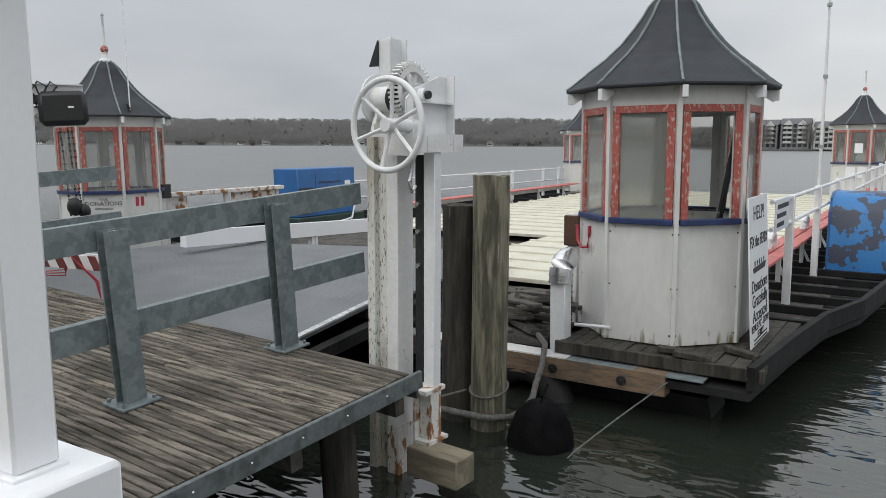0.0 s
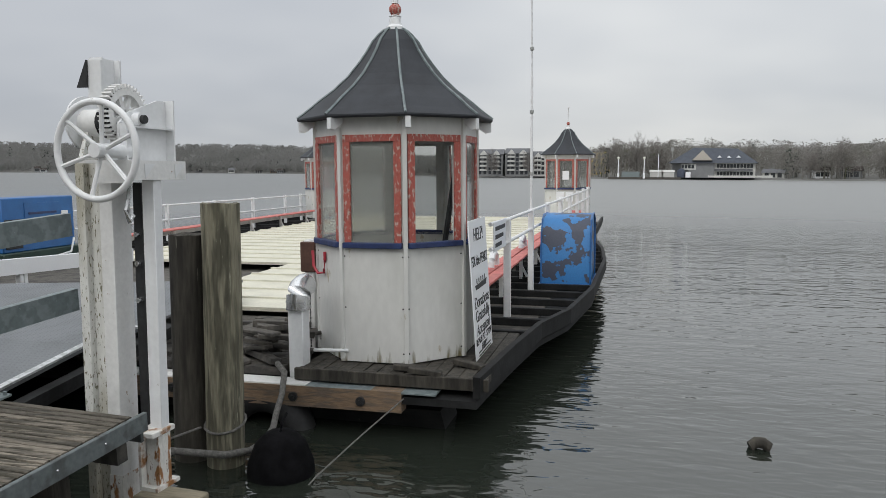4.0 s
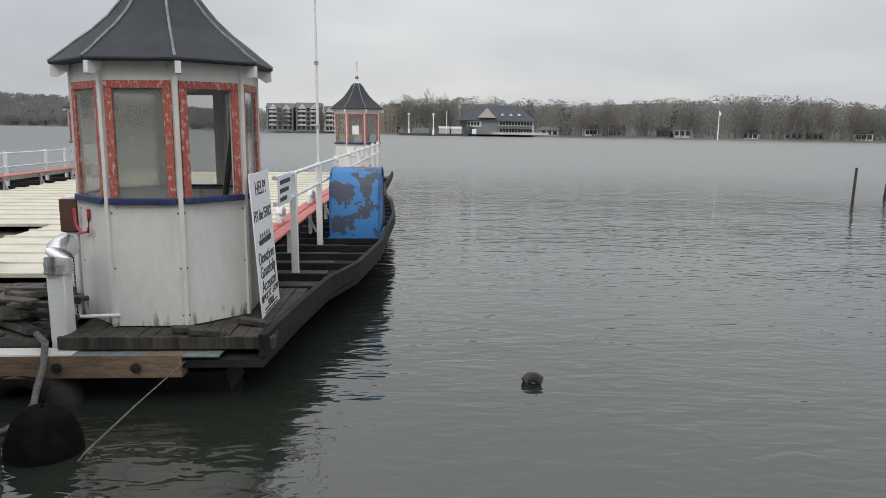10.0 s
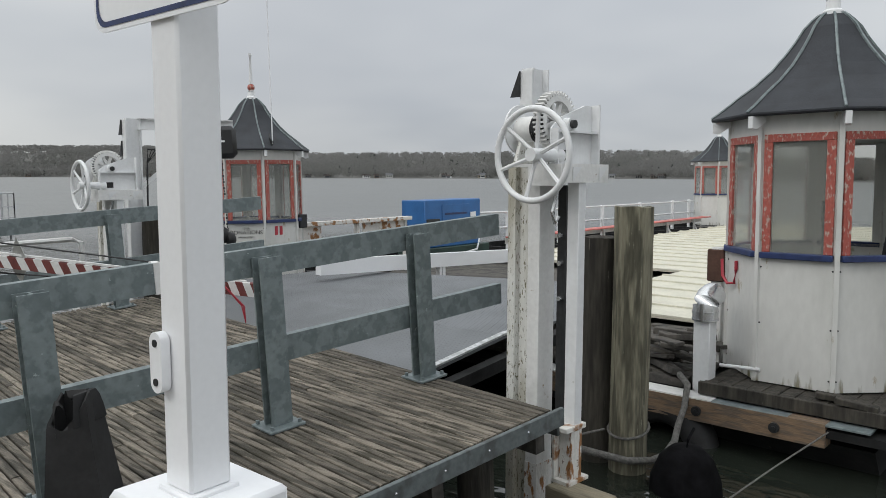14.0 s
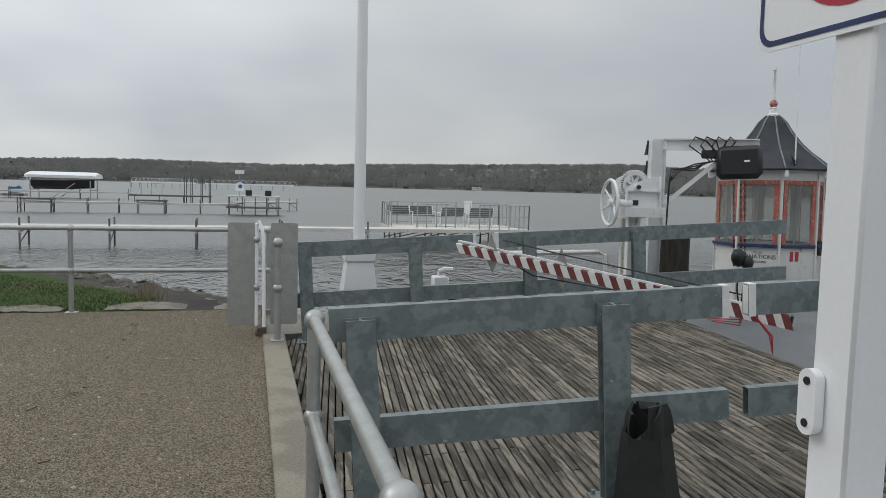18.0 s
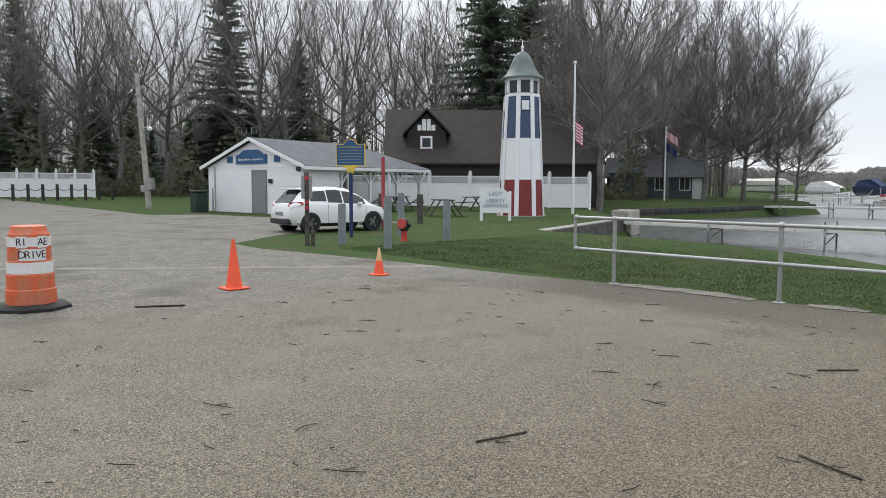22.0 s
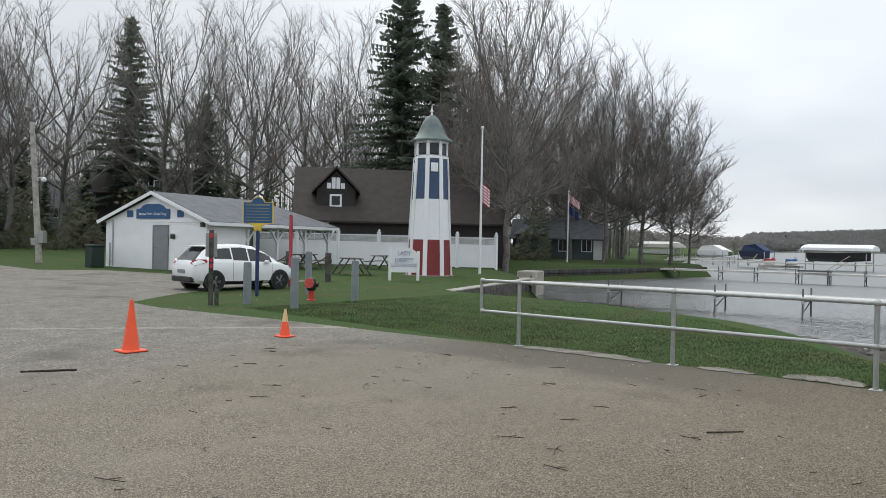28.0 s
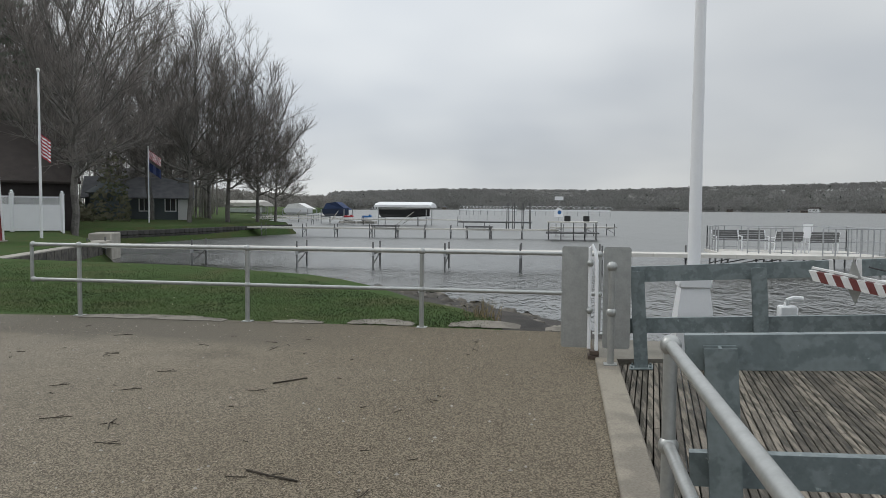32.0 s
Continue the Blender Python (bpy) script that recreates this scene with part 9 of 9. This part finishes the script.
panes_on(ob, W_FAR, [(-3 + 1.8 * j, 4.6) for j in range(4)], pose(0, -0.1, 0))
bm = B()
prism(bm, [(14, -2.0, 3.1), (14, 1.1, 3.7), (14, 1.1, 3.5), (14, -2.0, 2.9)], (20, 0, 0))
part("awning", bm, SHINGLE, ob, "grey awning")
bm = B()
for j in range(28):
    box(bm, 11.2 + j * 1.2, 11.32 + j * 1.2, -6.1, -5.98, 0, 1.1)
box(bm, 11, 44, -6.1, -6.0, 1.02, 1.12)
box(bm, 11, 44, -6.08, -6.04, 0.2, 0.85)
part("terrace_fence", bm, PALE_SIDING, ob, "white terrace fence")
bm = B()
lathe(bm, [(2.3, 0), (2.3, 2.4), (1.6, 3.4), (0.1, 3.8)], 10, (-3.5, -3, 0))
part("tent", bm, mat("navy_tent", (0.05, 0.06, 0.09), 0.7, vary=0.1), ob, "dark blue tent")
bm = B()
box(bm, -1, 1.6, -4.5, -2.5, 0, 2.3)
part("kiosk", bm, WHITE_CLEAN, ob, "white kiosk")
bm = B()
tube(bm, [(-9, 0, 0), (-9, 0, 12)], 0.12, 6)
box(bm, -9.9, -8.1, -0.2, 0.2, 11.2, 12.6)
part("mast", bm, GALV_PIPE, ob, "grey mast")

# ferry landing opposite, with its two lamp posts
ob = thing("far_landing", "far ferry landing with raised ramp and pale sheds", "landing", pose(16, 318, WATER))
bm = B()
box(bm, -9, 20, -1, 3, 0, 1.0)
part("dock", bm, OLD_WOOD, ob)
bm = B()
box(bm, -3.6, 3.6, -0.6, 0.4, 1.0, 3.2)
part("ramp", bm, GALV, ob, "grey raised ramp")
for x in (8.0, 12.5):
    bm = B()
    box(bm, x, x + 5.0, 1.0, 4.0, 1.0, 3.1)
    prism(bm, [(x - 0.2, 0.8, 3.1), (x - 0.2, 4.2, 3.1), (x - 0.2, 2.5, 4.0)], (5.4, 0, 0))
    part("shed", bm, PALE_SIDING, ob, "pale shed")
for x, y in ((11, 317.6), (21.3, 317.0)):
    ob = thing("lamp_post", "white lamp post with globe on the far landing", "lamp post", pose(x, y, WATER), "lamp posts of the far landing")
    bm = B()
    box(bm, -0.4, 0.4, -0.3, 0.3, 0.4, 2.6)
    part("housing", bm, WHITE_CLEAN, ob)
    bm = B()
    cyl(bm, (0, 0, 2.6), (0, 0, 8.4), 0.22, 0.16, 8)
    part("pole", bm, WHITE_CLEAN, ob)
    bm = B()
    ball(bm, (0, 0, 8.8), 0.55, 10, 6)
    part("globe", bm, mat("lamp_globe", (0.8, 0.78, 0.68), 0.3), ob, "pale globe")
ob = thing("lake_flag_pole", "tall white flag pole on the far shore", "flag pole", pose(142, 309, WATER))
bm = B()
cyl(bm, (0, 0, 0), (0, 0, 12.5), 0.28, 0.16, 8)
part("pole", bm, WHITE_CLEAN, ob)
bm = B()
prism(bm, [(0.1, 0, 10.4), (0.9, 0.1, 10.2), (0.8, 0.1, 11.8), (0.1, 0, 12.1)], (0, 0.05, 0))
part("flag", bm, WHITE_CLEAN, ob, "limp pale flag")
ob = thing("lake_flag_pole", "white mast beside the far landing", "flag pole", pose(27, 318, WATER))
bm = B()
cyl(bm, (0, 0, 0), (0, 0, 10.5), 0.18, 0.12, 8)
part("pole", bm, WHITE_CLEAN, ob)

# cottages strewn along the shores
random.seed(44)
HOUSE_WALLS = [WHITE_CLEAN, PALE_SIDING, GREY_SIDING, mat("tan_siding", (0.34, 0.29, 0.22), 0.7), mat("brown_siding", (0.14, 0.11, 0.085), 0.7)]
HOUSE_NAMES = ["white", "pale grey", "dark grey", "tan", "brown"]


def cottage(az, off, w, h, c):
    d, hg, ht = between(SHORE, az)
    p = far(d + off, az)
    ob = thing("lake_house", HOUSE_NAMES[c] + " house among the trees of the far shore", "house", pose(p.x, p.y, WATER + 0.4 + hg * 0.0012 * off, 0, 0, az + random.uniform(-25, 25)), "houses on the far shore")
    bm = B()
    box(bm, -w / 2, w / 2, 0, w * 0.7, 0, h)
    part("wall", bm, HOUSE_WALLS[c], ob)
    bm = B()
    gable(bm, -w / 2, w / 2, 0, w * 0.7, h, h * 0.55)
    part("roof", bm, SHINGLE if c % 2 else BROWN_ROOF, ob)
    for x in (-w * 0.3, 0, w * 0.3):
        shared("window", W_FAR, ob, pose(x, 0, h * 0.55) @ Matrix.Diagonal((1.2, 1, 1.2, 1)))


for i in range(11):
    cottage(-12.5 - 27 * i / 10 + random.uniform(-1.1, 1.1), random.uniform(6, 16), random.uniform(6, 9), random.uniform(2.4, 4.0), random.choice((1, 1, 2, 3, 4, 0)))
for i in range(26):
    cottage(14 + 42 * i / 25 + random.uniform(-1.5, 1.5), random.uniform(-1, 9), random.uniform(5, 10), random.uniform(2.4, 4.4), random.choice((0, 1, 1, 2, 2, 3, 4)))
for i in range(13):
    cottage(57 + 46 * i / 12 + random.uniform(-1.8, 1.8), random.choice((2, 3, 4)), random.uniform(7, 12), random.uniform(2.8, 4.5), random.choice((0, 1, 2, 2, 3, 4, 4)))
for az, off, w, h in ((73.2, 60, 14, 7.5), (73.0, 8, 18, 6.5)):
    cottage(az, off, w, h, 0)

# stakes in the open water
for x, y, h, tilt in ((16.6, 25.1, 1.35, 1), (20.0, 28.2, 1.75, 4), (19.4, 26.6, 1.25, 5)):
    bm = B()
    cyl(bm, (0, 0, -1), (0.02, 0, h), 0.055, 0.045, 8)
    solid("water_stake", bm, PILE_DARK, "thin dark stake leaning in the open water", "stake", pose(x, y, WATER, 0, tilt, 0), "stakes in the water")
bm = B()
bar(bm, (19.4, 26.6, 0.15), (21.5, 26.9, 0.15), 0.05, 0.05)
bar(bm, (19.45, 26.6, -0.35), (21.5, 26.9, -0.35), 0.05, 0.05)
solid("stake_rail", bm, PILE_DARK, "dark cross rails tied to a water stake", "rail")


# ---- docks and lifts ----
DOCK_WHITE = mat("white_dock_boards", (0.58, 0.56, 0.52), 0.6, vary=0.06, scale=1.2, bscale=10)
ALU = mat("dull_aluminium", (0.42, 0.43, 0.44), 0.5, 0.4, vary=0.1)
ALU_DARK = mat("weathered_aluminium", (0.16, 0.16, 0.16), 0.6, 0.3, vary=0.15)


def dock(lab, a, b, w, z, legs, dark=False, tall=0.35):
    """A narrow pier on pipe legs from a to b; legs are fractions of its length."""
    a, b = Vector((*a, z)), Vector((*b, z))
    d = (b - a).normalized()
    s = Vector((d.y, -d.x, 0)) * (w / 2)
    ob = thing("dock", lab, "dock", None, "docks in the bay")
    n = max(2, round((b - a).length / 3))
    for i in range(n):
        bm = B()
        p, q = a.lerp(b, i / n), a.lerp(b, (i + 1) / n) - d * 0.02
        bar(bm, p, q, w, 0.14)
        part("deck_section", bm, DOCK_WHITE if not dark else ALU_DARK, ob)
    for k in legs:
        c = a.lerp(b, k)
        for sg in (-1, 1):
            bm = B()
            e = c + s * (sg * 1.04)
            cyl(bm, (e.x, e.y, WATER - 0.6), (e.x, e.y, z + tall), 0.035, None, 8)
            part("leg", bm, ALU_DARK, ob)
            bm = B()
            box(bm, e.x - 0.05, e.x + 0.05, e.y - 0.05, e.y + 0.05, z - 0.2, z + 0.02)
            part("clamp", bm, ALU, ob)
        bm = B()
        bar(bm, c + s + Vector((0, 0, -0.12)), c - s + Vector((0, 0, -0.12)), 0.05, 0.05)
        bar(bm, c + s + Vector((0, 0, -0.55)), c - s + Vector((0, 0, -0.15)), 0.03, 0.03)
        part("brace", bm, ALU_DARK, ob)
    return ob


dock("white walkway dock on dark pipe legs", (-30.2, -25), (-31.2, 8.6), 1.25, -0.08, (0.12, 0.26, 0.395, 0.49, 0.577, 0.666, 0.76, 0.86))
dock("white dock with bench platforms farther out", (-59.8, -28), (-62.5, -1.5), 1.2, -0.05, (0.08, 0.21, 0.31, 0.42, 0.50, 0.59, 0.67, 0.79, 0.89))
dock("white dock serving the boat lifts", (-100, -46), (-104, -15.2), 1.3, 0.05, (0.1, 0.32, 0.55, 0.8, 0.98), tall=0.5)
dock("white dock end beyond the round sign", (-70.0, -2.0), (-73.5, 3.6), 1.2, -0.02, (0.1, 0.6, 0.95))
dock("long white dock in the inner bay", (-128, -66), (-136, -46), 1.6, 0.1, (0.1, 0.4, 0.7, 0.95))
dock("white dock in the inner bay", (-112, -57), (-118, -38), 1.6, 0.1, (0.1, 0.4, 0.7, 0.95))


def bench(m, w=1.35):
    ob = thing("pier_bench", "dark slatted bench with white frame on the pier", "bench", m, "benches on the pier")
    for x in (-w / 2, w / 2):
        bm = B()
        tube(bm, [(x, 0.45, 0), (x, 0.42, 0.42), (x, 0.0, 0.42), (x, -0.14, 0.88)], 0.03, 6)
        tube(bm, [(x, -0.02, 0.4), (x, 0.04, 0)], 0.03, 6)
        tube(bm, [(x, 0.42, 0.42), (x, 0.44, 0.62), (x, -0.06, 0.64)], 0.022, 6)
        part("end_frame", bm, WHITE_CLEAN, ob, "white pipe frame")
    for k in range(4):
        bm = B()
        y = 0.06 + 0.1 * k
        box(bm, -w / 2, w / 2, y - 0.04, y + 0.04, 0.44, 0.47)
        part("seat_slat", bm, ALU_DARK, ob)
    for k in range(4):
        bm = B()
        z = 0.5 + 0.1 * k
        box(bm, -w / 2, w / 2, -0.05 - 0.03 * k - 0.015, -0.05 - 0.03 * k + 0.015, z, z + 0.085)
        part("back_slat", bm, ALU_DARK, ob)
    return ob


# fishing pier: deck, railing, benches
PZ = -0.08
pier = thing("fishing_pier", "white fishing pier with pipe railing all round", "pier", None)
for i in range(10):
    bm = B()
    box(bm, -36.4, -32.0, 5.4 + i * 0.61, 5.99 + i * 0.61, PZ - 0.12, PZ)
    part("deck_section", bm, DOCK_WHITE, pier)
for x in (-36.1, -34.8, -33.5, -32.3):
    for y in (5.6, 7.6, 9.6, 11.3):
        bm = B()
        cyl(bm, (x, y, WATER - 0.6), (x, y, PZ - 0.1), 0.04, None, 8)
        part("leg", bm, ALU_DARK, pier)
    bm = B()
    bar(bm, (x, 5.6, -0.7), (x, 7.6, -0.25), 0.04, 0.04)
    bar(bm, (x, 7.6, -0.7), (x, 9.6, -0.25), 0.04, 0.04)
    part("brace", bm, ALU_DARK, pier)


def railing(p, q, n):
    p, q = Vector((*p, PZ)), Vector((*q, PZ))
    for i in range(n + 1):
        c = p.lerp(q, i / n)
        bm = B()
        cyl(bm, c, c + Vector((0, 0, 1.07)), 0.028, None, 6)
        part("rail_post", bm, ALU, pier)
    for z in (1.07, 0.55, 0.12):
        bm = B()
        tube(bm, [p + Vector((0, 0, z)), q + Vector((0, 0, z))], 0.026 if z > 1 else 0.016, 6)
        part("rail", bm, ALU, pier)


railing((-36.3, 5.5), (-36.3, 11.4), 8)
railing((-36.3, 11.4), (-32.1, 11.4), 7)
railing((-32.1, 11.4), (-32.1, 9.1), 5)
railing((-32.1, 8.0), (-32.1, 6.3), 4)
railing((-36.3, 5.5), (-33.8, 5.5), 4)
for x, y, a in ((-35.8, 6.2, -80), (-35.7, 7.3, -85), (-34.2, 8.4, 100), (-33.9, 9.7, 95)):
    bench(pose(x, y, PZ, 0, 0, a), 1.15)
bm = B()
box(bm, -36.32, -36.28, 9.6, 10.0, 0.5, 1.1)
solid("pier_notice", bm, WHITE_CLEAN, "small white notice on the pier railing", "notice")


def table_bench(x, y, a):
    ob = thing("swim_platform", "dark low platform on thin legs beside the dock", "platform", pose(x, y, WATER, 0, 0, a), "low platforms by the dock")
    bm = B()
    box(bm, -1.1, 1.1, -0.5, 0.5, 0.92, 1.04)
    part("top", bm, ALU_DARK, ob)
    for sx in (-1.0, 1.0):
        for sy in (-0.42, 0.42):
            bm = B()
            cyl(bm, (sx, sy, -0.5), (sx, sy, 0.92), 0.035, None, 6)
            part("leg", bm, ALU_DARK, ob)


table_bench(-60.8, -15.6, 90)
table_bench(-61.6, -7.9, 90)

# swim raft with its round sign
raft = thing("swim_raft", "two-level pale raft on dark legs with round sign", "raft", pose(-62, -0.35, WATER, 0, 0, 90))
for z, w in ((1.5, 2.0), (0.62, 2.1)):
    bm = B()
    box(bm, -w, w, -1.2, 1.2, z - 0.1, z)
    part("deck", bm, DOCK_WHITE if z > 1 else ALU_DARK, raft)
for x in (-1.9, -0.9, 0.1, 1.0, 1.9):
    for y in (-1.1, 1.1):
        bm = B()
        cyl(bm, (x, y, -0.6), (x, y, 1.4), 0.035, None, 6)
        part("leg", bm, ALU_DARK, raft)
bm = B()
cyl(bm, (-1.1, 0, 1.5), (-1.1, 0, 3.3), 0.03, None, 6)
part("mast", bm, ALU, raft)
bm = B()
cyl(bm, (-1.1, -0.05, 2.2), (-1.1, -0.08, 2.2), 0.36, None, 20)
box(bm, -1.45, -0.75, -0.1, -0.08, 1.85, 2.1)
part("round_sign", bm, WHITE_CLEAN, raft, "white round sign with blue emblem")
bm = B()
cyl(bm, (-1.05, 0, 2.22), (-1.05, -0.1, 2.22), 0.16, None, 12)
part("emblem", bm, BLUE, raft, "blue patch")
bm = B()
box(bm, -1.45, -0.75, -0.06, -0.02, 3.2, 3.5)
part("board", bm, WHITE_CLEAN, raft, "small white board")
for x in (-0.4, 1.1):
    bm = B()
    box(bm, x - 0.25, x + 0.25, -0.2, 0.2, 1.5, 1.95, 0.05)
    part("box", bm, CHAR, raft, "dark box")

# open lift beside it
lift = thing("boat_lift", "empty boat lift with tall dark corner posts", "boat lift", pose(-92, -9.2, WATER, 0, 0, 90))
for x in (1.3, 2.0, 3.1, 4.0):
    for y in (-1.4, 1.4):
        bm = B()
        box(bm, x - 0.05, x + 0.05, y - 0.05, y + 0.05, -0.5, 3.2)
        part("corner_post", bm, ALU_DARK, lift)
bm = B()
box(bm, -4.6, 4.2, -1.5, 1.5, 0.75, 0.92)
part("cradle", bm, ALU_DARK, lift)
bm = B()
for x in (-4.4, -2.2):
    tube(bm, [(x, -1.4, 0.9), (x, -1.4, 2.2), (x + 1.1, -1.4, 2.2), (x + 1.1, -1.4, 0.9)], 0.04, 6)
part("guide_frame", bm, ALU, lift)
for x in (-4.0, -1.4, 1.2):
    bm = B()
    cyl(bm, (x, -1.4, -0.6), (x, -1.4, 0.8), 0.05, None, 6)
    part("leg", bm, ALU_DARK, lift)


def hull(bm, L, w, h, z):
    """A small motor boat's hull, bow to +x."""
    rows = []
    for i in range(9):
        u = i / 8
        k = (1 - max(0, (u - 0.45) / 0.55) ** 2.2)
        x = -L / 2 + L * u
        b = w / 2 * max(0.03, k)
        rise_ = 0.25 * max(0, u - 0.5) * h
        rows.append([bm.verts.new(v) for v in ((x, -b, z + h + rise_), (x, -b * 0.8, z + h * 0.35), (x, 0, z + 0.25 * max(0, u - 0.6) * h * 2), (x, b * 0.8, z + h * 0.35), (x, b, z + h + rise_))])
    for a, b in zip(rows, rows[1:]):
        for k in range(4):
            bm.faces.new((a[k], a[k + 1], b[k + 1], b[k]))
        bm.faces.new((a[4], a[0], b[0], b[4]))
    bm.faces.new(rows[0])


def canopy(bm, L, w, z, h):
    prof = [(-w / 2, z), (-w / 2, z + h * 0.45), (-w * 0.3, z + h * 0.9), (0, z + h), (w * 0.3, z + h * 0.9), (w / 2, z + h * 0.45), (w / 2, z)]
    rows = []
    for x, s in ((-L / 2, 0.75), (-L / 2 + 0.4, 1), (L / 2 - 0.4, 1), (L / 2, 0.75)):
        rows.append([bm.verts.new((x, y, z + (zz - z) * s)) for y, zz in prof])
    for a, b in zip(rows, rows[1:]):
        for k in range(6):
            bm.faces.new((a[k], a[k + 1], b[k + 1], b[k]))
    bm.faces.new(rows[0])
    bm.faces.new(rows[-1][::-1])


def lift_boat(lab, m, L, top, hullm, cov, covlab, roofed):
    ob = thing("lifted_boat", lab, "boat", m)
    bm = B()
    hull(bm, L * 0.86, 2.3, 1.15, 1.1)
    part("hull", bm, hullm, ob, "boat hull")
    if roofed:
        bm = B()
        canopy(bm, L, 2.9, top - 0.8, 0.8)
        part("canopy", bm, cov, ob, covlab)
    else:
        bm = B()
        prism(bm, [(-L * 0.42, -1.1, 2.0), (L * 0.4, -0.4, 2.1), (L * 0.05, -0.9, top), (-L * 0.3, -0.9, top - 0.2)], (0, 2.0, 0))
        part("cover", bm, cov, ob, covlab)
    for x in (-L * 0.42, L * 0.42):
        for y in (-1.45, 1.45):
            bm = B()
            box(bm, x - 0.05, x + 0.05, y - 0.05, y + 0.05, -0.6, top - 1.1)
            part("post", bm, ALU, ob)
        bm = B()
        bar(bm, (x, -1.5, 1.05), (x, 1.5, 1.05), 0.12, 0.12)
        part("cross_beam", bm, ALU, ob)
    for y in (-1.45, 1.45):
        bm = B()
        bar(bm, (-L * 0.44, y, 0.75), (L * 0.44, y, 0.75), 0.1, 0.14)
        bar(bm, (-L * 0.1, y, 0.1), (L * 0.2, y, 1.9), 0.08, 0.08)
        part("side_beam", bm, DOCK_WHITE, ob)
    return ob


lift_boat("dark motor boat on a lift under a long white canopy", pose(-107, -24.0, WATER, 0, 0, 84), 8.6, 3.35, DARK_METAL, WHITE_CLEAN, "long white canopy", True)
lift_boat("motor boat under a dark blue cover on its lift", pose(-111, -35.6, WATER, 0, 0, 80), 4.6, 3.3, mat("navy_gelcoat", (0.03, 0.045, 0.09), 0.4), mat("blue_canvas", (0.035, 0.06, 0.14), 0.8, vary=0.15), "dark blue canvas cover", False)
lift_boat("pale boat under a white canopy in the inner bay", pose(-124, -56, WATER, 0, 0, 70), 8.0, 3.6, WHITE_CLEAN, DOCK_WHITE, "white canopy", True)
lift_boat("white boat on a lift in the inner bay", pose(-131, -49, WATER, 0, 0, 75), 6.5, 3.2, WHITE_CLEAN, WHITE_WORN, "white cover", False)
lift_boat("pale pontoon under a low canopy in the inner bay", pose(-140, -62, WATER, 0, 0, 70), 8.0, 3.4, PALE_SIDING, DOCK_WHITE, "pale canopy", True)
for x, y, cm, lab in ((-104, -31.6, mat("jet_ski_red", (0.35, 0.03, 0.04), 0.35), "red"), (-104, -28.9, BLUE, "blue")):
    ob = thing("jet_ski", lab + " and white jet ski parked on a float", "jet ski", pose(x, y, WATER + 0.45, 0, 0, 90), "jet skis by the dock")
    bm = B()
    hull(bm, 1.5, 1.1, 0.5, 0.1)
    part("hull", bm, WHITE_CLEAN, ob)
    bm = B()
    prism(bm, [(-0.75, -0.35, 0.6), (0.7, -0.2, 0.65), (0.45, -0.2, 1.0), (0.1, -0.25, 0.85), (-0.6, -0.3, 0.9)], (0, 0.6, 0))
    part("seat", bm, cm, ob, lab + " seat and cowl")
    bm = B()
    bar(bm, (0.35, -0.4, 1.08), (0.35, 0.4, 1.08), 0.05, 0.05)
    part("handlebar", bm, CHAR, ob)
    bm = B()
    box(bm, -1.2, 1.2, -0.9, 0.9, -0.25, 0.08)
    part("float", bm, DOCK_WHITE, ob)

# stacked white canopy frames moored far out
for x, y, n, L, lab in ((-288, -30.9, 17, 22.0, "row of white hooped canopy frames moored far out"), (-288, -0.6, 16, 32.0, "long row of low white hooped frames moored far out")):
    ob = thing("canopy_frames", lab, "canopy frame", pose(x, y, WATER + 1.6), "hooped frames far out")
    for i in range(n):
        bm = B()
        y0 = -L / 2 + L * i / n
        tube(bm, [(0, y0 + L / n * 1.5 * (1 - math.cos(a)) / 2, 0.6 + 1.35 * math.sin(a)) for a in [math.pi * j / 8 for j in range(9)]], 0.06, 5)
        part("hoop", bm, WHITE_CLEAN, ob)
    bm = B()
    box(bm, -1.2, 1.2, -L / 2, L / 2, 0.2, 0.7)
    part("float", bm, WHITE_CLEAN, ob)
    for i in range(9):
        bm = B()
        yy = -L / 2 + L * i / 8
        box(bm, -0.1, 0.1, yy - 0.1, yy + 0.1, -2.2, 0.3)
        part("leg", bm, ALU, ob)


# ---- pieces: deck planks ----
random.seed(21)
PITCH = 0.0575
plank_meshes = {}


def plank_mesh(L):
    key = round(L, 2)
    if key not in plank_meshes:
        bm = B()
        w = PITCH - 0.012
        prism(bm, [(0, -w / 2, -0.05), (0, -w / 2, -0.004), (0, -w / 2 + 0.005, 0.0), (0, w / 2 - 0.005, 0.0), (0, w / 2, -0.004), (0, w / 2, -0.05)], (key, 0, 0))
        plank_meshes[key] = mesh("plank", bm, DECK, False)
    return plank_meshes[key]


rows = int((DECK_F + 0.76) / PITCH)
for i in range(rows):
    q = -0.76 + PITCH * (i + 0.5)
    right = min(DECK_R - 0.012, (0.20 + 0.994 * q) / 0.112)
    if right < DECK_L + 0.3:
        continue
    cuts = [DECK_L] + sorted({round(DECK_L + 2.1 + 0.61 * (i % 3), 2), round(DECK_L + 4.2 + 0.47 * (i % 2), 2)}) + [right]
    cuts = [c for c in cuts if c < right - 0.2] + [right]
    for a, b in zip(cuts, cuts[1:]):
        shared("plank", plank_mesh(b - a - 0.006), landing, pose(a, q, random.uniform(-0.004, 0.002)))
